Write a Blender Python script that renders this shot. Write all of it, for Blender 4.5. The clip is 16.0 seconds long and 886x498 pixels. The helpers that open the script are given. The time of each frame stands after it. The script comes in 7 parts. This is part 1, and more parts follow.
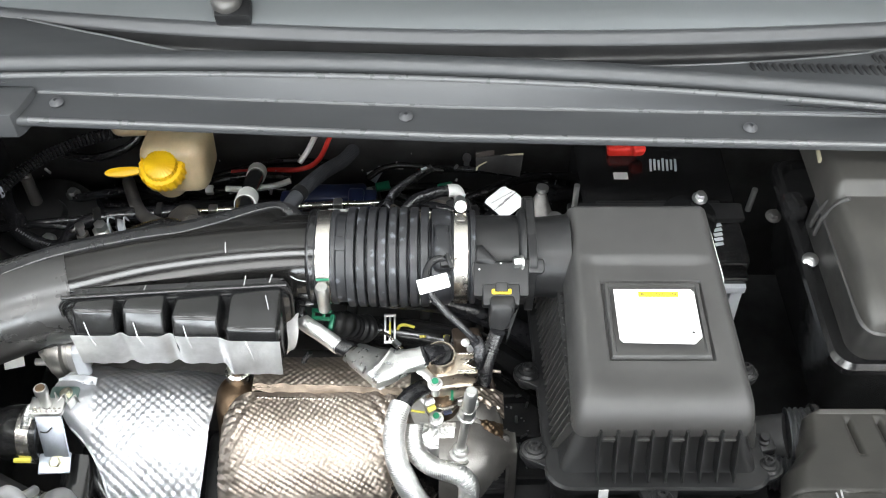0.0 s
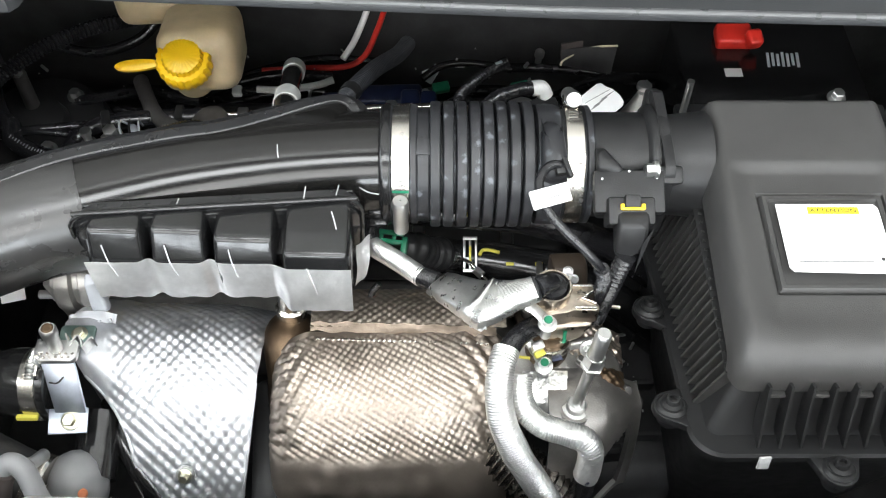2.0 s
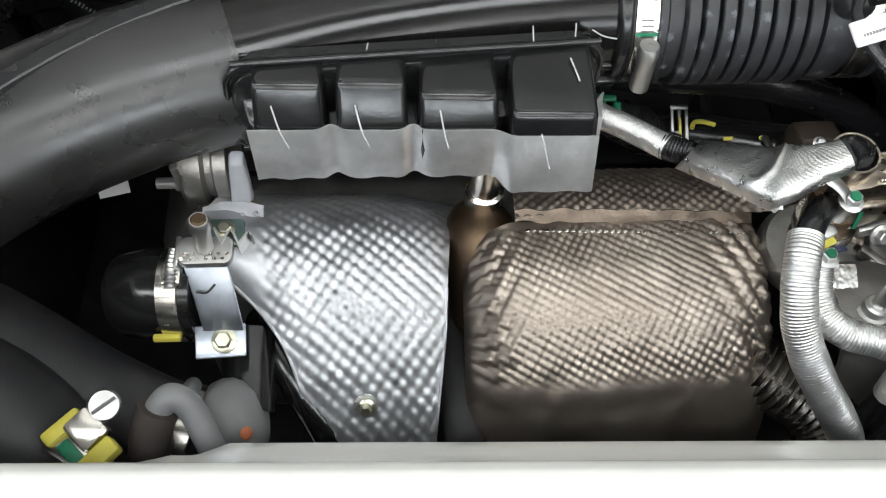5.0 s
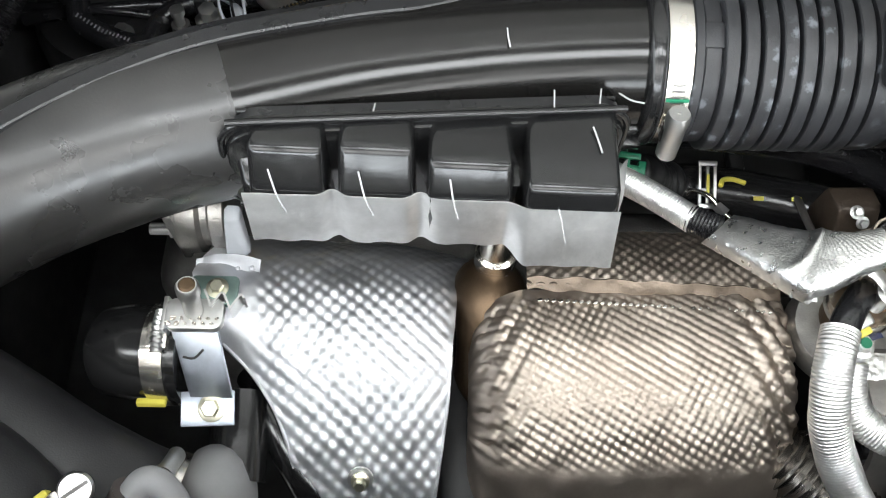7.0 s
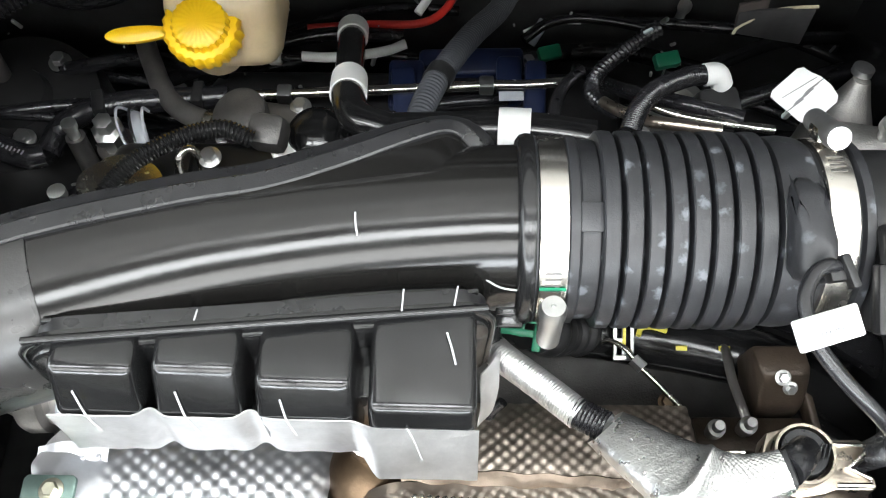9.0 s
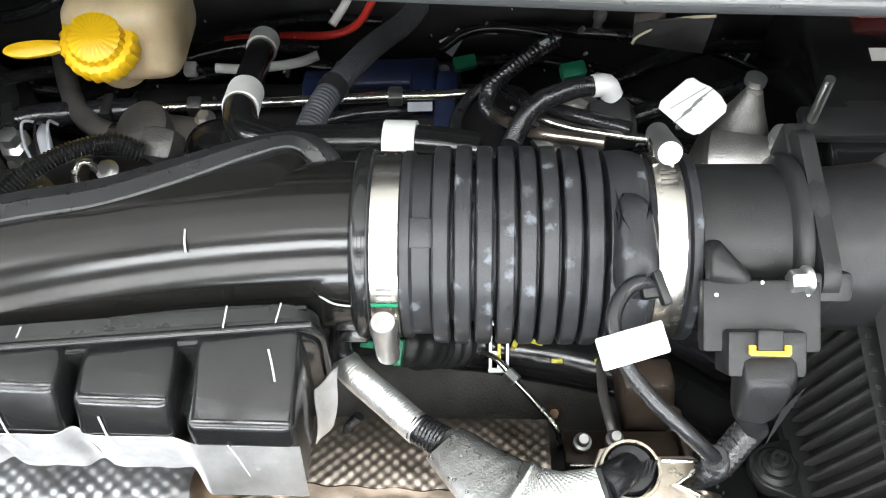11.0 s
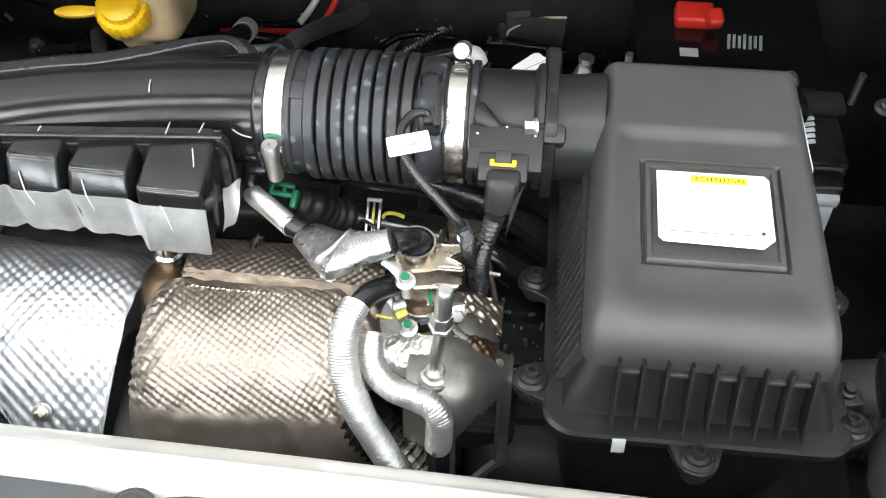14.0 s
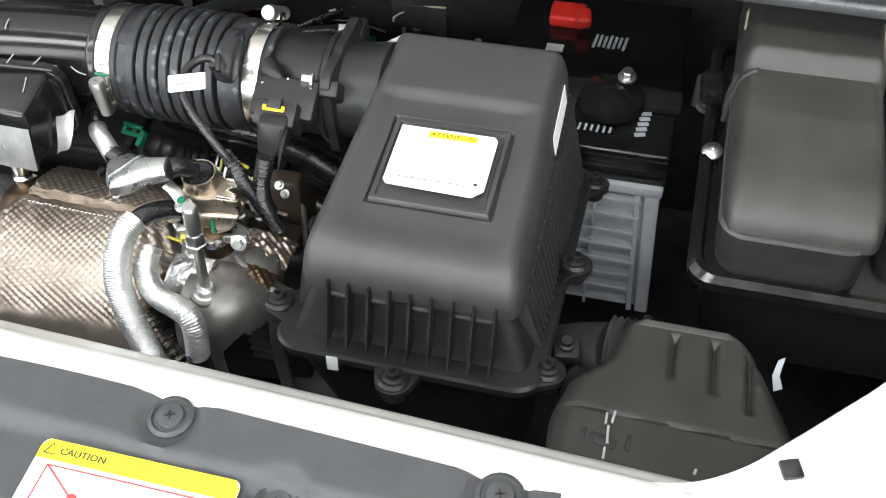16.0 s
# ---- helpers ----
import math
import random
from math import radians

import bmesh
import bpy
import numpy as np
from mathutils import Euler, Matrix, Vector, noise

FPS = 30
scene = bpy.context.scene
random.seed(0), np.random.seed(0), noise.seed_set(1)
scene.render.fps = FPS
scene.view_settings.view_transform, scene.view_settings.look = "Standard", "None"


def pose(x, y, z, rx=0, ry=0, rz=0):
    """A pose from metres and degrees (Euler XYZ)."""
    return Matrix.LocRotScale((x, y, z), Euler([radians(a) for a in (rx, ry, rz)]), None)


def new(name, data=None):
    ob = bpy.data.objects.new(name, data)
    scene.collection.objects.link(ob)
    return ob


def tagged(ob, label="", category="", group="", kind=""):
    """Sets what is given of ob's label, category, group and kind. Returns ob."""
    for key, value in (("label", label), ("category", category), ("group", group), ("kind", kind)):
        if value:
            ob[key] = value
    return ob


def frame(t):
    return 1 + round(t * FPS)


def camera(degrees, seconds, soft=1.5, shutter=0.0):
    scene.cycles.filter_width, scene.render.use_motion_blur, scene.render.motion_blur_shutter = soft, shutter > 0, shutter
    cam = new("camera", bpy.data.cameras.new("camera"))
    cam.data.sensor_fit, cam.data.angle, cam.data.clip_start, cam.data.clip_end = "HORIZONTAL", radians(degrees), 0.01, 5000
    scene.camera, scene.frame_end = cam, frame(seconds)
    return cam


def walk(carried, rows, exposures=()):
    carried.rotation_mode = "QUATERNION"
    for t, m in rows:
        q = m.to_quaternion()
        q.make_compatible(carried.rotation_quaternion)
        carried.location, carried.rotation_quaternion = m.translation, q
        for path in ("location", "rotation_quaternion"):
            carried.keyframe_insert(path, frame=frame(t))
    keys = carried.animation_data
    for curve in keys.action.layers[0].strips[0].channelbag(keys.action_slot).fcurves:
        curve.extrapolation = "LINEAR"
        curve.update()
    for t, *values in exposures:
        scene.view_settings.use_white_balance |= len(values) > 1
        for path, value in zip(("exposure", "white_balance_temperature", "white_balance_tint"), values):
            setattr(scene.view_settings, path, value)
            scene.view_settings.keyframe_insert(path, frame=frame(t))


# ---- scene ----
cam = camera(50.0, 16.0, 1.1)
METRES, EYE, TILT, LEAN, TURN = 1.36, 1.6, -50.0, 0.0, 0.0
ROWS = [
    (0.0, 0.0, 0.0, 0.0, 0.0, 0.0, -0.0),
    (0.5, -0.0152, 0.0267, 0.004, 0.07, -1.35, -0.11),
    (1.0, -0.0304, 0.0572, -0.0002, 0.09, -2.26, -0.23),
    (1.5, -0.0487, 0.0947, -0.0066, -0.02, -3.2, -0.2),
    (2.0, -0.0637, 0.1375, -0.0129, -0.33, -4.35, -0.09),
    (2.5, -0.0804, 0.1766, -0.0227, -0.88, -5.03, -0.05),
    (3.0, -0.0994, 0.2047, -0.0311, -1.25, -6.22, 0.37),
    (3.5, -0.1153, 0.2224, -0.0401, -1.66, -7.03, 0.93),
    (4.0, -0.1355, 0.2377, -0.0478, -1.79, -7.76, 1.49),
    (4.5, -0.1618, 0.249, -0.0471, -1.94, -8.54, 1.49),
    (5.0, -0.1838, 0.2569, -0.0459, -1.91, -9.1, 0.8),
    (7.5, -0.1737, 0.304, 0.0015, -0.06, -10.32, -1.35),
    (8.0, -0.1549, 0.3221, 0.0221, 0.41, -10.55, -1.08),
    (8.5, -0.1347, 0.3348, 0.0399, 0.79, -10.55, -0.79),
    (9.0, -0.1159, 0.3452, 0.0516, 1.15, -10.62, -0.45),
    (9.5, -0.0938, 0.351, 0.0564, 1.42, -10.69, -0.05),
    (10.0, -0.0754, 0.3514, 0.0584, 1.68, -10.73, 0.13),
    (12.5, -0.0099, 0.2952, 0.0173, 3.09, -7.71, -1.43),
    (13.0, 0.0154, 0.2417, -0.011, 3.72, -5.93, -2.08),
    (13.5, 0.0321, 0.1946, -0.0307, 4.15, -4.3, -3.03),
    (14.0, 0.0487, 0.1646, -0.0429, 4.64, -3.66, -3.8),
    (14.5, 0.0908, 0.1529, -0.0496, 5.62, -3.02, -4.9),
    (15.0, 0.1586, 0.1452, -0.0558, 8.41, -2.83, -6.76),
    (15.5, 0.2134, 0.1444, -0.0615, 10.37, -2.81, -8.28),
    (16.0, 0.2459, 0.1336, -0.0677, 11.46, -2.57, -9.12),
]
walk(cam, [(t, pose(0, 0, EYE, TILT, LEAN, TURN) @ pose(METRES * x, METRES * y, METRES * z, 90 + pitch, roll, yaw)) for t, x, y, z, yaw, pitch, roll in ROWS],
     exposures=[(0, 0.12), (2, -0.10), (3.5, -0.73), (5, -1.00), (7.5, -0.26), (8, -0.18), (8.5, 0.10), (9, 0.22), (10, 0.30), (12.5, 0.30), (13.5, 0.02), (14.5, -0.03), (16, -0.29)])

# ---- world, lamps, exposure ----
world = bpy.data.worlds.new("world")
scene.world = world
world.use_nodes = True
sky = world.node_tree.nodes.new("ShaderNodeTexSky")
sky.sky_type, sky.sun_disc = "NISHITA", False
sky.sun_elevation, sky.sun_rotation = radians(50), radians(20)
world.node_tree.links.new(sky.outputs[0], world.node_tree.nodes["Background"].inputs[0])
world.node_tree.nodes["Background"].inputs[1].default_value = 0.15
LAMP_WATTS = 30.0
FAR_WATTS = 20.0
FRONT_FILL_WATTS = 165.0
SIDE_FILL_WATTS = 90.0


# ---- helpers for meshes ----
ORIGIN = {}


def thing(name, at, label, category, group="", kind=""):
    """An Empty at a thing's base, which parents its parts."""
    ob = tagged(new(name), label, category, group, kind)
    ob.location = at
    ob.empty_display_size = 0.02
    ORIGIN[ob] = Vector(at)
    return ob


def part(name, bm, material, parent=None, label="", smooth=40):
    """Link a bmesh, given in world places, as one mesh object under a thing or part."""
    at = ORIGIN[parent] if parent else Vector((0, 0, 0))
    if at.length:
        bmesh.ops.translate(bm, verts=bm.verts, vec=-at)
    me = bpy.data.meshes.new(name)
    bm.normal_update()
    if smooth:
        for f in bm.faces:
            f.smooth = True
        lim = radians(smooth)
        for e in bm.edges:
            if len(e.link_faces) == 2 and e.calc_face_angle(0) > lim:
                e.smooth = False
    bm.to_mesh(me)
    bm.free()
    me.materials.append(material)
    ob = new(name, me)
    if parent:
        ob.parent = parent
    ORIGIN[ob] = at
    if label:
        ob["label"] = label
    return ob


def single(name, bm, material, label, category, group="", kind="", smooth=40):
    return tagged(part(name, bm, material, None, "", smooth), label, category, group, kind)


def catmull(points, n=8):
    """A smooth line through the points."""
    p = [Vector(q) for q in points]
    p = [p[0] * 2 - p[1]] + p + [p[-1] * 2 - p[-2]]
    out = []
    for i in range(1, len(p) - 2):
        a, b, c, d = p[i - 1:i + 3]
        for k in range(n):
            t = k / n
            out.append(0.5 * (2 * b + (c - a) * t + (2 * a - 5 * b + 4 * c - d) * t * t + (3 * b - a - 3 * c + d) * t ** 3))
    out.append(p[-2].copy())
    return out


def resample(line, step):
    out, left = [line[0].copy()], step
    for a, b in zip(line, line[1:]):
        d = (b - a).length
        while d >= left and d > 1e-9:
            a = a + (b - a) * (left / d)
            out.append(a.copy())
            d = (b - a).length
            left = step
        left -= d
    if (out[-1] - line[-1]).length > step * 0.3:
        out.append(line[-1].copy())
    return out


def tube(points, r, seg=16, n=8, smooth_line=True, rib=None, flat=1.0, bm=None, step=None, hollow=0.0, wobble=0.0):
    """A tube along a line. r: a radius, or a list over its length. rib: (pitch, depth). flat: height over width. hollow: open ends with that wall."""
    line = catmull(points, n) if smooth_line else [Vector(q) for q in points]
    if rib:
        line = resample(line, rib[0] / 6)
    elif step:
        line = resample(line, step)
    bm = bm or bmesh.new()
    total = sum((b - a).length for a, b in zip(line, line[1:])) or 1
    rings, s = [], 0
    side = None
    for i, q in enumerate(line):
        if i:
            s += (q - line[i - 1]).length
        way = (line[min(i + 1, len(line) - 1)] - line[max(i - 1, 0)]).normalized()
        if side is None:
            up = Vector((0, 0, 1)) if abs(way.z) < 0.9 else Vector((0, 1, 0))
            side = way.cross(up).normalized()
        side = (side - way * side.dot(way)).normalized()
        up = side.cross(way)
        u = s / total
        if isinstance(r, (list, tuple)):
            f = u * (len(r) - 1)
            k = min(int(f), len(r) - 2)
            rr = r[k] + (r[k + 1] - r[k]) * (f - k)
        else:
            rr = r
        if rib:
            rr += rib[1] * (0.5 + 0.5 * math.cos(2 * math.pi * s / rib[0])) - rib[1]
        ring = []
        for j in range(seg):
            a = 2 * math.pi * j / seg
            w = 1 + (wobble * noise.noise(q * 60 + Vector((math.cos(a), math.sin(a), 0)) * 1.5) if wobble else 0)
            ring.append(bm.verts.new(q + (side * math.cos(a) + up * math.sin(a) * flat) * rr * w))
        rings.append(ring)
    for a, b in zip(rings, rings[1:]):
        for j in range(seg):
            k = (j + 1) % seg
            bm.faces.new((a[j], a[k], b[k], b[j]))
    if not hollow:
        bm.faces.new(rings[0])
        bm.faces.new(rings[-1][::-1])
    else:
        for ring, q in ((rings[0], line[0]), (rings[-1], line[-1])):
            inner = [bm.verts.new(q + (v.co - q) * (1 - hollow)) for v in ring]
            deep = [bm.verts.new(line[len(line) // 2] + (v.co - q) * (1 - hollow)) for v in ring]
            for j in range(seg):
                k = (j + 1) % seg
                bm.faces.new((ring[j], ring[k], inner[k], inner[j]))
                bm.faces.new((inner[j], inner[k], deep[k], deep[j]))
    bmesh.ops.recalc_face_normals(bm, faces=bm.faces)
    return bm


def axes(at, z=(0, 0, 1), x=(1, 0, 0)):
    """The pose whose z points along z, and whose x lies as near as may be to x."""
    z = Vector(z).normalized()
    x = Vector(x)
    x = x - z * x.dot(z)
    if x.length < 1e-5:
        x = z.orthogonal()
    x.normalize()
    y = z.cross(x)
    return Matrix.Translation(at) @ Matrix((x, y, z)).transposed().to_4x4()


def box(size, m, bevel=0.0, seg=2, bm=None, taper=1.0):
    """A box of that size, centred at the pose m, its edges rounded; taper: its top's size over its bottom's."""
    b = bmesh.new()
    bmesh.ops.create_cube(b, size=1)
    for v in b.verts:
        k = taper if v.co.z > 0 else 1
        v.co = Vector((v.co.x * size[0] * k, v.co.y * size[1] * k, v.co.z * size[2]))
    if bevel:
        bmesh.ops.bevel(b, geom=list(b.edges), offset=bevel, segments=seg, affect="EDGES", profile=0.5)
    b.transform(m)
    return join(bm, b)


def join(bm, b):
    if bm is None:
        return b
    me = bpy.data.meshes.new("join")
    b.to_mesh(me)
    b.free()
    bm.from_mesh(me)
    bpy.data.meshes.remove(me)
    return bm


def lathe(profile, m, seg=24, bm=None, lobes=0, depth=0.0):
    """A turned shape: profile of (radius, height) along the pose's z. lobes: grips round its rim."""
    b = bmesh.new()
    rings = []
    for r, h in profile:
        if r < 1e-6:
            rings.append([b.verts.new((0, 0, h))])
            continue
        ring = []
        for j in range(seg):
            a = 2 * math.pi * j / seg
            rr = r * (1 - depth * (0.5 + 0.5 * math.cos(lobes * a))) if lobes else r
            ring.append(b.verts.new((rr * math.cos(a), rr * math.sin(a), h)))
        rings.append(ring)
    for p, q in zip(rings, rings[1:]):
        for j in range(seg):
            k = (j + 1) % seg
            if len(p) == 1 and len(q) == 1:
                continue
            if len(p) == 1:
                b.faces.new((p[0], q[k], q[j]))
            elif len(q) == 1:
                b.faces.new((p[j], p[k], q[0]))
            else:
                b.faces.new((p[j], p[k], q[k], q[j]))
    for ring, flip in ((rings[0], True), (rings[-1], False)):
        if len(ring) > 1:
            b.faces.new(ring[::-1] if flip else ring)
    bmesh.ops.recalc_face_normals(b, faces=b.faces)
    b.transform(m)
    return join(bm, b)


def prism(outline, low, high, m=None, bevel=0.0, bm=None, seg=2):
    """A plate: an outline in x and y between two heights, in the pose m."""
    b = bmesh.new()
    lo = [b.verts.new((x, y, low)) for x, y in outline]
    hi = [b.verts.new((x, y, high)) for x, y in outline]
    b.faces.new(lo[::-1])
    top = b.faces.new(hi)
    for j in range(len(lo)):
        k = (j + 1) % len(lo)
        b.faces.new((lo[j], lo[k], hi[k], hi[j]))
    bmesh.ops.recalc_face_normals(b, faces=b.faces)
    if bevel:
        bmesh.ops.bevel(b, geom=list(top.edges), offset=bevel, segments=seg, affect="EDGES", profile=0.5)
    if m:
        b.transform(m)
    return join(bm, b)


def rounded(x0, y0, x1, y1, r, n=5):
    """The outline of a rectangle with round corners."""
    out = []
    for cx, cy, a0 in ((x1 - r, y1 - r, 0), (x0 + r, y1 - r, 90), (x0 + r, y0 + r, 180), (x1 - r, y0 + r, 270)):
        for k in range(n + 1):
            a = radians(a0 + 90 * k / n)
            out.append((cx + r * math.cos(a), cy + r * math.sin(a)))
    return out


def sheet(fn, nu, nv, thick=0.0, bm=None):
    """A surface fn(u, v) over the unit square; thick: metres by which a second skin lies under it."""
    b = bmesh.new()
    g = [[b.verts.new(fn(i / nu, j / nv)) for j in range(nv + 1)] for i in range(nu + 1)]
    for i in range(nu):
        for j in range(nv):
            b.faces.new((g[i][j], g[i + 1][j], g[i + 1][j + 1], g[i][j + 1]))
    b.normal_update()
    if thick:
        h = [[b.verts.new(v.co - v.normal * thick) for v in row] for row in g]
        for i in range(nu):
            for j in range(nv):
                b.faces.new((h[i][j], h[i][j + 1], h[i + 1][j + 1], h[i + 1][j]))
        rim = ([(i, 0) for i in range(nu)] + [(nu, j) for j in range(nv)] + [(i, nv) for i in range(nu, 0, -1)] + [(0, j) for j in range(nv, 0, -1)])
        for (i, j), (k, l) in zip(rim, rim[1:] + rim[:1]):
            b.faces.new((g[k][l], g[i][j], h[i][j], h[k][l]))
    return join(bm, b)


def smoothstep(a, b, x):
    t = min(1, max(0, (x - a) / (b - a)))
    return t * t * (3 - 2 * t)


def words(text, size, m, material, parent, name="lettering", bold=0.0, stretch=1.0):
    """Letters of the built-in font as a thin mesh; the pose's x runs along the line, its origin is the line's middle."""
    cu = bpy.data.curves.new(name, "FONT")
    cu.body, cu.size, cu.extrude, cu.offset = text, size, 0.00006, bold
    cu.align_x, cu.align_y, cu.resolution_u = "CENTER", "CENTER", 2
    tmp = bpy.data.objects.new("tmp", cu)
    me = bpy.data.meshes.new_from_object(tmp)
    bpy.data.objects.remove(tmp)
    b = bmesh.new()
    b.from_mesh(me)
    b.transform(m @ Matrix.Diagonal((stretch, 1, 1, 1)))
    bpy.data.meshes.remove(me)
    return part(name, b, material, parent, "", 0)


def hex_bolt(at, way, r, h, material, parent, name="bolt", washer=1.5, socket=False):
    """A flanged hexagon head, its washer's underside at the place given."""
    m = axes(at, way)
    bm = lathe([(0, 0), (r * washer, 0), (r * washer, h * 0.18), (r * 1.05, h * 0.3)], m, 20)
    b = lathe([(0, h * 0.25), (r, h * 0.25), (r, h * 0.9), (r * 0.85, h)] + ([(r * 0.55, h), (r * 0.5, h * 0.5), (0, h * 0.5)] if socket else [(0, h)]), m, 12 if socket else 6)
    return part(name, join(bm, b), material, parent, "", 30)


# ---- materials ----
def surface(name, colour, rough, metal=0.0, vary=0.15, scale=40.0, bump=0.0, grain=900.0, rough_vary=0.1, second=None, spots=None, coat=0.0, sub=0.0, spec=0.5, stretch=None):
    """A procedural surface: its colour and gloss vary at two scales; bump is the height of its grain in metres."""
    ma = bpy.data.materials.new(name)
    ma.use_nodes = True
    nt = ma.node_tree
    bs = nt.nodes["Principled BSDF"]
    tc = nt.nodes.new("ShaderNodeTexCoord")
    ge = nt.nodes.new("ShaderNodeNewGeometry")
    pos = ge.outputs["Position"]
    if stretch:
        mp = nt.nodes.new("ShaderNodeMapping")
        mp.inputs["Scale"].default_value = stretch
        nt.links.new(pos, mp.inputs[0])
        pos = mp.outputs[0]
    def noise_node(s, detail):
        n = nt.nodes.new("ShaderNodeTexNoise")
        n.inputs["Scale"].default_value, n.inputs["Detail"].default_value = s, detail
        nt.links.new(pos, n.inputs["Vector"])
        return n.outputs["Fac"]
    def span(fac, a, b, lo=0.3, hi=0.7):
        r = nt.nodes.new("ShaderNodeMapRange")
        for k, v in zip((1, 2, 3, 4), (lo, hi, a, b)):
            r.inputs[k].default_value = v
        nt.links.new(fac, r.inputs[0])
        return r.outputs[0]
    def mix(fac, a, b):
        n = nt.nodes.new("ShaderNodeMix")
        n.data_type = "RGBA"
        nt.links.new(fac, n.inputs[0])
        for sock, v in ((n.inputs[6], a), (n.inputs[7], b)):
            if isinstance(v, tuple):
                sock.default_value = (*v, 1)
            else:
                nt.links.new(v, sock)
        return n.outputs[2]
    big, small = noise_node(scale, 4), noise_node(grain, 3)
    lo = tuple(max(0, c * (1 - vary)) for c in colour)
    hi = tuple(min(1, c * (1 + vary)) for c in (second or colour))
    col = mix(span(big, 0, 1), lo, hi)
    col = mix(span(small, 0, vary * 0.7, 0.35, 0.75), col, tuple(c * 0.6 for c in colour))
    if spots and len(spots) == 4:
        # round dried drops: a few cells of a cell pattern, each with a soft disc
        tint, radius, s, share = spots
        vo = nt.nodes.new("ShaderNodeTexVoronoi")
        vo.inputs["Scale"].default_value = s
        ragged = nt.nodes.new("ShaderNodeTexNoise")
        ragged.inputs["Scale"].default_value, ragged.inputs["Detail"].default_value = 420, 3
        nt.links.new(ge.outputs["Position"], ragged.inputs["Vector"])
        shift = nt.nodes.new("ShaderNodeVectorMath")
        shift.operation = "MULTIPLY_ADD"
        shift.inputs[1].default_value = (0.006, 0.006, 0.006)
        nt.links.new(ragged.outputs["Color"], shift.inputs[0])
        nt.links.new(ge.outputs["Position"], shift.inputs[2])
        nt.links.new(shift.outputs[0], vo.inputs["Vector"])
        sp = nt.nodes.new("ShaderNodeSeparateColor")
        nt.links.new(vo.outputs["Color"], sp.inputs[0])
        mu = nt.nodes.new("ShaderNodeMath")
        mu.operation = "MULTIPLY"
        nt.links.new(span(vo.outputs["Distance"], 0.75, 0, radius * 0.45, radius), mu.inputs[0])
        nt.links.new(span(sp.outputs[0], 0, 1, 1 - share - 0.05, 1 - share + 0.05), mu.inputs[1])
        col = mix(mu.outputs[0], col, tint)
    elif spots:
        tint, amount, s = spots
        col = mix(span(noise_node(s, 5), 0, 1, 1 - amount - 0.05, 1 - amount + 0.05), col, tint)
    nt.links.new(col, bs.inputs["Base Color"])
    nt.links.new(span(noise_node(scale * 2.3, 5), rough - rough_vary / 2, rough + rough_vary / 2), bs.inputs["Roughness"])
    bs.inputs["Metallic"].default_value = metal
    bs.inputs["Specular IOR Level"].default_value = spec
    bs.inputs["Coat Weight"].default_value = coat
    bs.inputs["Coat Roughness"].default_value = 0.1
    if sub:
        bs.inputs["Subsurface Weight"].default_value = sub
        bs.inputs["Subsurface Radius"].default_value = (0.01, 0.007, 0.004)
    if bump:
        bp = nt.nodes.new("ShaderNodeBump")
        bp.inputs["Strength"].default_value = 1.0
        bp.inputs["Distance"].default_value = bump
        nt.links.new(small, bp.inputs["Height"])
        nt.links.new(bp.outputs[0], bs.inputs["Normal"])
    return ma


M_FLOOR = surface("floor_tile", (0.45, 0.44, 0.42), 0.25, scale=3, grain=60)
M_WALL = surface("wall_paint", (0.55, 0.55, 0.54), 0.8, vary=0.05, scale=3, grain=80, bump=0.0003)
M_CEIL = surface("ceiling_board", (0.22, 0.22, 0.22), 0.85, vary=0.04, scale=3, grain=80)
M_DARKWALL = surface("reflection_dark_wall", (0.07, 0.07, 0.072), 0.7, vary=0.1, scale=3, grain=80)
M_BAY = surface("bay_paint", (0.036, 0.036, 0.037), 0.6, spec=0.3, vary=0.4, scale=25, grain=300)
M_WHITE = surface("white_car_paint", (0.72, 0.71, 0.675), 0.30, vary=0.02, scale=20, grain=500, coat=0.6, rough_vary=0.05)
M_COVER = surface("grey_textured_plastic", (0.046, 0.047, 0.050), 0.55, vary=0.1, scale=60, bump=0.00012, grain=1500)
M_EDGE_HIGHLIGHT = surface("painted_edge_highlight", (0.075, 0.076, 0.078), 0.30, vary=0.1, scale=30, grain=900)
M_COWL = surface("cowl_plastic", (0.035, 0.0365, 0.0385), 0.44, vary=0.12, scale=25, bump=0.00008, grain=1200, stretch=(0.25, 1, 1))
M_BLACK = surface("black_moulded_plastic", (0.016, 0.016, 0.0165), 0.36, spec=0.3, vary=0.25, scale=40, bump=0.0001, grain=1300)
M_LID = surface("satin_grey_black_plastic", (0.040, 0.0392, 0.0382), 0.46, spec=0.4, vary=0.1, scale=30, bump=0.00015, grain=1600)
M_HOOD = surface("dull_black_plastic", (0.031, 0.030, 0.0275), 0.44, spec=0.4, vary=0.15, scale=25, bump=0.00015, grain=1500, second=(0.036, 0.0345, 0.031))
M_GLOSS = surface("glossy_black_plastic", (0.010, 0.010, 0.0103), 0.17, spec=0.5, vary=0.25, scale=30, grain=500, rough_vary=0.14, bump=0.00005)
M_DUCT = surface("blow_moulded_duct", (0.009, 0.0086, 0.0082), 0.14, spec=0.42, vary=0.2, scale=20, grain=700, rough_vary=0.07, bump=0.00002, stretch=(0.4, 1, 1))
M_RUBBER = surface("black_rubber", (0.019, 0.0195, 0.0215), 0.40, spec=0.4, vary=0.25, scale=50, bump=0.0001, grain=900, spots=((0.125, 0.135, 0.15), 0.40, 115, 0.24))
M_HOSE = surface("plain_black_hose", (0.013, 0.013, 0.0145), 0.23, spec=0.5, vary=0.2, scale=60, bump=0.0001, grain=900)
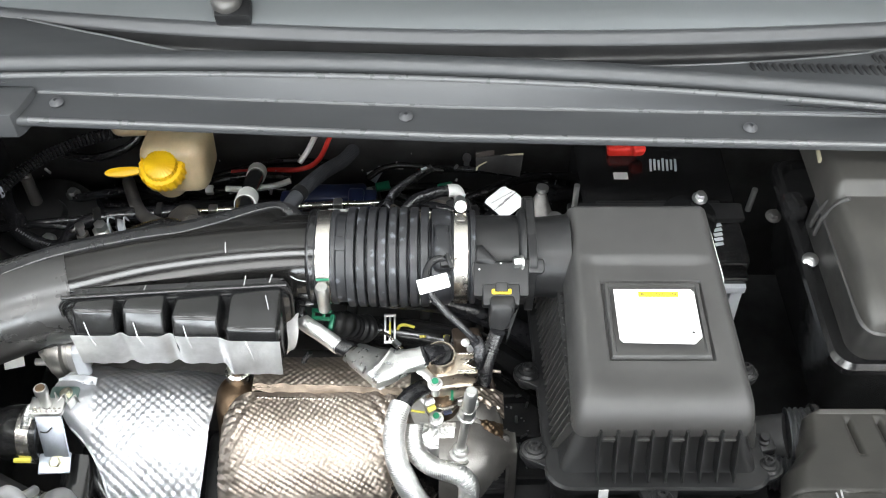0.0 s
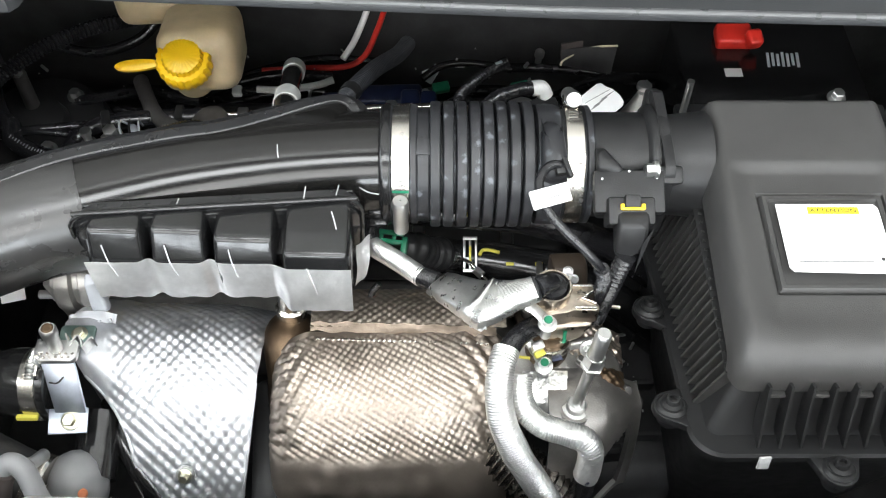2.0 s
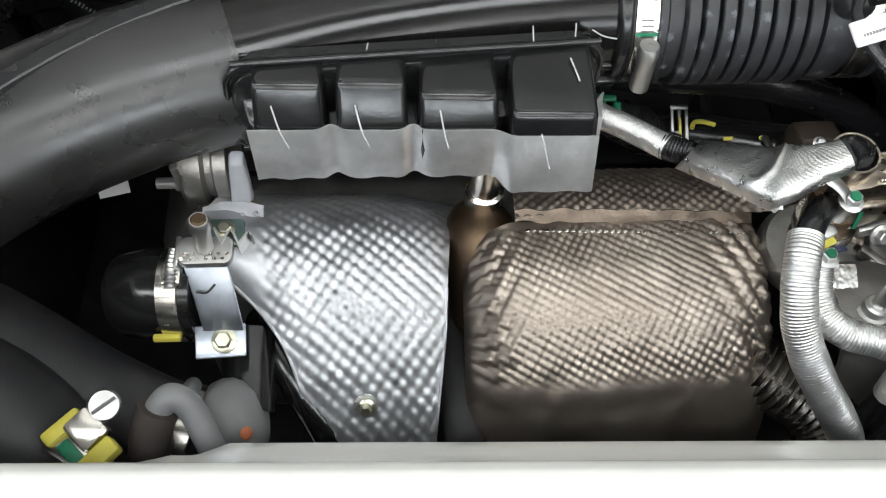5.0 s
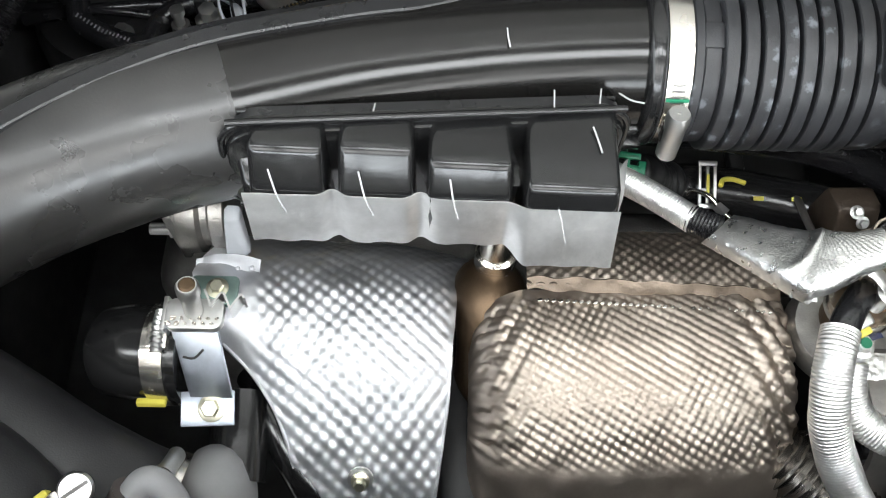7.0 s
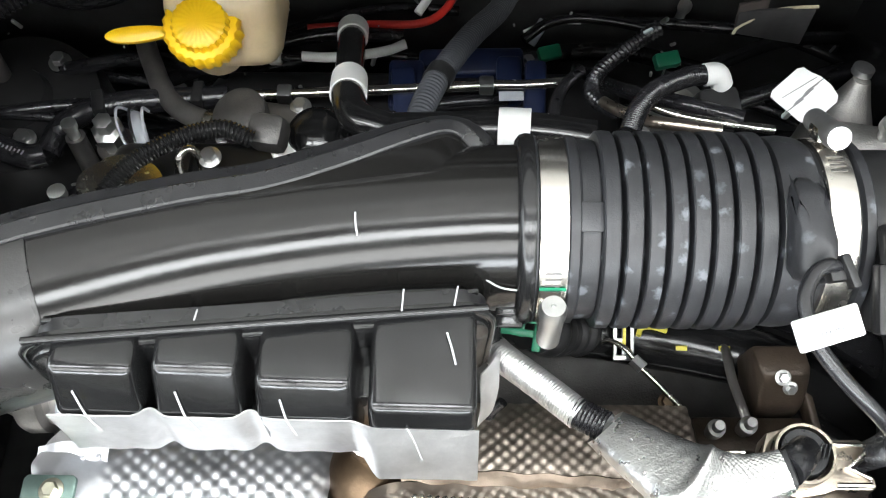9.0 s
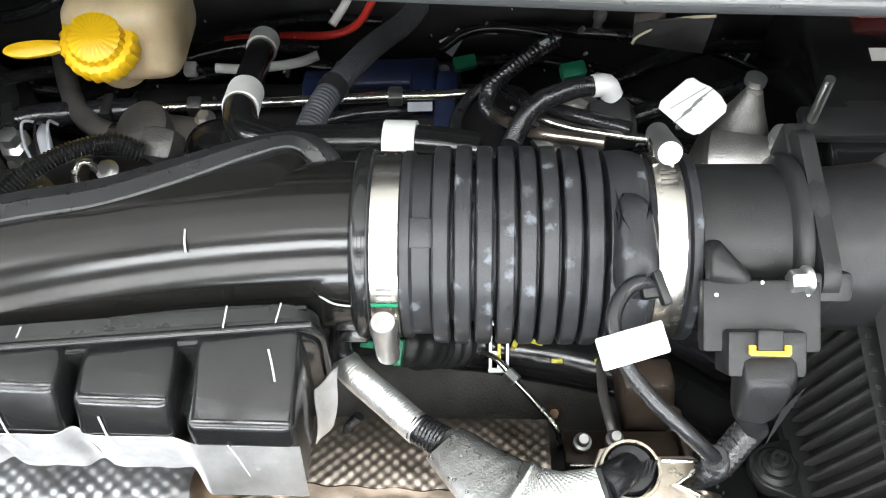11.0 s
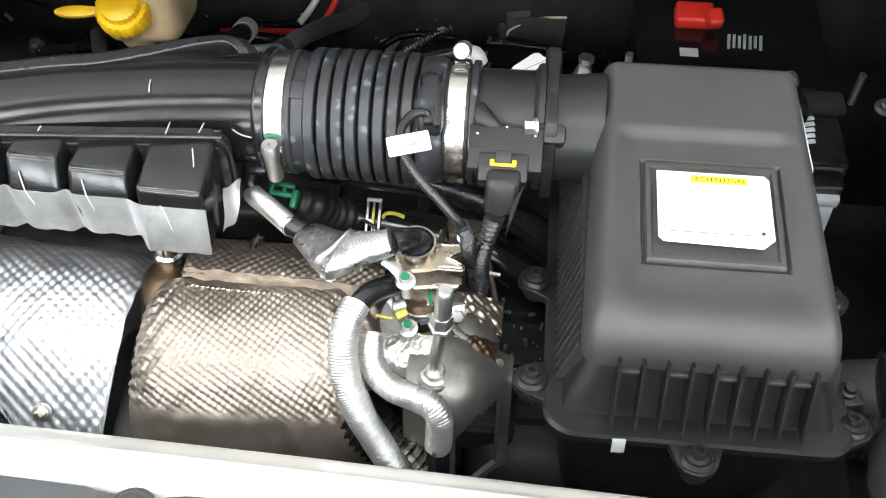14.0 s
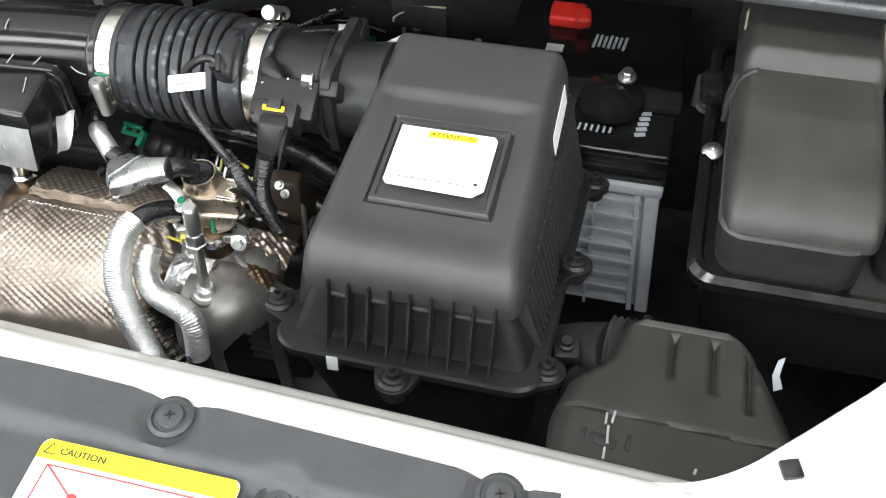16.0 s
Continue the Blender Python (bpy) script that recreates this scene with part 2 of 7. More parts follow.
M_GREYHOSE = surface("grey_rubber_hose", (0.015, 0.015, 0.0165), 0.45, spec=0.4, vary=0.15, scale=30, bump=0.0001, grain=900)
M_STEEL = surface("bright_zinc_steel", (0.60, 0.60, 0.59), 0.38, 1.0, vary=0.12, scale=60, bump=0.00004, grain=700)
M_CLAMP = surface("stainless_band", (0.66, 0.63, 0.58), 0.24, 1.0, vary=0.08, scale=50, grain=800)
M_CAST = surface("cast_aluminium", (0.40, 0.39, 0.37), 0.36, 0.9, vary=0.2, scale=50, bump=0.00025, grain=700)
M_DARKCAST = surface("dark_cast_aluminium", (0.13, 0.125, 0.12), 0.5, 0.8, vary=0.25, scale=40, bump=0.0003, grain=600)
M_FOIL = surface("aluminium_foil", (0.78, 0.78, 0.78), 0.33, 1.0, vary=0.1, scale=90, bump=0.0002, grain=300)
M_BEND = surface("dull_duct_bend", (0.020, 0.0195, 0.019), 0.30, spec=0.6, vary=0.25, scale=14, grain=700, bump=0.00006, rough_vary=0.22)
M_SEAM = surface("dull_moulding_seam", (0.013, 0.013, 0.014), 0.30, spec=0.45, vary=0.15, scale=40, grain=900, bump=0.0001)
M_BOOT = surface("woven_foil_cloth", (0.62, 0.62, 0.61), 0.30, 1.0, vary=0.2, scale=60, bump=0.0004, grain=900)
M_TAPE = surface("reinforced_foil_tape", (0.62, 0.62, 0.62), 0.36, 0.8, vary=0.16, scale=60, bump=0.0002, grain=420)
M_SHIELD = surface("embossed_aluminium_shield", (0.63, 0.64, 0.665), 0.54, 1.0, vary=0.12, scale=25, grain=500, rough_vary=0.12, bump=0.00005)
M_BROWN = surface("heat_tinted_steel_shield", (0.46, 0.39, 0.335), 0.47, 1.0, vary=0.18, scale=22, grain=500, rough_vary=0.12, bump=0.00005, second=(0.42, 0.37, 0.32))
M_RUST = surface("heat_browned_steel", (0.13, 0.088, 0.055), 0.45, 0.9, vary=0.35, scale=35, grain=500, bump=0.0001)
M_YELLOW = surface("yellow_plastic", (0.85, 0.52, 0.01), 0.35, vary=0.06, scale=40, grain=600, sub=0.05)
M_TANK = surface("milky_plastic_tank", (0.52, 0.42, 0.26), 0.4, vary=0.15, scale=35, grain=500, sub=0.2)
M_PAPER = surface("white_label", (0.82, 0.82, 0.81), 0.45, vary=0.03, scale=60, grain=700)
M_WHITEPL = surface("white_plastic", (0.72, 0.72, 0.70), 0.4, vary=0.06, scale=60, grain=700)
M_LYELLOW = surface("yellow_print", (0.88, 0.72, 0.02), 0.45, vary=0.03)
M_INK = surface("black_print", (0.02, 0.02, 0.02), 0.5, vary=0.1)
M_REDINK = surface("red_print", (0.70, 0.06, 0.06), 0.5, vary=0.05)
M_RED = surface("red_plastic", (0.65, 0.03, 0.02), 0.4, vary=0.1)
M_GREEN = surface("green_plastic", (0.008, 0.17, 0.085), 0.4, vary=0.15)
M_BLUE = surface("dark_blue_plastic", (0.008, 0.015, 0.05), 0.4, vary=0.2)
M_BEIGE = surface("beige_foam", (0.45, 0.40, 0.28), 0.9, vary=0.3, scale=30, bump=0.0008, grain=300)
M_LATT = surface("pale_grey_plastic", (0.42, 0.44, 0.47), 0.5, vary=0.08, scale=40, grain=700)
M_GLASS = surface("windscreen_glass", (0.115, 0.122, 0.125), 0.08, vary=0.1, scale=3)
M_MOUNT = surface("dull_cast_mount", (0.21, 0.20, 0.19), 0.40, 0.75, vary=0.25, scale=35, bump=0.00012, grain=600)
M_SLEEVE = surface("spun_foil_sleeve", (0.68, 0.68, 0.67), 0.34, 0.9, vary=0.2, scale=70, bump=0.00045, grain=420)
M_PIPEGREY = surface("grey_painted_pipe", (0.22, 0.22, 0.225), 0.5, vary=0.12, scale=40)
M_SHEATH = surface("brown_black_sheath", (0.045, 0.036, 0.033), 0.65, vary=0.15, scale=60, bump=0.0001)
M_BLUEZINC = surface("blue_passivated_zinc", (0.46, 0.50, 0.56), 0.36, 1.0, vary=0.2, scale=50, grain=500, bump=0.00004)
M_GREENZINC = surface("green_zinc_plate", (0.30, 0.42, 0.38), 0.35, 0.9, vary=0.2, scale=60, grain=600)
M_BRASS = surface("yellow_zinc_bolt", (0.70, 0.68, 0.54), 0.32, 1.0, vary=0.15, scale=80, grain=600)
M_BRONZE = surface("heat_tinted_casting", (0.48, 0.42, 0.35), 0.30, 1.0, vary=0.25, scale=60, bump=0.0002, grain=500)
M_LIP = surface("browned_steel_lip", (0.17, 0.135, 0.105), 0.42, 0.85, vary=0.3, scale=50, bump=0.0002, grain=400)
M_RINGED = surface("ringed_dark_steel", (0.20, 0.185, 0.17), 0.24, 0.95, vary=0.25, scale=40, grain=500)
M_BROWNCAST = surface("browned_casting", (0.060, 0.044, 0.032), 0.50, 0.3, vary=0.3, scale=40, bump=0.0003, grain=500)
M_CHALK = surface("chalk_mark", (0.42, 0.42, 0.42), 0.8, vary=0.15)
M_YPAINT = surface("yellow_marker_paint", (0.62, 0.55, 0.08), 0.5, vary=0.15)
M_RIM = surface("lamp_housing", (0.6, 0.6, 0.6), 0.5)
M_GLOW = bpy.data.materials.new("lamp_diffuser")
M_GLOW.use_nodes = True
M_GLOW.node_tree.nodes["Principled BSDF"].inputs["Emission Color"].default_value = (1, 0.98, 0.95, 1)
M_GLOW.node_tree.nodes["Principled BSDF"].inputs["Emission Strength"].default_value = 6.0

M_PAVE = surface("pale_concrete", (0.42, 0.41, 0.39), 0.85, vary=0.15, scale=2, grain=60)
M_PANE = bpy.data.materials.new("clear_glass")
M_PANE.use_nodes = True
M_PANE.node_tree.nodes["Principled BSDF"].inputs["Transmission Weight"].default_value = 1.0
M_PANE.node_tree.nodes["Principled BSDF"].inputs["Roughness"].default_value = 0.0
M_PANE.node_tree.nodes["Principled BSDF"].inputs["IOR"].default_value = 1.45

# ---- the hall, unseen: added to shape light and reflections ----
def slab(name, size, at, material, label, category):
    return single(name, box(size, Matrix.Translation(at)), material, label, category, kind="structure", smooth=0)


slab("floor", (9, 10, 0.1), (0, 0, -0.05), M_FLOOR, "pale polished floor of the showroom hall", "floor")
slab("ceiling", (9, 10, 0.1), (0, 0, 3.25), M_CEIL, "unseen plain ceiling of the hall, kept dark for reflections", "ceiling")
slab("wall_north", (9, 0.1, 3.2), (0, 5.05, 1.6), M_DARKWALL, "unseen hall wall, added dark to darken reflections", "wall")
slab("wall_south", (9, 0.1, 0.3), (0, -5.05, 3.05), M_WALL, "unseen light grey wall strip over the front windows", "wall")
slab("ground", (400, 400, 0.1), (0, 0, -0.17), M_PAVE, "pale concrete ground outside the hall", "ground")
SILL = 1.75
slab("wall_south_parapet", (9, 0.1, SILL), (0, -5.05, SILL / 2), M_DARKWALL, "unseen wall under the windows, added dark for reflections", "wall")
slab("wall_west_parapet", (0.1, 6.2, SILL), (-4.55, -1.9, SILL / 2), M_DARKWALL, "unseen wall under the side windows, added dark for reflections", "wall")
for k, (wx, wy, turn) in enumerate(((-3.0, -5.05, 0), (0.0, -5.05, 0), (3.0, -5.05, 0), (-4.55, -3.3, -90), (-4.55, -0.3, -90))):
    win = thing(f"window_{k + 1}", (wx, wy, 0), "unseen wide high window, added for fill light", "window", kind="structure")
    stand = pose(wx, wy, 0, 0, 0, turn)
    fr = box((0.08, 0.08, 2.9 - SILL), stand @ pose(-1.46, 0, 1.45 + SILL / 2), 0.005)
    box((0.08, 0.08, 2.9 - SILL), stand @ pose(1.46, 0, 1.45 + SILL / 2), 0.005, bm=fr)
    box((2.84, 0.08, 0.08), stand @ pose(0, 0, 2.86), 0.005, bm=fr)
    box((2.84, 0.08, 0.08), stand @ pose(0, 0, SILL + 0.04), 0.005, bm=fr)
    part("window_frame", fr, M_RIM, win)
    pane = part("pane", box((2.84, 0.008, 2.74 - SILL), stand @ pose(0, 0, 1.45 + SILL / 2)), M_PANE, win, "clear glass pane", 0)
    pane.visible_shadow = False
    fill_lamp = bpy.data.lights.new("window_fill", "AREA")
    fill_lamp.shape, fill_lamp.size, fill_lamp.size_y, fill_lamp.energy, fill_lamp.color = "RECTANGLE", 2.8, 2.7 - SILL, (FRONT_FILL_WATTS if turn == 0 else SIDE_FILL_WATTS), (0.905, 0.965, 1.0)
    new("window_fill", fill_lamp).matrix_world = stand @ pose(0, 0.07, 1.45 + SILL / 2, 90, 0, 0)
slab("wall_east", (0.1, 10.2, 3.2), (4.55, 0, 1.6), M_WALL, "plain light grey painted hall wall", "wall")
slab("wall_west", (0.1, 3.9, 3.2), (-4.55, 3.15, 1.6), M_WALL, "plain light grey painted hall wall beside the windows", "wall")
slab("wall_west_lintel", (0.1, 6.2, 0.3), (-4.55, -1.9, 3.05), M_WALL, "plain light grey wall strip over the side windows", "wall")


def ceiling_light(x, y, deep, watts):
    lamp = thing("ceiling_light", (x, y, 3.2), "unseen long white panel lamp on the ceiling", "ceiling lamp", "ceiling lamps")
    part("frame", box((1.5, deep + 0.06, 0.05), Matrix.Translation((x, y, 3.175)), 0.01), M_RIM, lamp)
    part("diffuser", box((1.44, deep, 0.01), Matrix.Translation((x, y, 3.148)), 0.002), M_GLOW, lamp, "glowing white diffuser")
    la = bpy.data.lights.new("panel_light", "AREA")
    la.shape, la.size, la.size_y, la.energy, la.color = "RECTANGLE", 1.4, deep - 0.04, watts, (0.915, 0.97, 1.0)
    ob = new("panel_light", la)
    ob.location = (x, y, 3.135)


for lx in (-3.4, -1.7, 0.0, 1.7, 3.4):
    ceiling_light(lx, -0.65, 0.5, LAMP_WATTS)
    ceiling_light(lx, -2.6, 1.8, FAR_WATTS)

# ---- the car's own body round the engine bay ----
def bow(x):
    """How far forward of a straight line the car's cross members lie at x."""
    return -0.055 * x


car = thing("car", (0.0, 0.55, 0.0), "white car with its bonnet open, engine bay bare", "car")
part("firewall", box((1.36, 0.02, 0.62), Matrix.Translation((0.05, 1.0, 0.66)), 0.004), M_BAY, car, "black painted firewall")
for sx in (-0.64, 0.74):
    part("inner_wing", box((0.02, 0.82, 0.6), Matrix.Translation((sx, 0.66, 0.62)), 0.004), M_BAY, car, "black painted inner wing")
part("undertray", box((1.40, 0.84, 0.02), Matrix.Translation((0.05, 0.62, 0.31)), 0.004), M_BAY, car, "black plastic undertray")
part("radiator", box((1.10, 0.045, 0.46), Matrix.Translation((0.02, 0.225, 0.62)), 0.006), M_BAY, car, "black radiator and fan frame")
part("bumper", box((1.55, 0.10, 0.55), Matrix.Translation((0.03, -0.02, 0.58)), 0.035, 4), M_WHITE, car, "white painted front bumper")


def slam_panel():
    prof = [(0.3135, 0.870), (0.3135, 0.896), (0.3125, 0.900), (0.2995, 0.9145), (0.2975, 0.9190), (0.293, 0.9222), (0.284, 0.9224), (0.277, 0.9200), (0.272, 0.910), (0.268, 0.880)]
    def fn(u, v):
        x = -0.62 + 1.34 * u
        f = v * (len(prof) - 1)
        k = min(int(f), len(prof) - 2)
        y = prof[k][0] + (prof[k + 1][0] - prof[k][0]) * (f - k)
        z = prof[k][1] + (prof[k + 1][1] - prof[k][1]) * (f - k)
        y = min(y, 0.2990 + 0.0145 * smoothstep(-0.356, -0.346, x))
        return Vector((x, y - (0.022 if x < -0.05 else 0.030) * (x + 0.05) - 0.003, z))
    return sheet(fn, 60, 27, 0.0012)


part("slam_panel", slam_panel(), M_WHITE, car, "white painted bonnet landing panel")

# the wing's white shoulder, with its hollow edge round the corner of the bay
edge_right = [(0.300, 0.282), (0.340, 0.2825), (0.380, 0.287), (0.410, 0.302), (0.436, 0.325), (0.462, 0.350), (0.490, 0.378), (0.530, 0.425), (0.560, 0.50), (0.58, 0.62), (0.59, 0.98)]
part("wing", prism([(p.x, p.y) for p in catmull([(x, y, 0) for x, y in edge_right], 5)] + [(0.80, 0.98), (0.80, 0.05), (0.55, 0.0), (0.33, 0.10), (0.312, 0.255)][:4] + [(0.325, 0.262)], 0.895, 0.9205, None, 0.004), M_WHITE, car, "white painted front wing")
part("wing", prism([(-0.50, 0.98), (-0.505, 0.62), (-0.50, 0.50), (-0.49, 0.40), (-0.47, 0.33), (-0.445, 0.31), (-0.43, 0.27), (-0.43, 0.10), (-0.70, 0.05), (-0.72, 0.98)], 0.895, 0.9195, None, 0.004), M_WHITE, car, "white painted front wing")
part("rubber_stop", box((0.011, 0.011, 0.004), pose(0.437, 0.306, 0.9215, 0, 0, 20), 0.001), M_HOSE, car, "small black square pad")


def windscreen():
    return sheet(lambda u, v: Vector((-0.70 + 1.45 * u, 0.8005 + 0.45 * v + 0.12 * (1.45 * u - 0.70) ** 2 - 0.027 * (1.45 * u - 0.70), 0.9975 + 0.30 * v)), 24, 6, 0.005)


part("windscreen", windscreen(), M_GLASS, car, "dark glass windscreen foot")

part("bonnet", box((1.36, 1.05, 0.03), pose(0.03, 0.53, 1.56, -63, 0, 0), 0.01), M_WHITE, car, "open white bonnet")
part("wheel_block", box((0.2, 0.5, 0.6), pose(-0.8, 0.6, 0.30), 0.05), M_BAY, car)
part("wheel_block", box((0.2, 0.5, 0.6), pose(0.88, 0.6, 0.30), 0.05), M_BAY, car)

# ---- cowl ----
cowl = thing("cowl_panel", (0.0, 0.75, 0.93), "grey plastic cowl cover below the windscreen", "cowl")


def cowl_shift(x, y):
    """The cowl's lines bow differently: the ledge, the seal's line, and the windscreen's foot."""
    ledge = -0.055 * (x + 0.036) if x < 0 else -0.002 - 0.031 * x
    seal = -0.055 * (x + 0.036) - 0.014 * (x / 0.38) ** 2
    foot = 0.12 * x * x - 0.027 * x
    a, b = smoothstep(0.7305, 0.742, y), smoothstep(0.772, 0.791, y)
    return (ledge * (1 - a) + seal * a) * (1 - b) + foot * b


def swept(prof, x0, x1, nx=60, sub=3):
    pts = catmull([(0, y, z) for y, z in prof], sub) if sub > 1 else [Vector((0, y, z)) for y, z in prof]
    def fn(u, v):
        x = x0 + (x1 - x0) * u
        f = v * (len(pts) - 1)
        k = min(int(f), len(pts) - 2)
        p = pts[k].lerp(pts[k + 1], f - k)
        return Vector((x, p.y + cowl_shift(x, p.y), p.z))
    return sheet(fn, nx, len(pts) - 1, 0.0025)


front = [(0.712, 0.940), (0.695, 0.9445), (0.688, 0.9475), (0.687, 0.951), (0.6885, 0.9550), (0.6905, 0.9563), (0.694, 0.9566), (0.710, 0.9556), (0.7275, 0.9560), (0.7288, 0.9572), (0.7300, 0.9605), (0.738, 0.9745), (0.7425, 0.981), (0.746, 0.9822)]
part("front_ledge", swept(front, -0.66, 0.70, 80, 1), M_COWL, cowl, "grey plastic ledge with round screws")
part("rubber_seal", swept([(0.7440, 0.972), (0.7455, 0.9785), (0.748, 0.9800), (0.751, 0.9790), (0.7525, 0.974)], -0.66, 0.70), M_HOSE, cowl, "thin black rubber seal")
part("top_panel", swept([(0.7515, 0.976), (0.752, 0.9845), (0.757, 0.9905), (0.764, 0.992), (0.771, 0.989), (0.7745, 0.984)], -0.66, 0.70, nx=60), M_COWL, cowl, "rounded grey plastic upper panel")
part("water_channel", swept([(0.7740, 0.983), (0.777, 0.979), (0.783, 0.970), (0.788, 0.970), (0.7905, 0.978), (0.7918, 0.9845)], -0.66, 0.70, nx=60), M_BLACK, cowl, "dark water channel below the glass")
part("glass_lip", swept([(0.7912, 0.984), (0.7920, 0.9868), (0.7945, 0.9905), (0.798, 0.9945), (0.802, 0.996)], -0.66, 0.70, nx=60), M_COWL, cowl, "grey lip along the glass")
part("ledge_bead", swept([(0.7276, 0.9555), (0.7278, 0.9582), (0.7290, 0.9590), (0.7302, 0.9584), (0.7306, 0.9570)], -0.415, 0.70, 80), M_EDGE_HIGHLIGHT, cowl, "lighter bead painting the ledge's highlight")
part("front_bead", swept([(0.6868, 0.9535), (0.6868, 0.9555), (0.6882, 0.9572), (0.6904, 0.9575), (0.6918, 0.9564)], -0.415, 0.70, 80), M_EDGE_HIGHLIGHT, cowl, "lighter bead painting the front edge's highlight")
part("crest_strip", swept([(0.7412, 0.9790), (0.7418, 0.9818), (0.7440, 0.9832), (0.7462, 0.9826), (0.7466, 0.9790)], -0.66, 0.70, 80), M_EDGE_HIGHLIGHT, cowl, "lighter strip painting the crest's highlight beside the seal")


def inlet_panel(table):
    """A flat panel that fills the channel towards one end, with a thin raised edge, lightened as a highlight, at its
    back.
    """
    x0, x1 = table[0][0], table[-1][0]
    def back(x):
        for (a, p), (b, q) in zip(table, table[1:]):
            if min(a, b) <= x <= max(a, b):
                return p + (q - p) * (x - a) / (b - a)
        return table[-1][1]
    def fn(u, v):
        x = x0 + (x1 - x0) * u
        y0 = 0.762 + cowl_shift(x, 0.762)
        y = y0 + (max(back(x), y0 + 0.001) - y0) * min(1, v / 0.9)
        return Vector((x, y, 0.9926 - 0.0036 * min(1, v / 0.9) - 0.022 * max(0, v - 0.9) / 0.1))
    part("inlet_panel", sheet(fn, 50, 20), M_COWL, cowl, "flat grey panel of the air inlet")
    part("panel_edge", tube([(x, y, 0.9895) for x, y in table], 0.0011, 8, 6), M_EDGE_HIGHLIGHT, cowl, "thin lighter bead painting the panel edge's highlight")


inlet_panel([(0.170, 0.7490), (0.207, 0.7510), (0.253, 0.7530), (0.293, 0.7560), (0.351, 0.7610), (0.410, 0.7690), (0.450, 0.7770), (0.560, 0.8050), (0.680, 0.8450)])
inlet_panel([(-0.255, 0.7720), (-0.273, 0.7760), (-0.341, 0.7980), (-0.382, 0.8100), (-0.500, 0.8480), (-0.640, 0.8950)])
# a raised cover plate at one end
part("end_plate", prism([(-0.66, 0.683), (-0.430, 0.683), (-0.4245, 0.690), (-0.4165, 0.724), (-0.419, 0.727), (-0.66, 0.727)], 0.935, 0.9645, pose(0, 0.023, 0, 0, 0, 0), 0.002), M_COWL, cowl)
for sx, sy in ((-0.392, 0.7335), (-0.037, 0.7125), (0.304, 0.696)):
    part("screw", lathe([(0, 0), (0.0072, 0), (0.0072, 0.0008), (0.0045, 0.0032), (0.002, 0.004), (0.0018, 0.002), (0, 0.002)], axes((sx, sy, 0.9572), (0, -0.05, 1)), 20), M_COVER, cowl, "round grey push screw")
# the grille of the air inlet
for k in range(22):
    gx = 0.309 + 0.0075 * k
    part("grille_slat", box((0.0040, 0.012 + 0.0006 * k, 0.006), pose(gx, 0.7475 - 0.075 * (gx - 0.309), 0.9893, 10, 0, 12), 0.0008), M_BLACK, cowl)
for k in range(6):
    gx = 0.436 + 0.0075 * k
    part("grille_slat", box((0.0040, 0.014, 0.006), pose(gx, 0.7605 - 0.03 * (gx - 0.436), 0.9885, 10, 0, 12), 0.0008), M_BLACK, cowl)
wiper = thing("wiper_arm", (-0.19, 0.83, 1.0), "dark wiper arm pivot with round nut cap", "wiper")
part("pivot", lathe([(0, -0.02), (0.016, -0.02), (0.016, 0.008), (0.012, 0.014), (0.006, 0.016), (0, 0.016)], axes((-0.2225, 0.824, 1.012), (0, -0.3, 1)), 24), M_DARKCAST, wiper)
part("arm", box((0.038, 0.024, 0.020), pose(-0.2165, 0.820, 1.004, 15, 0, 0), 0.004), M_BLACK, wiper)
part("arm", tube([(-0.21, 0.832, 1.018), (-0.02, 0.90, 1.056), (0.25, 0.93, 1.08)], 0.007, 10), M_BLACK, wiper)
single("foam_strip", box((0.28, 0.028, 0.030), pose(0.535, 0.716, 0.888, 8, 0, -2), 0.006, 3), M_BEIGE, "dirty beige foam strip under the cowl", "foam")

# ---- plastic cover in front of the landing panel ----
cover = thing("radiator_cover", (0.05, 0.18, 0.90), "grey textured plastic cover with push clips", "cover")


CLIPS = ((0.0945, 0.2595), (0.2885, 0.2550), (-0.12, 0.262), (-0.32, 0.268), (0.171, 0.226))


def dish(x, y):
    """How deep the hollows round the push clips are."""
    return sum(0.0035 * smoothstep(0.0195, 0.0150, math.hypot(x - cx, (y - cy) * 0.95)) for cx, cy in CLIPS)


def cover_back(x):
    edge = 0.2755 - 0.036 * (x + 0.03) - 0.007 * smoothstep(0.04, -0.16, x)
    for cx in (0.094, 0.290, -0.12, -0.32):
        edge -= 0.0016 * math.exp(-((x - cx) / 0.024) ** 8)
    return edge


def cover_z(x, y):
    v = (y - 0.03) / (cover_back(x) - 0.03)
    return 0.9185 - 0.3 * max(0, 0.06 - y) + 0.0072 * smoothstep(0.83, 0.88, v) - dish(x, y)


def cover_sheet():
    def fn(u, v):
        x = -0.42 + 0.74 * u
        y = 0.03 + (cover_back(x) - 0.03) * v
        return Vector((x, y, cover_z(x, y)))
    return sheet(fn, 220, 80, 0.003)


part("panel", cover_sheet(), M_COVER, cover)
for cx, cy in CLIPS:
    clip = part("clip", lathe([(0.0, 0.0), (0.0135, 0.0), (0.0135, 0.0018), (0.011, 0.003), (0.0100, 0.0015), (0.0085, 0.0015), (0.0075, 0.0035), (0.0, 0.0045)], axes((cx, cy, cover_z(cx, cy)), (0, 0, 1)), 28), M_COVER, cover, "round grey push clip")
    cross = box((0.006, 0.0012, 0.0006), pose(cx, cy, cover_z(cx, cy) + 0.0046, 0, 0, 20))
    part("slot", box((0.0012, 0.006, 0.0006), pose(cx, cy, cover_z(cx, cy) + 0.0046, 0, 0, 20), 0, 2, cross), M_INK, clip)
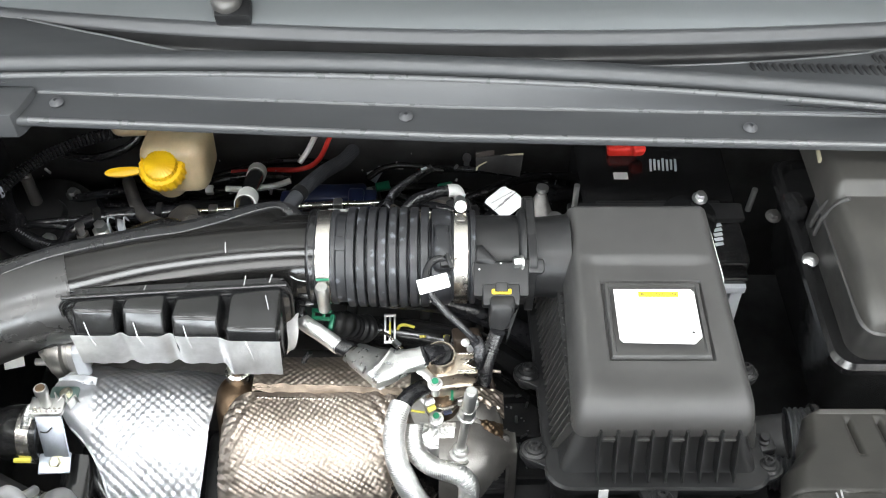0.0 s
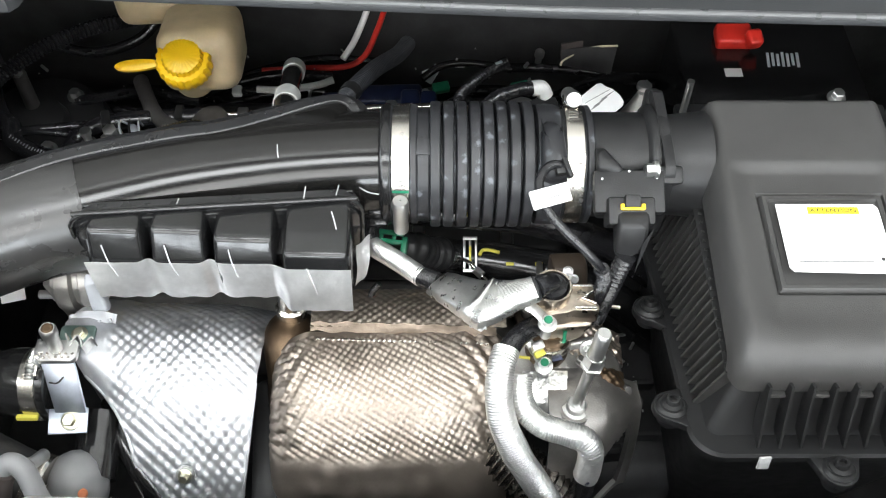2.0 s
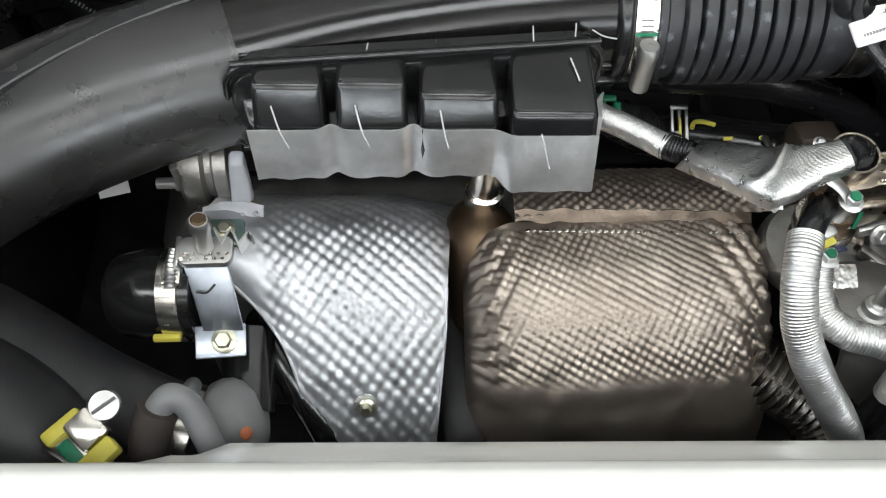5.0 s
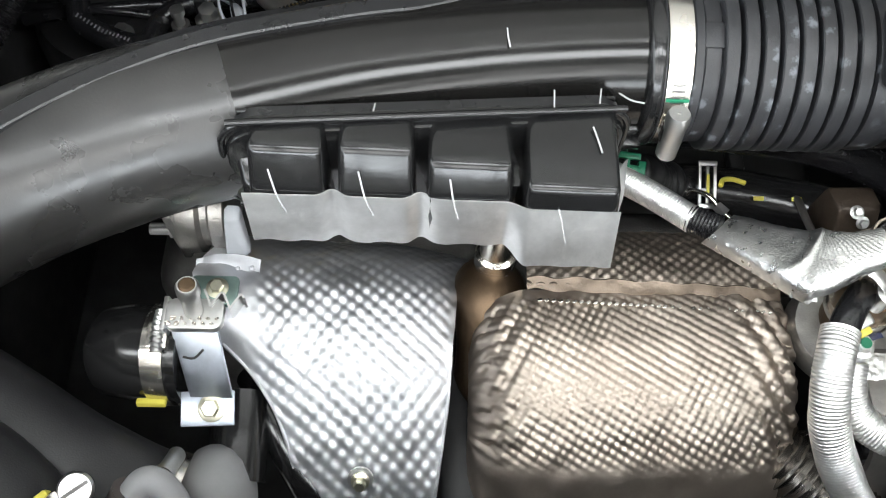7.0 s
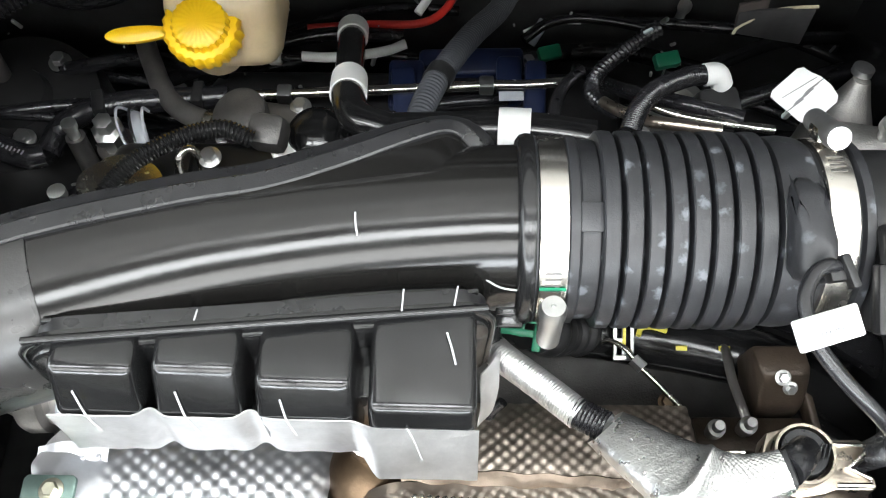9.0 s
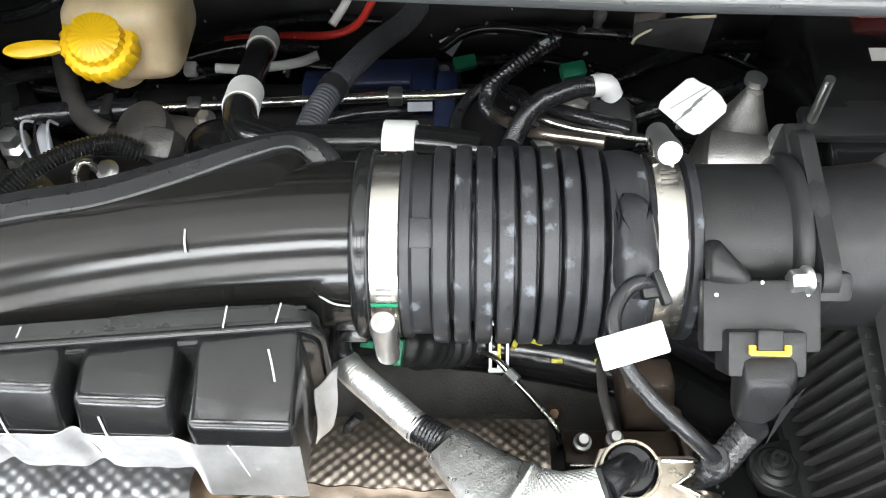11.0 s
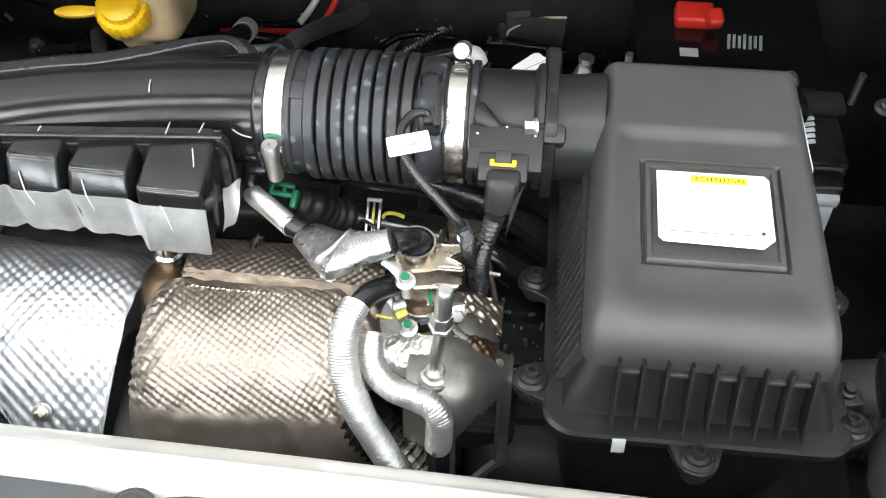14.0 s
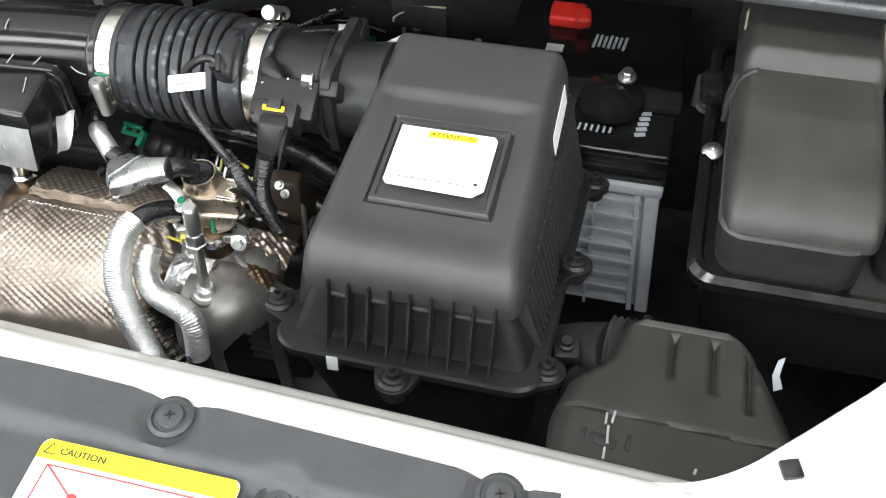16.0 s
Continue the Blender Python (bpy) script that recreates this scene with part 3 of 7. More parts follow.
caution = part("caution_label", prism(rounded(0.029, 0.125, 0.150, 0.2315, 0.005), 0.9222, 0.9228), M_PAPER, cover, "white and yellow warning label", 0)
part("yellow_band", prism([(0.0291, 0.2195), (0.1499, 0.2195), (0.1499, 0.2268), (0.1465, 0.2314), (0.0325, 0.2314), (0.0291, 0.2268)], 0.9228, 0.9231), M_LYELLOW, caution, "", 0)
words("CAUTION", 0.0055, pose(0.0560, 0.2253, 0.9234), M_INK, caution, "lettering", 0.0001, 1.15)
tri_sign = tube([(0.0325, 0.2228, 0.9233), (0.0361, 0.2290, 0.9233), (0.0397, 0.2228, 0.9233), (0.0325, 0.2228, 0.9233)], 0.0004, 6, 1, False)
part("warning_triangle", tri_sign, M_INK, caution)
red = tube([(0.036, 0.13, 0.9231), (0.0385, 0.2165, 0.9231), (0.1475, 0.2165, 0.9231)], 0.0006, 6, 1, False)
tube([(0.0385, 0.2165, 0.9231), (0.062, 0.200, 0.9231), (0.075, 0.15, 0.9231)], 0.0006, 6, 1, False, bm=red)
part("red_line", red, M_REDINK, caution)
part("red_dot", lathe([(0, 0), (0.0032, 0), (0.0032, 0.0002), (0, 0.0002)], Matrix.Translation((0.0615, 0.2005, 0.9230)), 16), M_REDINK, caution)

# ---- air filter box ----
airbox = thing("air_filter_box", (0.19, 0.51, 0.60), "satin black plastic air filter box with ribbed sides", "air filter")


def flange_z(y):
    return 0.8215 - 0.235 * (y - 0.40)


LX0, LX1, LY0, LY1, LZ = 0.1105, 0.2715, 0.4025, 0.640, 0.868


def lid_top(x, y):
    z = 0.9065 + 0.05 * (y - 0.46)
    cx = (x - 0.1905) / 0.0555
    inside = smoothstep(1.22, 0.80, abs(cx)) * smoothstep(0.572, 0.560, y) * smoothstep(0.410, 0.452, y)
    z -= 0.0045 * inside
    dx, dy = abs(x - 0.192) - 0.0430, abs(y - 0.5010) - 0.0390
    d = max(dx, dy)
    z += 0.0022 * smoothstep(0.0012, 0.0002, d) - 0.0018 * smoothstep(-0.0030, -0.0040, d) - 0.0030 * smoothstep(0.0036, 0.0026, d) * smoothstep(0.0004, 0.0014, d)
    return z


def lid_fn(u, v):
    x, y = LX0 + (LX1 - LX0) * u, LY0 + (LY1 - LY0) * v
    # narrower towards the back
    x = 0.1905 + (x - 0.1905) * (1 - 0.085 * v)
    x0, x1 = 0.1905 - 0.0805 * (1 - 0.085 * v), 0.1905 + 0.0805 * (1 - 0.085 * v)
    rs, rf, rb = 0.017, 0.034, 0.014
    qx = max(0, 1 - min(x - x0, x1 - x) / rs)
    qy = max(0, 1 - (y - LY0) / rf, 1 - (LY1 - y) / rb)
    q = (qx ** 3.4 + qy ** 3.4) ** (1 / 3.4)
    ztop = lid_top(x, y)
    if q > 1:
        k = 1 - 1 / q
        x += (rs * qx * k) * (1 if x < 0.19 else -1)
        y += (rf if y < 0.5 else -rb) * qy * k
        q = 1
    return Vector((x, y, LZ + (ztop - LZ) * math.sqrt(max(0, 1 - q ** 2.6))))


lid = part("lid", sheet(lid_fn, 190, 270), M_LID, airbox, "satin black lid with a shallow hollow")


def ring_loft(levels, n=6, cap=True):
    """Rounded rectangles one above the other: (x0, y0, x1, y1, r, height function)."""
    b = bmesh.new()
    rings = [[b.verts.new((x, y, zf(y) if callable(zf) else zf)) for x, y in rounded(x0, y0, x1, y1, r, n)] for x0, y0, x1, y1, r, zf in levels]
    for p, q in zip(rings, rings[1:]):
        for j in range(len(p)):
            k = (j + 1) % len(p)
            b.faces.new((p[j], p[k], q[k], q[j]))
    if cap:
        b.faces.new(rings[0][::-1])
        b.faces.new(rings[-1])
    bmesh.ops.recalc_face_normals(b, faces=b.faces)
    return b


part("skirt", ring_loft([(0.1030, 0.3880, 0.2790, 0.645, 0.009, lambda y: flange_z(y) + 0.002), (0.1175, 0.4070, 0.2645, 0.640, 0.011, 0.861), (0.1125, 0.4045, 0.2695, 0.641, 0.018, 0.8650), (0.1105, 0.4025, 0.2715, 0.641, 0.018, 0.8690), (0.125, 0.43, 0.255, 0.62, 0.018, 0.870)]), M_BLACK, airbox, "black sloping wall of the lid")
part("flange", ring_loft([(0.092, 0.373, 0.290, 0.656, 0.022, lambda y: flange_z(y) - 0.009), (0.091, 0.372, 0.291, 0.657, 0.022, flange_z), (0.093, 0.374, 0.289, 0.655, 0.022, lambda y: flange_z(y) + 0.0025), (0.098, 0.381, 0.284, 0.652, 0.022, lambda y: flange_z(y) + 0.003), (0.112, 0.400, 0.270, 0.642, 0.02, lambda y: flange_z(y) + 0.006)]), M_BLACK, airbox, "black rim that joins lid and bowl")
part("bowl", ring_loft([(0.12, 0.42, 0.27, 0.60, 0.02, 0.60), (0.098, 0.380, 0.284, 0.650, 0.02, lambda y: flange_z(y) - 0.009), (0.11, 0.40, 0.27, 0.64, 0.02, lambda y: flange_z(y) - 0.007)]), M_BLACK, airbox, "black lower bowl of the box")


def fin(p_top, p_low, out, t=0.0018):
    """A thin rib down the wall between two places, standing out from it."""
    a, b_, o = Vector(p_top), Vector(p_low), Vector(out)
    w = (b_ - a).cross(o).normalized() * t * 0.5
    b = bmesh.new()
    pts = [a - o, a + Vector((0, 0, 0.005)), a.lerp(b_, 0.08) + o * 0.18, b_, b_ - o * 1.6]
    f = [b.verts.new(p + w) for p in pts]
    g = [b.verts.new(p - w) for p in pts]
    b.faces.new(f)
    b.faces.new(g[::-1])
    for j in range(5):
        k = (j + 1) % 5
        b.faces.new((f[k], f[j], g[j], g[k]))
    bmesh.ops.recalc_face_normals(b, faces=b.faces)
    return b


for k in range(9):
    fx = 0.1350 + 0.01485 * k
    part("rib", fin((fx, 0.3985, 0.876), (fx, 0.3765, 0.833), (0, -0.011, 0), 0.0018), M_BLACK, airbox, "", 30)
for k in (0, 2, 4, 6, 8):
    part("lip_segment", box((0.0120, 0.0045, 0.0030), pose(0.1424 + 0.01485 * k - (0.0148 if k == 8 else 0), 0.4005, 0.8680, -15, 0, 0), 0.0008), M_LID, airbox)
for k in range(26):
    fy = 0.416 + 0.0086 * k
    narrow = 0.0805 * 0.085 * (fy - 0.4025) / 0.2375
    for wall, low, o in ((0.1095 + narrow, 0.0985, -1), (0.2725 - narrow, 0.2835, 1)):
        part("rib", fin((wall, fy, 0.866), (low, fy + 0.002, flange_z(fy) + 0.004), (0.0075 * o, 0, 0), 0.0018), M_LID, airbox, "", 30)


def hull(points, bevel=0.0015):
    b = bmesh.new()
    for p in points:
        b.verts.new(p)
    bmesh.ops.convex_hull(b, input=b.verts)
    bmesh.ops.bevel(b, geom=list(b.edges), offset=bevel, segments=2, affect="EDGES", profile=0.5)
    return b



def screw_tower(x, y, dz=0.0):
    z = flange_z(y) + dz
    near = Vector((min(max(x, 0.100), 0.282), min(max(y, 0.382), 0.648), 0))
    way = (near - Vector((x, y, 0))).normalized()
    side_ = Vector((-way.y, way.x, 0))
    ear = [Vector((x, y, 0)) + 0.0135 * (math.cos(a) * side_ - math.sin(a) * way) for a in (i * math.pi / 8 for i in range(9))]
    ear += [near + way * 0.003 - side_ * 0.021, near + way * 0.003 + side_ * 0.021]
    part("ear", hull([(p.x, p.y, flange_z(p.y) + h + (dz if k < 9 else 0)) for h in (-0.008, -0.0005) for k, p in enumerate(ear)], 0.0006), M_BLACK, airbox, "rounded ear of the rim")
    tower = part("screw_boss", lathe([(0, -0.016), (0.0085, -0.016), (0.0115, -0.004), (0.0115, 0.0), (0.0095, 0.0022), (0, 0.0022)], axes((x, y, z), (0, 0.25, 1)), 20), M_BLACK, airbox)
    part("screw", lathe([(0, 0), (0.0078, 0), (0.0078, 0.0014), (0.0060, 0.0022), (0.0050, 0.0026), (0.0050, 0.006), (0.0044, 0.007), (0.0026, 0.007), (0.0024, 0.004), (0, 0.004)], axes((x, y, z + 0.002), (0, 0.25, 1)), 18), M_BLACK, tower, "black socket screw")


for sx, sy, up in ((0.083, 0.415, 0.004), (0.189, 0.363, 0), (0.2915, 0.399, 0), (0.2945, 0.505, 0.016), (0.293, 0.636, 0), (0.083, 0.510, 0.008)):
    screw_tower(sx, sy, up)
part("paint_tick", box((0.0085, 0.0015, 0.013), pose(0.1405, 0.3705, 0.823, -12, 0, 3), 0.0003), M_CHALK, airbox, "white paint tick")
sticker = part("notice_label", prism([(0.1555, 0.5300), (0.1555, 0.4770), (0.1585, 0.4735), (0.2210, 0.4720), (0.2285, 0.4790), (0.2285, 0.5265), (0.2255, 0.5300)], -0.0003, 0.0004, pose(0, 0, 0.9098 + 0.05 * 0.0415 - 0.05 * 0.5015 - 0.0018, 2.862, 0, 0)), M_PAPER, airbox, "white notice label with a yellow heading", 0)
LAB = pose(0, 0, 0.9098 + 0.05 * 0.0415 - 0.05 * 0.5015 - 0.0018, 2.862, 0, 0)
part("yellow_heading", prism([(0.1775, 0.5215), (0.2140, 0.5215), (0.2140, 0.5275), (0.1775, 0.5275)], 0.0003, 0.0006, LAB), M_LYELLOW, sticker, "", 0)
words("ATTENTION", 0.0044, LAB @ pose(0.1957, 0.5243, 0.0008), M_INK, sticker, "lettering", 0.00003, 1.35)
lines = box((0.052, 0.0005, 0.0002), LAB @ pose(0.189, 0.4815, 0.0006))
box((0.010, 0.0003, 0.0002), LAB @ pose(0.175, 0.4865, 0.0006), bm=lines)
box((0.008, 0.0003, 0.0002), LAB @ pose(0.212, 0.4868, 0.0006), bm=lines)
part("print_line", lines, M_INK, sticker)
part("ink_dot", lathe([(0, 0), (0.0014, 0), (0.0014, 0.0003), (0, 0.0003)], LAB @ pose(0.2215, 0.4835, 0.0005), 12), M_INK, sticker)
side_label = part("side_label", box((0.0006, 0.060, 0.018), pose(0.2650, 0.583, 0.8870, 0, -8, 1.6)), M_PAPER, airbox, "white label on the side of the lid")

# ---- intake line: duct, bellows, meter ----
AY, AZ = 0.600, 0.873
duct = thing("intake_duct", (-0.25, 0.58, 0.80), "glossy black moulded air intake duct", "air duct")
line = [(-0.122, AY, AZ), (-0.16, 0.598, AZ), (-0.22, 0.591, AZ), (-0.29, 0.577, AZ), (-0.357, 0.556, AZ - 0.001), (-0.41, 0.537, 0.8715), (-0.47, 0.510, 0.864), (-0.525, 0.476, 0.848), (-0.575, 0.436, 0.81), (-0.61, 0.40, 0.74)]
full = catmull(line, 10)
part("pipe", tube(full[:41], [0.0425, 0.0425, 0.043, 0.044, 0.0455], 48, 1, False), M_DUCT, duct, "", 60)
part("bend", tube(full[39:], [0.0462, 0.0462, 0.0455, 0.0445, 0.0440, 0.044], 48, 1, False), M_BEND, duct, "grey-black bend of the duct", 60)


def duct_rib():
    pts = catmull([(-0.152, 0.642, 0.884), (-0.164, 0.645, 0.898), (-0.19, 0.634, 0.9045), (-0.225, 0.612, 0.9095), (-0.252, 0.599, 0.9110), (-0.275, 0.592, 0.9100)], 8)
    base = catmull([(-0.152, 0.606, 0.906), (-0.164, 0.606, 0.910), (-0.19, 0.602, 0.9125), (-0.225, 0.596, 0.9130), (-0.252, 0.590, 0.9135), (-0.275, 0.586, 0.9130)], 8)
    def fn(u, v):
        f = u * (len(pts) - 1)
        k = min(int(f), len(pts) - 2)
        a, c = base[k].lerp(base[k + 1], f - k), pts[k].lerp(pts[k + 1], f - k)
        p = a.lerp(c, v)
        p.z += 0.0006 * math.sin(math.pi * v)
        return p
    return sheet(fn, 48, 8, 0.004)


def seam_band():
    """The moulded seam: a flat raised band with a thin lower ledge behind it."""
    low = catmull([(-0.150, 0.626, 0.896), (-0.162, 0.634, 0.906), (-0.180, 0.6255, 0.9115), (-0.215, 0.6070, 0.9145), (-0.2489, 0.5932, 0.9160), (-0.289, 0.5842, 0.9170), (-0.3553, 0.5650, 0.9172), (-0.4002, 0.5435, 0.9165), (-0.4423, 0.5165, 0.9140), (-0.48, 0.485, 0.9080), (-0.53, 0.435, 0.885)], 8)
    def fn(u, v):
        f = u * (len(low) - 1)
        k = min(int(f), len(low) - 2)
        p = low[k].lerp(low[k + 1], f - k)
        way = (low[k + 1] - low[k]).normalized()
        side = Vector((way.y, -way.x, 0)).normalized()
        prof = [(0.0, -0.004), (0.0004, 0.0012), (0.0014, 0.0020), (0.0095, 0.0022), (0.0106, 0.0014), (0.0110, -0.0040), (0.0116, -0.0048), (0.0200, -0.0056), (0.0218, -0.0064), (0.0222, -0.014)]
        g = v * (len(prof) - 1)
        i = min(int(g), len(prof) - 2)
        a = prof[i][0] + (prof[i + 1][0] - prof[i][0]) * (g - i)
        h = prof[i][1] + (prof[i + 1][1] - prof[i][1]) * (g - i)
        return p + side * a * (1 - 0.25 * smoothstep(0.35, 0.1, u)) + Vector((0, 0, h))
    return sheet(fn, 120, 9)


part("seam_band", seam_band(), M_SEAM, duct, "raised grey moulding seam", 25)
part("seam_rib", duct_rib(), M_DUCT, duct, "flat moulded seam along the duct")
part("collar", lathe([(0.040, -0.004), (0.0445, -0.004), (0.0472, -0.002), (0.0480, 0.001), (0.0474, 0.004), (0.0455, 0.006), (0.04, 0.006)], axes((-0.127, AY, AZ), (1, 0, 0)), 48), M_GLOSS, duct)
for dz in (0.0, -0.014):
    part("lug", box((0.014, 0.012, 0.008), pose(-0.133, 0.562, AZ - 0.008 + dz, 20, 0, 0), 0.001), M_GLOSS, duct)

bellows = thing("bellows_hose", (-0.05, AY, 0.82), "black rubber bellows hose with dusty water marks", "hose")


def bellows_profile():
    prof = [(0.038, -0.126), (0.0460, -0.126), (0.0470, -0.125), (0.0470, -0.122), (0.0445, -0.1205), (0.0445, -0.1085), (0.0470, -0.107), (0.0470, -0.103), (0.0450, -0.1015), (0.0448, -0.0935)]
    pitch = 0.0101
    for k in range(8):
        x = -0.0925 + pitch * k
        prof += [(0.0440, x), (0.0484, x + 0.0003), (0.0493, x + 0.0010), (0.0496, x + 0.0042), (0.0493, x + 0.0073), (0.0482, x + 0.0081), (0.0380, x + 0.0084), (0.0380, x + 0.0096)]
    prof += [(0.0440, -0.0115), (0.0470, -0.0105), (0.0478, -0.003), (0.0470, 0.004), (0.0455, 0.0075), (0.0435, 0.0085), (0.0435, 0.0255), (0.0465, 0.0265), (0.0465, 0.0305), (0.0450, 0.0315), (0.036, 0.0315)]
    return prof


part("rubber_body", lathe(bellows_profile(), axes((0, AY, AZ), (1, 0, 0)), 72), M_RUBBER, bellows, "", 24)
part("spigot", hull([(-0.010, 0.6020, 0.9215), (0.0065, 0.6020, 0.9215), (-0.0085, 0.5900, 0.9290), (0.0055, 0.5900, 0.9290), (-0.0080, 0.5660, 0.9270), (0.0080, 0.5640, 0.9270), (-0.0070, 0.5520, 0.9160), (0.0085, 0.5500, 0.9160), (-0.011, 0.5560, 0.9000), (0.010, 0.5560, 0.9000)], 0.004), M_RUBBER, bellows, "moulded rubber boss")
part("moulded_pad", box((0.012, 0.014, 0.0009), axes((-0.098, AY - 0.018, AZ + 0.0417), (0, -0.4, 1)), 0.0006), M_RUBBER, bellows)


def band_clamp(x, label, angle):
    """A band round the hose; angle: where its screw sits, from straight up towards the front."""
    c = thing("hose_clamp", (x, AY, AZ - 0.045), label, "hose clamp", "clamps of the intake hose")
    part("band", lathe([(0.0440, -0.0065), (0.0464, -0.0065), (0.0466, -0.0055), (0.0466, 0.0055), (0.0464, 0.0065), (0.0440, 0.0065)], axes((x, AY, AZ), (1, 0, 0)), 64), M_CLAMP, c, "bright steel band")
    a = radians(angle)
    r = Vector((0, -math.sin(a), math.cos(a)))
    tang = Vector((0, -math.cos(a), -math.sin(a)))
    q = Vector((x, AY, AZ)) + r * 0.0535
    part("screw_housing", box((0.0125, 0.014, 0.008), axes(q - r * 0.002, r, (1, 0, 0)), 0.002), M_CLAMP, c)
    part("screw", lathe([(0, -0.016), (0.0058, -0.016), (0.0060, 0.010), (0.0066, 0.0105), (0.0066, 0.015), (0.0056, 0.018), (0.0012, 0.018), (0.0010, 0.0165), (0, 0.0165)], axes(q, -tang if angle > 60 else tang, (1, 0, 0)), 20), M_STEEL, c, "slotted clamp screw")
    for k in range(4):
        b = a - radians(19 + 4.0 * k) * (1 if angle > 60 else -1)
        rr = Vector((0, -math.sin(b), math.cos(b)))
        part("band_slot", box((0.0075, 0.0009, 0.0004), axes(Vector((x, AY, AZ)) + rr * 0.0467, rr, (1, 0, 0))), M_DARKCAST, c, "", 0)
    return c


clamp_a = band_clamp(-0.1145, "stainless worm-drive clamp with a green paint mark", 88)
part("paint_mark", box((0.0125, 0.0018, 0.0004), axes((-0.1145, AY - 0.0435, AZ + 0.0185), (0, -0.93, 0.36), (1, 0, 0))), M_GREEN, clamp_a, "green paint mark")
clamp_b = band_clamp(0.017, "stainless worm-drive clamp round the bellows end", -38)

meter = thing("air_flow_meter", (0.06, AY, 0.80), "black plastic air flow meter between hose and box", "sensor")
part("tube_body", lathe([(0.036, 0.028), (0.0405, 0.028), (0.0412, 0.030), (0.0412, 0.072), (0.0455, 0.074), (0.0470, 0.076), (0.0470, 0.0795), (0.036, 0.0795)], axes((0, AY, AZ), (1, 0, 0)), 56), M_BLACK, meter)
part("outlet_flange", lathe([(0.036, 0.0795), (0.0455, 0.0800), (0.0462, 0.083), (0.0458, 0.0880), (0.0400, 0.0890), (0.0395, 0.093), (0.0405, 0.105), (0.0425, 0.122), (0.03, 0.126)], axes((0, AY, AZ), (1, 0, 0)), 56), M_BLACK, meter)
part("outlet_plate", prism(rounded(-0.0445, -0.0400, 0.0445, 0.0420, 0.012), -0.0040, 0.0040, axes((0.0845, AY, AZ + 0.003), (1, 0, 0), (0, 1, 0)), 0.0010), M_BLACK, meter, "upright square flange plate")
part("flange_lug", box((0.020, 0.014, 0.028), pose(0.085, 0.566, 0.899, 35, 0, 0), 0.003), M_BLACK, meter)
part("flange_lug", box((0.012, 0.022, 0.026), pose(0.0845, 0.642, 0.893, 0, 0, 0), 0.003), M_BLACK, meter)
hex_bolt((0.0745, 0.5605, 0.913), (-1, -0.15, 0.1), 0.0052, 0.009, M_STEEL, meter, "screw", 1.3)
part("sensor_foot", box((0.052, 0.032, 0.010), pose(0.054, 0.5480, 0.9020, 28, 0, 0), 0.002), M_BLACK, meter)
for sx_, sy_ in ((0.034, 0.5540), (0.054, 0.5590), (0.074, 0.5545)):
    part("foot_screw", lathe([(0, 0), (0.0011, 0), (0.0009, 0.0005), (0, 0.0006)], axes((sx_, sy_, 0.9072 + 0.53 * (sy_ - 0.548)), (0, -0.47, 0.88)), 10), M_STEEL, meter)
part("foot_block", box((0.044, 0.026, 0.024), pose(0.054, 0.552, 0.889, 28, 0, 0), 0.003), M_BLACK, meter)
part("wedge", hull([(0.030, 0.5580, 0.9080), (0.050, 0.5560, 0.9080), (0.030, 0.5800, 0.9140), (0.037, 0.5800, 0.9150), (0.051, 0.5620, 0.9120), (0.031, 0.5680, 0.9220), (0.036, 0.5740, 0.9220), (0.047, 0.5600, 0.9170), (0.031, 0.5600, 0.9180)], 0.0015), M_BLACK, meter, "tapered wedge")
part("socket", box((0.034, 0.020, 0.024), pose(0.0535, 0.533, 0.897, 30, 0, 0), 0.002), M_BLACK, meter)

plug = thing("meter_plug", (0.05, 0.50, 0.87), "black rubber-booted plug with yellow locking tab", "plug")
part("boot", hull([(0.0425, 0.5300, 0.9070), (0.0665, 0.5300, 0.9070), (0.0425, 0.5300, 0.8880), (0.0665, 0.5300, 0.8880), (0.0430, 0.5140, 0.9060), (0.0660, 0.5140, 0.9060), (0.0430, 0.5080, 0.8900), (0.0640, 0.5080, 0.8900), (0.0420, 0.5040, 0.8800), (0.0590, 0.5040, 0.8800), (0.0440, 0.5180, 0.8740), (0.0590, 0.5180, 0.8740)], 0.0028), M_BLACK, plug)
part("corrugated_sleeve", tube([(0.0505, 0.5040, 0.883), (0.0465, 0.5005, 0.868), (0.0430, 0.4970, 0.853), (0.0410, 0.4985, 0.830), (0.041, 0.508, 0.79)], 0.0072, 18, 8, rib=(0.0042, 0.0022)), M_HOSE, plug, "ribbed black cable sleeve")
yt = box((0.017, 0.0022, 0.0022), pose(0.0535, 0.5262, 0.9105, 30, 0, 0), 0.0006)
box((0.0030, 0.0042, 0.0022), pose(0.0460, 0.5275, 0.9112, 30, 0, 0), 0.0006, bm=yt)
box((0.0030, 0.0042, 0.0022), pose(0.0610, 0.5275, 0.9112, 30, 0, 0), 0.0006, bm=yt)
part("latch", box((0.011, 0.009, 0.004), pose(0.0535, 0.5315, 0.9125, 30, 0, 0), 0.001), M_BLACK, plug)
part("locking_tab", yt, M_YELLOW, plug, "yellow locking tab")

lead = thing("sensor_cable", (0.02, 0.47, 0.86), "black cable with white tag clipped to the bellows", "cable")
part("cable", tube([(0.0030, 0.549, 0.930), (-0.004, 0.5475, 0.934), (-0.011, 0.542, 0.934), (-0.0155, 0.530, 0.932), (-0.011, 0.514, 0.927), (0.000, 0.5015, 0.920), (0.013, 0.4925, 0.911), (0.024, 0.4870, 0.900), (0.0315, 0.4855, 0.889)], 0.0034, 12, 8), M_HOSE, lead)
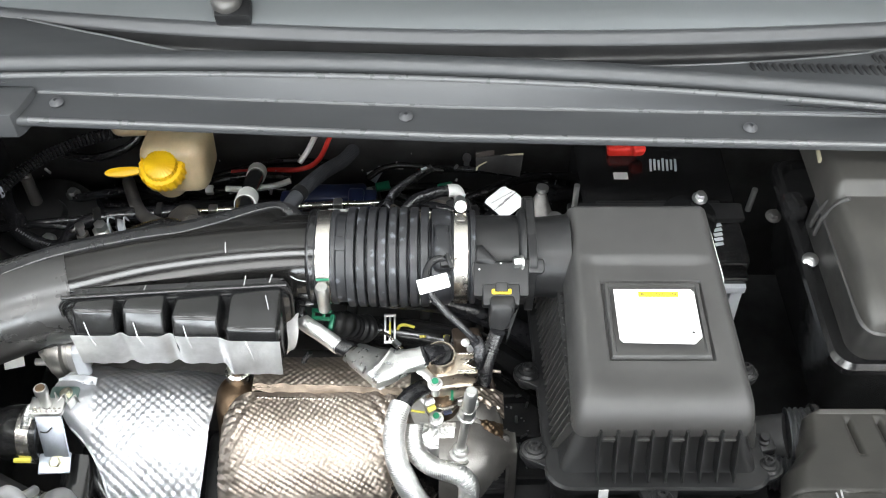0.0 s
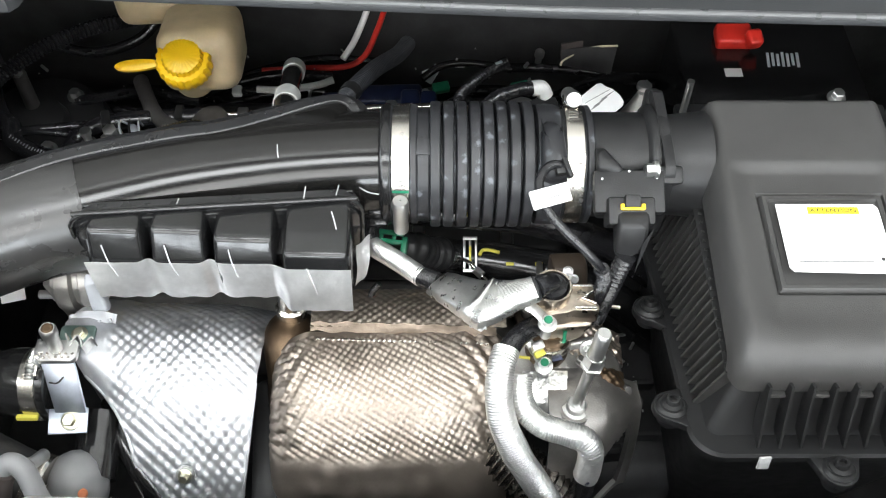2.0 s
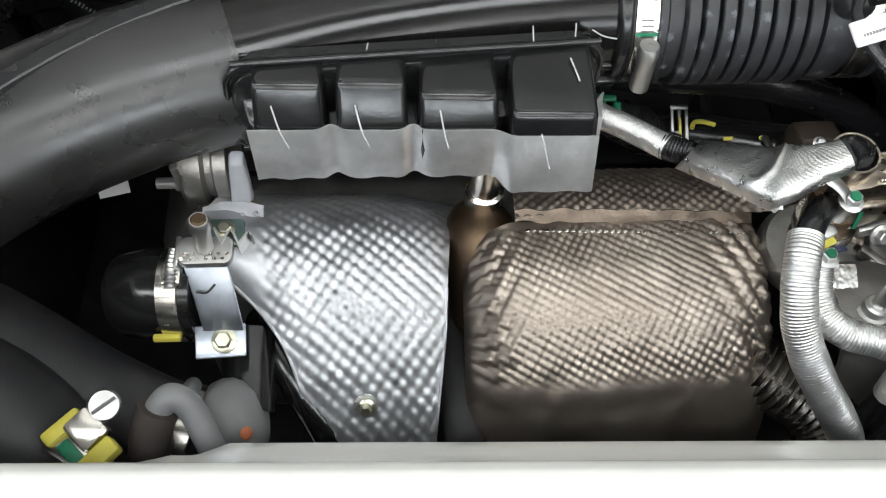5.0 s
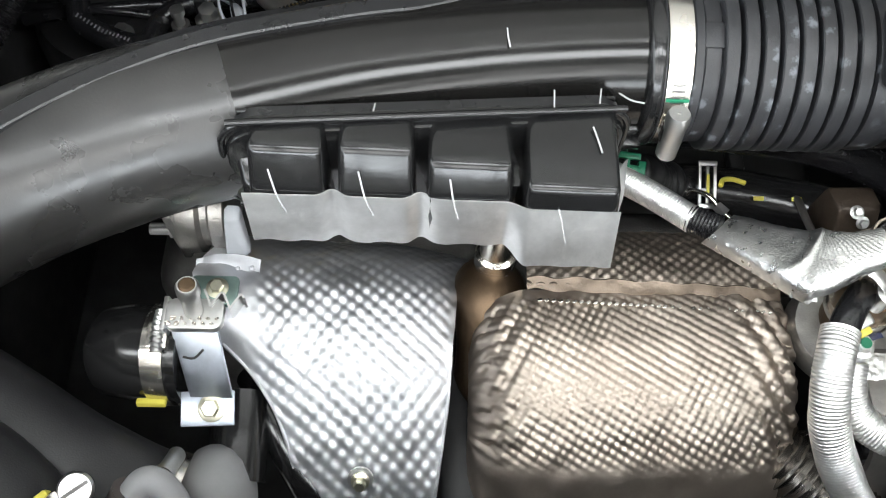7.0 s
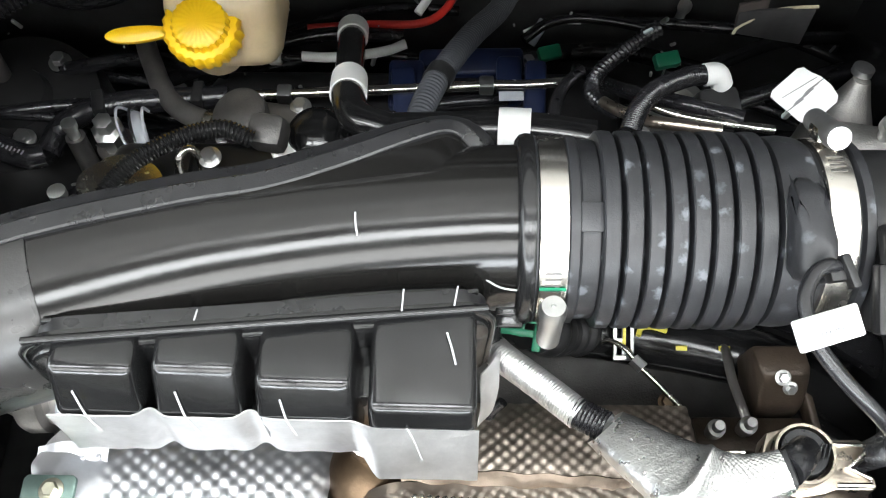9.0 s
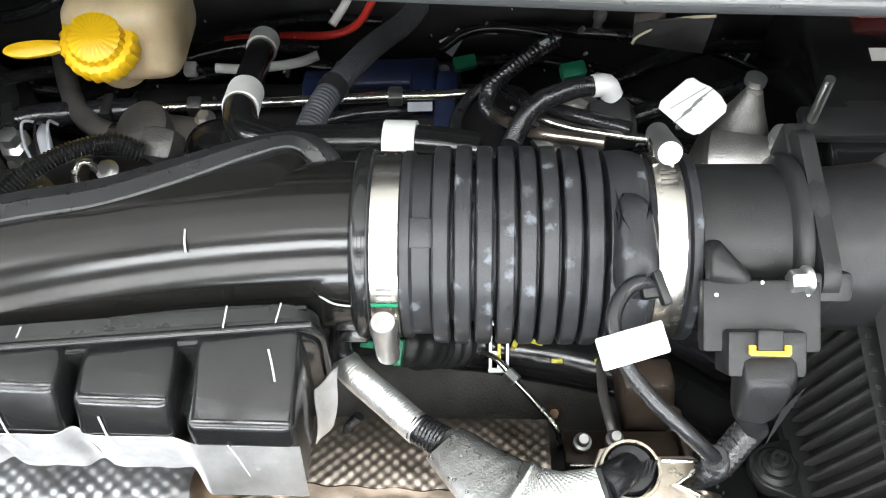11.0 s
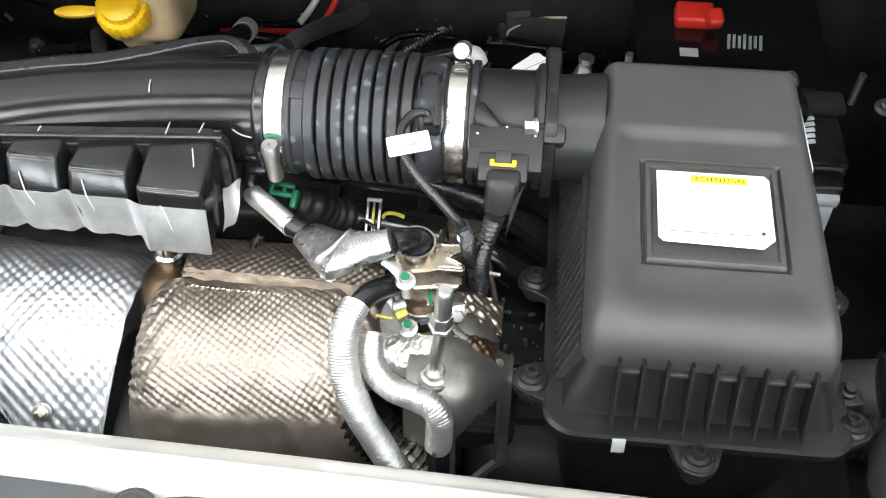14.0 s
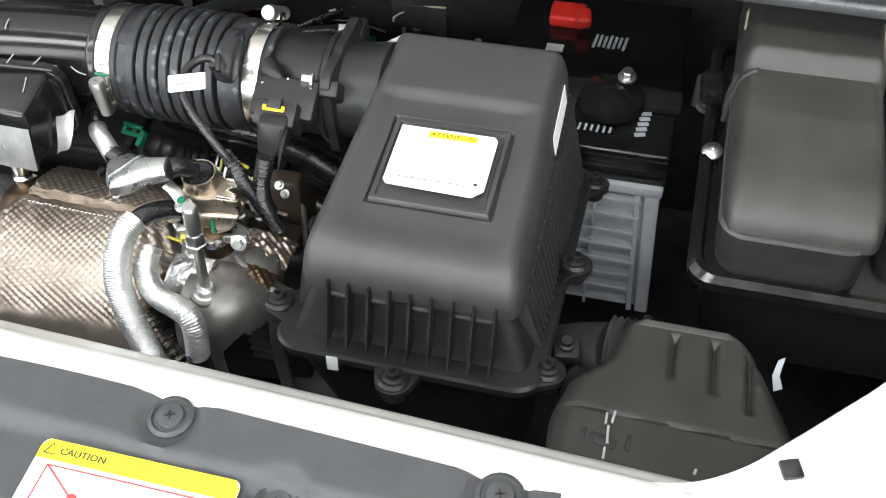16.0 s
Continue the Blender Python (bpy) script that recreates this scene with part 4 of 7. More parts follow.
part("corrugated_sleeve", tube([(0.029, 0.4858, 0.893), (0.0330, 0.4868, 0.881), (0.0335, 0.4885, 0.866), (0.0345, 0.496, 0.84), (0.036, 0.51, 0.79)], 0.0056, 16, 8, rib=(0.0042, 0.002)), M_HOSE, lead)
part("clip", box((0.010, 0.010, 0.008), pose(0.0020, 0.548, 0.929, 20, 0, 10), 0.0015), M_BLACK, lead)
part("clip_jaw", box((0.0040, 0.015, 0.006), pose(0.0055, 0.546, 0.932, 20, 0, 20), 0.001), M_BLACK, lead)
tag = part("white_tag", box((0.0285, 0.0135, 0.0030), axes((-0.0085, 0.5190, 0.9335), (0.1, -0.45, 1), (1, 0.28, 0.1)), 0.001), M_PAPER, lead, "white printed tag")
bars = None
for k in range(9):
    bars = box((0.0012, 0.0016, 0.0005), axes((-0.0165 + 0.0017 * k, 0.5142 + 0.0005 * k, 0.9338 + 0.0002 * k), (0.1, -0.45, 1), (1, 0.28, 0.1)), bm=bars)
part("print_line", bars, M_PIPEGREY, tag)

# ---- resonator box on the duct, with its foil tape ----
reso = thing("resonator_box", (-0.245, 0.52, 0.845), "glossy black four-chamber resonator box with chalk marks", "resonator")
SKEW = 0.12


def rs(x):
    return SKEW * (x + 0.246)


def reso_m(x, y, z):
    return pose(x, y + rs(x), z, 0, 0, math.degrees(math.atan(SKEW)))


part("back_shell", box((0.194, 0.046, 0.058), reso_m(-0.249, 0.5490, 0.864) @ pose(0, 0, 0, 0, 3, 0), 0.010, 4), M_GLOSS, reso)
FL = pose(0, 0, 0, 90, 0, 0)
part("seam_flange", prism(rounded(-0.1045, -0.037, 0.1035, 0.034, 0.017), -0.0022, 0.0022, reso_m(-0.246, 0.5300, 0.8760) @ pose(0, 0, 0, 0, 3.2, 0) @ FL, 0.0012), M_GLOSS, reso, "thin rounded seam flange")
bead = [reso_m(-0.246, 0.5280, 0.8765) @ pose(0, 0, 0, 0, 3.2, 0) @ FL @ Vector((x, y, 0)) for x, y in rounded(-0.1045, -0.037, 0.1035, 0.034, 0.017)]
part("rim_bead", tube(bead + bead[:1], 0.0019, 10, 2), M_GLOSS, reso, "rounded bead along the rim")
part("front_plate", prism(rounded(-0.1030, -0.036, 0.1020, 0.0300, 0.016), 0.0, 0.0060, reso_m(-0.246, 0.5300, 0.8760) @ pose(0, 0, 0, 0, 3.2, 0) @ FL, 0.003), M_GLOSS, reso, "black plate between the chambers")
part("ledge", prism(rounded(-0.1020, -0.036, 0.1010, 0.0305, 0.016), -0.0030, 0.0050, reso_m(-0.246, 0.5375, 0.8760) @ pose(0, 0, 0, 0, 3.2, 0) @ FL, 0.001), M_SEAM, reso, "dull ledge between the seams")
for k, (lx, lw) in enumerate(((-0.066, 0.064), (-0.012, 0.036), (0.034, 0.042), (0.078, 0.036))):
    part("back_seam", box((lw, 0.0022, 0.010), reso_m(-0.246, 0.5400, 0.8720) @ pose(0, 0, 0, 0, 3.2, 0) @ pose(lx, 0, 0.0280), 0.0006, 1), M_GLOSS, reso, "segment of the back seam")
CH = [(-0.3335, -0.2965, 0.505, 0.493, 0.9140), (-0.2895, -0.2525, 0.507, 0.493, 0.9120), (-0.2455, -0.2035, 0.503, 0.4925, 0.9070), (-0.1965, -0.1500, 0.4935, 0.4800, 0.8995)]


def chamber(x0, x1, ridge, foot, top):
    """A hollow lump of the box: a bevelled profile, drawn from x0 to x1."""
    b = bmesh.new()
    back = 0.5305 + rs((x0 + x1) / 2)
    prof = [(back, top - 0.0005), (ridge, top), (foot + 0.0005, 0.889), (foot, 0.846), (0.530, 0.846)]
    if x0 > -0.20:
        # the last chamber leans forward towards its foot
        prof = [(back, top + 0.006), (ridge, top), (ridge - 0.003, 0.885), (foot, 0.849), (0.530, 0.846)]
    lo = [b.verts.new((x0 - 0.0008 * (k > 1), y, z)) for k, (y, z) in enumerate(prof)]
    hi = [b.verts.new((x1 + 0.0008 * (k > 1), y + rs(x1) - rs(x0) if k < 1 else y, z - 0.0015 * (k < 2))) for k, (y, z) in enumerate(prof)]
    b.faces.new(lo[::-1])
    b.faces.new(hi)
    for j in range(5):
        k = (j + 1) % 5
        b.faces.new((lo[j], lo[k], hi[k], hi[j]))
    bmesh.ops.recalc_face_normals(b, faces=b.faces)
    bmesh.ops.bevel(b, geom=list(b.edges), offset=0.0042, segments=3, affect="EDGES", profile=0.5)
    return b


part("end_wall", hull([(-0.3440, 0.5190, 0.8960), (-0.3440, 0.5190, 0.8500), (-0.3375, 0.4965, 0.8800), (-0.3375, 0.4960, 0.8500), (-0.3300, 0.5180, 0.8960), (-0.3300, 0.5180, 0.8500), (-0.3320, 0.4970, 0.8800), (-0.3320, 0.4950, 0.8500)], 0.003), M_GLOSS, reso, "black end wall")
part("filler", box((0.011, 0.026, 0.040), pose(-0.2000, 0.5180, 0.8640, 0, 0, 7), 0.002), M_GLOSS, reso)
for x0, x1, ridge, foot, top in CH:
    part("chamber", chamber(x0, x1, ridge, foot, top), M_GLOSS, reso, "", 60)


def face_y(x):
    """Where the foil lies before the chambers' fronts."""
    y = 0.4918
    for cx in (-0.293, -0.249):
        y += 0.0040 * math.exp(-((x - cx) / 0.0050) ** 2)
    return y


def tape_fn(u, v):
    x = -0.3375 + 0.189 * u
    last = smoothstep(-0.206, -0.193, x)
    top = 0.8905 - 0.004 * u - 0.0020 * last
    low = 0.8475 + 0.0015 * last + 0.0008 * math.sin(x * 300)
    y = face_y(x) * (1 - last) + (0.4788 + 0.0106 * v) * last - 0.0004 + 0.0010 * v
    y += 0.0003 * noise.noise(Vector((x * 90, v * 3, 0))) + 0.00015 * noise.noise(Vector((x * 260, v * 9, 4)))
    return Vector((x, y, low + (top - low) * v))


foil = thing("foil_tape", (-0.24, 0.487, 0.846), "silver foil tape strip stuck along the resonator front", "foil tape")
part("strip", sheet(tape_fn, 220, 20, 0.0007), M_TAPE, foil)
LOOSE = [Vector(p) for p in ((-0.1490, 0.5060, 0.8400), (-0.1410, 0.5150, 0.8420), (-0.1460, 0.5230, 0.8690), (-0.1365, 0.5360, 0.8660))]
part("loose_end", sheet(lambda u, v: LOOSE[0].lerp(LOOSE[1], u).lerp(LOOSE[2].lerp(LOOSE[3], u), v) + Vector((0.0010 * math.sin(5 * v), 0, 0.0012 * math.sin(6 * u + 3 * v))), 12, 12, 0.0006), M_TAPE, foil, "loose folded tape end")
marks = [((-0.3235, 0.4992, 0.9025), (-0.3200, 0.4925, 0.889), (-0.3165, 0.4900, 0.878)), ((-0.2795, 0.4998, 0.9015), (-0.2765, 0.4925, 0.889), (-0.2730, 0.4900, 0.878)), ((-0.2345, 0.4978, 0.8990), (-0.2325, 0.4922, 0.888), (-0.2300, 0.4900, 0.876)), ((-0.1800, 0.4900, 0.8865), (-0.1775, 0.4880, 0.8780), (-0.174, 0.4835, 0.864)), ((-0.163, 0.528, 0.9045), (-0.1608, 0.521, 0.9030), (-0.159, 0.514, 0.9018))]
for m in marks:
    part("chalk_mark", tube(m, 0.0005, 6, 4), M_CHALK, reso, "white chalk stroke")
for a, b in (((-0.274, 0.5245, 0.911), (-0.2725, 0.5345, 0.9110)), ((-0.183, 0.5355, 0.910), (-0.1825, 0.546, 0.9105)), ((-0.160, 0.5385, 0.910), (-0.1585, 0.548, 0.910))):
    part("chalk_mark", tube([a, b], 0.0004, 6, 2), M_CHALK, reso)
part("chalk_mark", tube([(-0.147, 0.562, 0.892), (-0.139, 0.5585, 0.889), (-0.131, 0.5580, 0.887)], 0.0005, 6, 4), M_CHALK, duct)
part("chalk_mark", tube([(-0.206, 0.583, 0.9150), (-0.2055, 0.577, 0.9143), (-0.2045, 0.572, 0.913)], 0.0005, 6, 4), M_CHALK, duct)

# ---- embossed heat shields ----
def dimple(a, b, p, depth):
    v = math.cos(2 * math.pi * a / p) * math.cos(2 * math.pi * b / p)
    return depth * v


def along(table, y):
    for (a, p), (b, q) in zip(table, table[1:]):
        if a >= y >= b:
            return p + (q - p) * (a - y) / (a - b)
    return table[0][1] if y > table[0][0] else table[-1][1]


S1_LEFT = [(0.560, -0.352), (0.531, -0.366), (0.512, -0.378), (0.497, -0.381), (0.482, -0.377), (0.470, -0.370), (0.457, -0.360), (0.449, -0.349), (0.434, -0.336), (0.421, -0.328), (0.409, -0.323), (0.397, -0.319), (0.385, -0.314), (0.330, -0.300)]
S1_RIGHT = [(0.560, -0.205), (0.545, -0.212), (0.528, -0.219), (0.505, -0.2265), (0.469, -0.229), (0.434, -0.231), (0.404, -0.235), (0.378, -0.239), (0.330, -0.246)]


def shield_one(u, v):
    y = 0.556 - 0.222 * v
    x0, x1 = along(S1_LEFT, y), along(S1_RIGHT, y)
    x = x0 + (x1 - x0) * u
    z = 0.7915 - (3.8 if x > -0.292 else 3.4 * smoothstep(0.475, 0.435, y)) * (x + 0.292) ** 2 - (5.2 if y < 0.487 else 12.0) * (y - 0.487) ** 2
    z += 0.008 * smoothstep(-0.330, -0.37, x) * smoothstep(0.45, 0.47, y)
    edge = smoothstep(0, 0.05, u) * smoothstep(1, 0.96, u) * smoothstep(-0.350, -0.334, x)
    z += dimple(x + 0.15 * y, y - 0.15 * x, 0.0094, 0.00080) * edge
    z += 0.002 * noise.noise(Vector((x * 22, y * 22, 3)))
    z += 0.0014 * noise.noise(Vector((x * 60, y * 60, 7)))
    z += 0.0010 * math.sin(y * 330 + 4 * noise.noise(Vector((x * 30, y * 30, 1)))) * (1 - smoothstep(0, 0.05, u) * smoothstep(1, 0.95, u))
    return Vector((x, y, z))


shield_a = thing("heat_shield", (-0.29, 0.45, 0.70), "bright dimpled aluminium heat shield with a small bolt", "heat shield", "exhaust heat shields")
part("sheet", sheet(shield_one, 150, 210, 0.0008), M_SHIELD, shield_a, "", 70)
part("washer", lathe([(0, 0), (0.0075, 0), (0.0075, 0.0015), (0.0045, 0.002), (0, 0.002)], axes((-0.2805, 0.393, 0.7475), (0, -0.7, 0.8)), 20), M_STEEL, shield_a)
hex_bolt((-0.2805, 0.3915, 0.7490), (0, -0.75, 0.7), 0.0036, 0.008, M_BRASS, shield_a)
ink = tube([(-0.3480, 0.492, 0.7805), (-0.3430, 0.489, 0.7835), (-0.3450, 0.485, 0.7830)], 0.0006, 6, 5)
tube([(-0.3455, 0.476, 0.782), (-0.3420, 0.475, 0.7835), (-0.3440, 0.471, 0.7825)], 0.0006, 6, 5, bm=ink)
part("pen_mark", ink, M_BLUE, shield_a, "blue pen strokes")
part("side_tab", sheet(lambda u, v: Vector((-0.381 + 0.038 * u, 0.508 - 0.024 * v + 0.003 * math.sin(3 * u), 0.7945 - 0.0050 * v + 0.0015 * math.sin(math.pi * u) + 0.0008 * noise.noise(Vector((u * 5, v * 4, 9))))), 30, 20, 0.0010), M_SHIELD, shield_a, "flat tab of the shield")
for side_u in (0.003, 0.997):
    part("edge_roll", tube([shield_one(side_u, 0.44 + 0.045 * k) + Vector((0, 0, 0.0006)) for k in range(11)], 0.0011, 8, 3), M_SHIELD, shield_a, "rolled bright edge")
for rx, ry in ((-0.3740, 0.5030), (-0.3740, 0.4960), (-0.3560, 0.5020), (-0.3500, 0.4960), (-0.3480, 0.5030), (-0.3460, 0.4900)):
    part("rivet", lathe([(0, 0), (0.0016, 0), (0.0012, 0.0008), (0, 0.0011)], axes((rx, ry, 0.7945 - 0.208 * (0.508 - ry) + 0.0016), (0, -0.1, 1)), 12), M_SHIELD, shield_a)

BY, BZ, BA, BB = 0.465, 0.690, 0.105, 0.110


def barrel(u, v):
    x = -0.2185 + 0.186 * u
    th = radians(16 - 126 * v)
    if u < 0.2:
        s = 0.60 + 0.40 * math.sqrt(max(0, 1 - ((0.2 - u) / 0.2) ** 2))
    elif u > 0.86:
        s = 0.80 + 0.20 * math.sqrt(max(0, 1 - ((u - 0.86) / 0.14) ** 2))
    else:
        s = 1
    yaw = 0.03 * (x + 0.12)
    lump = 0.0011 * noise.noise(Vector((x * 30, th * 2.5, 1))) + 0.0010 * noise.noise(Vector((x * 75, th * 7, 5)))
    wave = 0.0019 * math.sin((x * 0.8 + th * 0.05) * 560 + 2 * noise.noise(Vector((x * 40, th * 3, 0)))) * smoothstep(0.74, 0.95, u) + 0.001 * math.sin((x - th * 0.06) * 420) * smoothstep(0.3, 0.05, u)
    ends = smoothstep(0.16, 0.02, u) + smoothstep(0.90, 0.99, u)
    wave += ends * (0.0020 * noise.noise(Vector((u * 9, th * 16, 4))) + 0.0016 * math.sin(th * 62 + 3 * noise.noise(Vector((u * 12, th * 5, 2)))))
    zone = smoothstep(-45, -38, math.degrees(th) + 3 * noise.noise(Vector((x * 18, 0, 2)))) * smoothstep(15, 11, math.degrees(th))
    d = dimple(x + th * 0.03, th * 0.10 - x * 0.25, 0.0068, 0.00066) * zone + (lump + wave * zone)
    step = -0.0009 * (1 - smoothstep(-52, -44, math.degrees(th)))
    r = s + (d + step) / 0.107
    return Vector((x, BY + yaw + BA * math.sin(th) * r, BZ + BB * math.cos(th) * r))


shield_b = thing("heat_shield", (-0.125, 0.45, 0.62), "brown heat-tinted dimpled steel shield round the converter", "heat shield", "exhaust heat shields")
part("drum", sheet(barrel, 190, 210, 0.0008), M_BROWN, shield_b, "", 70)
part("top_lip", sheet(lambda u, v: Vector((-0.187 + 0.147 * u, 0.4915 - 0.005 * u + 0.006 * v + 0.0006 * math.sin(u * 40), 0.7975 + 0.0055 * v * (1 - 0.5 * abs(2 * u - 1) ** 6) + 0.0018 * noise.noise(Vector((u * 12, v, 0))))), 60, 5, 0.001), M_LIP, shield_b, "upright folded lip")
crimp = None
for k in range(34):
    crimp = box((0.0030, 0.0020, 0.0018), pose(-0.180 + 0.0040 * k, 0.4835 - 0.00015 * k, 0.7995, 0, 0, 25), 0.0004, 1, bm=crimp)
part("crimped_seam", crimp, M_CLAMP, shield_b, "row of bright crimps")
part("rear_half", sheet(lambda u, v: Vector((-0.187 + 0.155 * u, 0.494 + 0.046 * v, 0.800 - 0.016 * v * v + dimple(-0.187 + 0.155 * u, 0.05 * v, 0.0078, 0.0008) + 0.001 * noise.noise(Vector((u * 9, v * 4, 2))))), 110, 40, 0.0008), M_BROWN, shield_b, "", 70)

oxygen = thing("oxygen_sensor", (-0.205, 0.515, 0.75), "steel oxygen sensor screwed into the browned exhaust", "sensor")
part("body", lathe([(0, 0), (0.0105, 0), (0.0105, 0.012), (0.0125, 0.013), (0.0125, 0.024), (0.0100, 0.026), (0.0095, 0.050), (0.0075, 0.052), (0.006, 0.07), (0, 0.07)], axes((-0.205, 0.514, 0.772), (0.02, 0.1, 1)), 24), M_CLAMP, oxygen)
exhaust = thing("exhaust_pipe", (-0.22, 0.5, 0.60), "heat-browned steel exhaust elbow between the shields", "exhaust")
part("elbow", tube([(-0.205, 0.535, 0.70), (-0.207, 0.512, 0.755), (-0.205, 0.495, 0.765), (-0.20, 0.47, 0.73), (-0.20, 0.45, 0.66)], [0.026, 0.022, 0.024, 0.03, 0.03], 28), M_RUST, exhaust)
part("boss", lathe([(0, 0), (0.018, 0), (0.016, 0.010), (0.0125, 0.020), (0, 0.020)], axes((-0.205, 0.512, 0.755), (0.02, 0.05, 1)), 24), M_RUST, exhaust)
part("housing", box((0.03, 0.12, 0.14), pose(-0.2225, 0.43, 0.66, 0, 0, 5), 0.012, 3), M_BAY, exhaust)

# ---- engine block and its blocks of dark castings ----
engine = thing("engine_block", (-0.2, 0.68, 0.32), "dark cast engine block deep in the bay", "engine")
part("block", box((0.50, 0.24, 0.34), pose(-0.20, 0.68, 0.49), 0.02, 3), M_DARKCAST, engine)
part("cam_cover", box((0.46, 0.15, 0.05), pose(-0.19, 0.70, 0.685), 0.015, 3), M_BLACK, engine, "black plastic cam cover")
for k in range(5):
    part("cover_rib", box((0.012, 0.13, 0.012), pose(-0.36 + 0.085 * k, 0.70, 0.712), 0.004), M_BLACK, engine)
part("manifold", box((0.36, 0.09, 0.09), pose(-0.2, 0.86, 0.60, 12, 0, 0), 0.025, 4), M_BLACK, engine, "black intake manifold")
part("sump_side", box((0.30, 0.16, 0.20), pose(-0.17, 0.50, 0.50), 0.03, 3), M_BAY, engine)

# ---- bracket and charge hoses beside the bright shield ----
bracket = thing("support_bracket", (-0.365, 0.43, 0.75), "zinc-plated folded steel bracket with stud and bolt", "bracket")
part("weld_pad", prism(rounded(-0.3825, 0.446, -0.352, 0.464, 0.005), 0.827, 0.8315, None, 0.0008), M_STEEL, bracket)
part("front_plate", prism([(-0.0125, 0.021), (0.0125, 0.021), (0.0200, -0.023), (-0.0030, -0.023)], -0.0015, 0.0015, axes((-0.3690, 0.4385, 0.8115), (0, -0.72, 0.70), (1, 0, 0)), 0.0006), M_BLUEZINC, bracket, "folded sloping plate")
part("side_plate", box((0.003, 0.020, 0.040), pose(-0.3815, 0.457, 0.808, 0, -8, 0), 0.0008), M_STEEL, bracket)
part("zigzag_strap", sheet(lambda u, v: Vector((-0.3640 + 0.0215 * u, 0.4585 + 0.010 * abs((u * 4.2) % 2 - 1) - 0.003 * u, 0.822 + 0.011 * v)), 24, 3, 0.0012), M_STEEL, bracket, "thin folded strap", 50)
part("bolted_plate", prism(rounded(-0.3775, 0.4700, -0.3505, 0.4885, 0.003), 0.8090, 0.8115, None, 0.0006), M_GREENZINC, bracket, "green-tinted zinc plate")
hex_bolt((-0.3620, 0.4805, 0.8115), (0, 0, 1), 0.0042, 0.004, M_BRASS, bracket)
part("foot", box((0.029, 0.019, 0.003), pose(-0.3625, 0.4170, 0.7915, 20, 0, 3), 0.0008), M_BLUEZINC, bracket)
hex_bolt((-0.3600, 0.4165, 0.7930), (0, -0.35, 1), 0.0050, 0.007, M_BRASS, bracket)
part("stud_end", lathe([(0, 0), (0.0046, 0), (0.0034, 0.0012), (0, 0.0014)], axes((-0.3659, 0.4576, 0.8588), (0.06, 0.06, 1)), 16), M_RUST, bracket, "rusty stud end")
part("stud", lathe([(0, 0), (0.0052, 0), (0.0052, 0.018), (0.0062, 0.0185), (0.0062, 0.0245), (0.005, 0.0265), (0, 0.0265)], axes((-0.3675, 0.4560, 0.8325), (0.06, 0.06, 1)), 20), M_STEEL, bracket)
part("pen_mark", tube([(-0.3740, 0.4370, 0.8150), (-0.3680, 0.4365, 0.8148), (-0.3630, 0.4400, 0.8180)], 0.0007, 6, 4), M_INK, bracket, "black pen stroke")
for k in range(12):
    part("weld_bead", box((0.0034, 0.0022, 0.0014), pose(-0.380 + 0.0023 * k, 0.4485 + 0.003 * (k % 2), 0.8325, 20 * k, 10 * k, 30 * k), 0.001, 1), M_CLAMP, bracket)

turbo_hose = thing("turbo_hose", (-0.42, 0.44, 0.74), "short black rubber turbo hose with steel clamp", "hose")
part("rubber", tube([(-0.420, 0.452, 0.785), (-0.413, 0.451, 0.788), (-0.402, 0.450, 0.790), (-0.375, 0.448, 0.793)], [0.0255, 0.0275, 0.0275, 0.0275], 36), M_GLOSS, turbo_hose)
part("clamp_band", lathe([(0.0265, -0.006), (0.0287, -0.006), (0.0289, 0.006), (0.0265, 0.006)], axes((-0.3880, 0.4490, 0.7915), (1, -0.04, 0.1)), 48), M_CLAMP, turbo_hose, "bright steel band")
part("worm_housing", box((0.0115, 0.0150, 0.0040), axes((-0.3880, 0.4470, 0.8200), (0, -0.10, 1)), 0.0012), M_CLAMP, turbo_hose)
part("worm_screw", tube([(-0.3875, 0.4370, 0.8195), (-0.3875, 0.4490, 0.8225), (-0.3870, 0.4600, 0.8210)], 0.0040, 14, 6, rib=(0.0026, 0.0010)), M_STEEL, turbo_hose, "threaded clamp screw")
part("paint_mark", box((0.016, 0.004, 0.004), axes((-0.3930, 0.4190, 0.7935), (0, -1, 0.3), (1, 0, 0)), 0.001), M_YPAINT, turbo_hose, "yellow paint dab")
compressor = thing("turbo_compressor", (-0.35, 0.37, 0.70), "cast aluminium compressor housing of the turbo", "turbocharger")
part("scroll", lathe([(0, 0), (0.012, 0), (0.018, 0.002), (0.0225, 0.006), (0.0255, 0.012), (0.0260, 0.018), (0.0245, 0.024), (0.020, 0.030), (0.012, 0.034), (0, 0.035)], axes((-0.3740, 0.3800, 0.7480), (1, 0.2, 0.35)), 40), M_PIPEGREY, compressor, "grey cast scroll", 80)
part("nut", box((0.0090, 0.0070, 0.0070), pose(-0.3560, 0.3700, 0.7660, 20, 0, 8), 0.001), M_WHITEPL, compressor, "small white nut")
part("orange_dab", lathe([(0, 0), (0.0040, 0), (0.003, 0.0016), (0, 0.002)], axes((-0.3480, 0.3690, 0.7700), (0.2, -0.5, 1)), 12), surface("orange_paint", (0.55, 0.16, 0.06), 0.5), compressor, "orange paint dab")
part("neck", tube([(-0.352, 0.44, 0.755), (-0.352, 0.415, 0.750), (-0.352, 0.39, 0.745)], [0.018, 0.017, 0.017], 28), M_GLOSS, compressor)
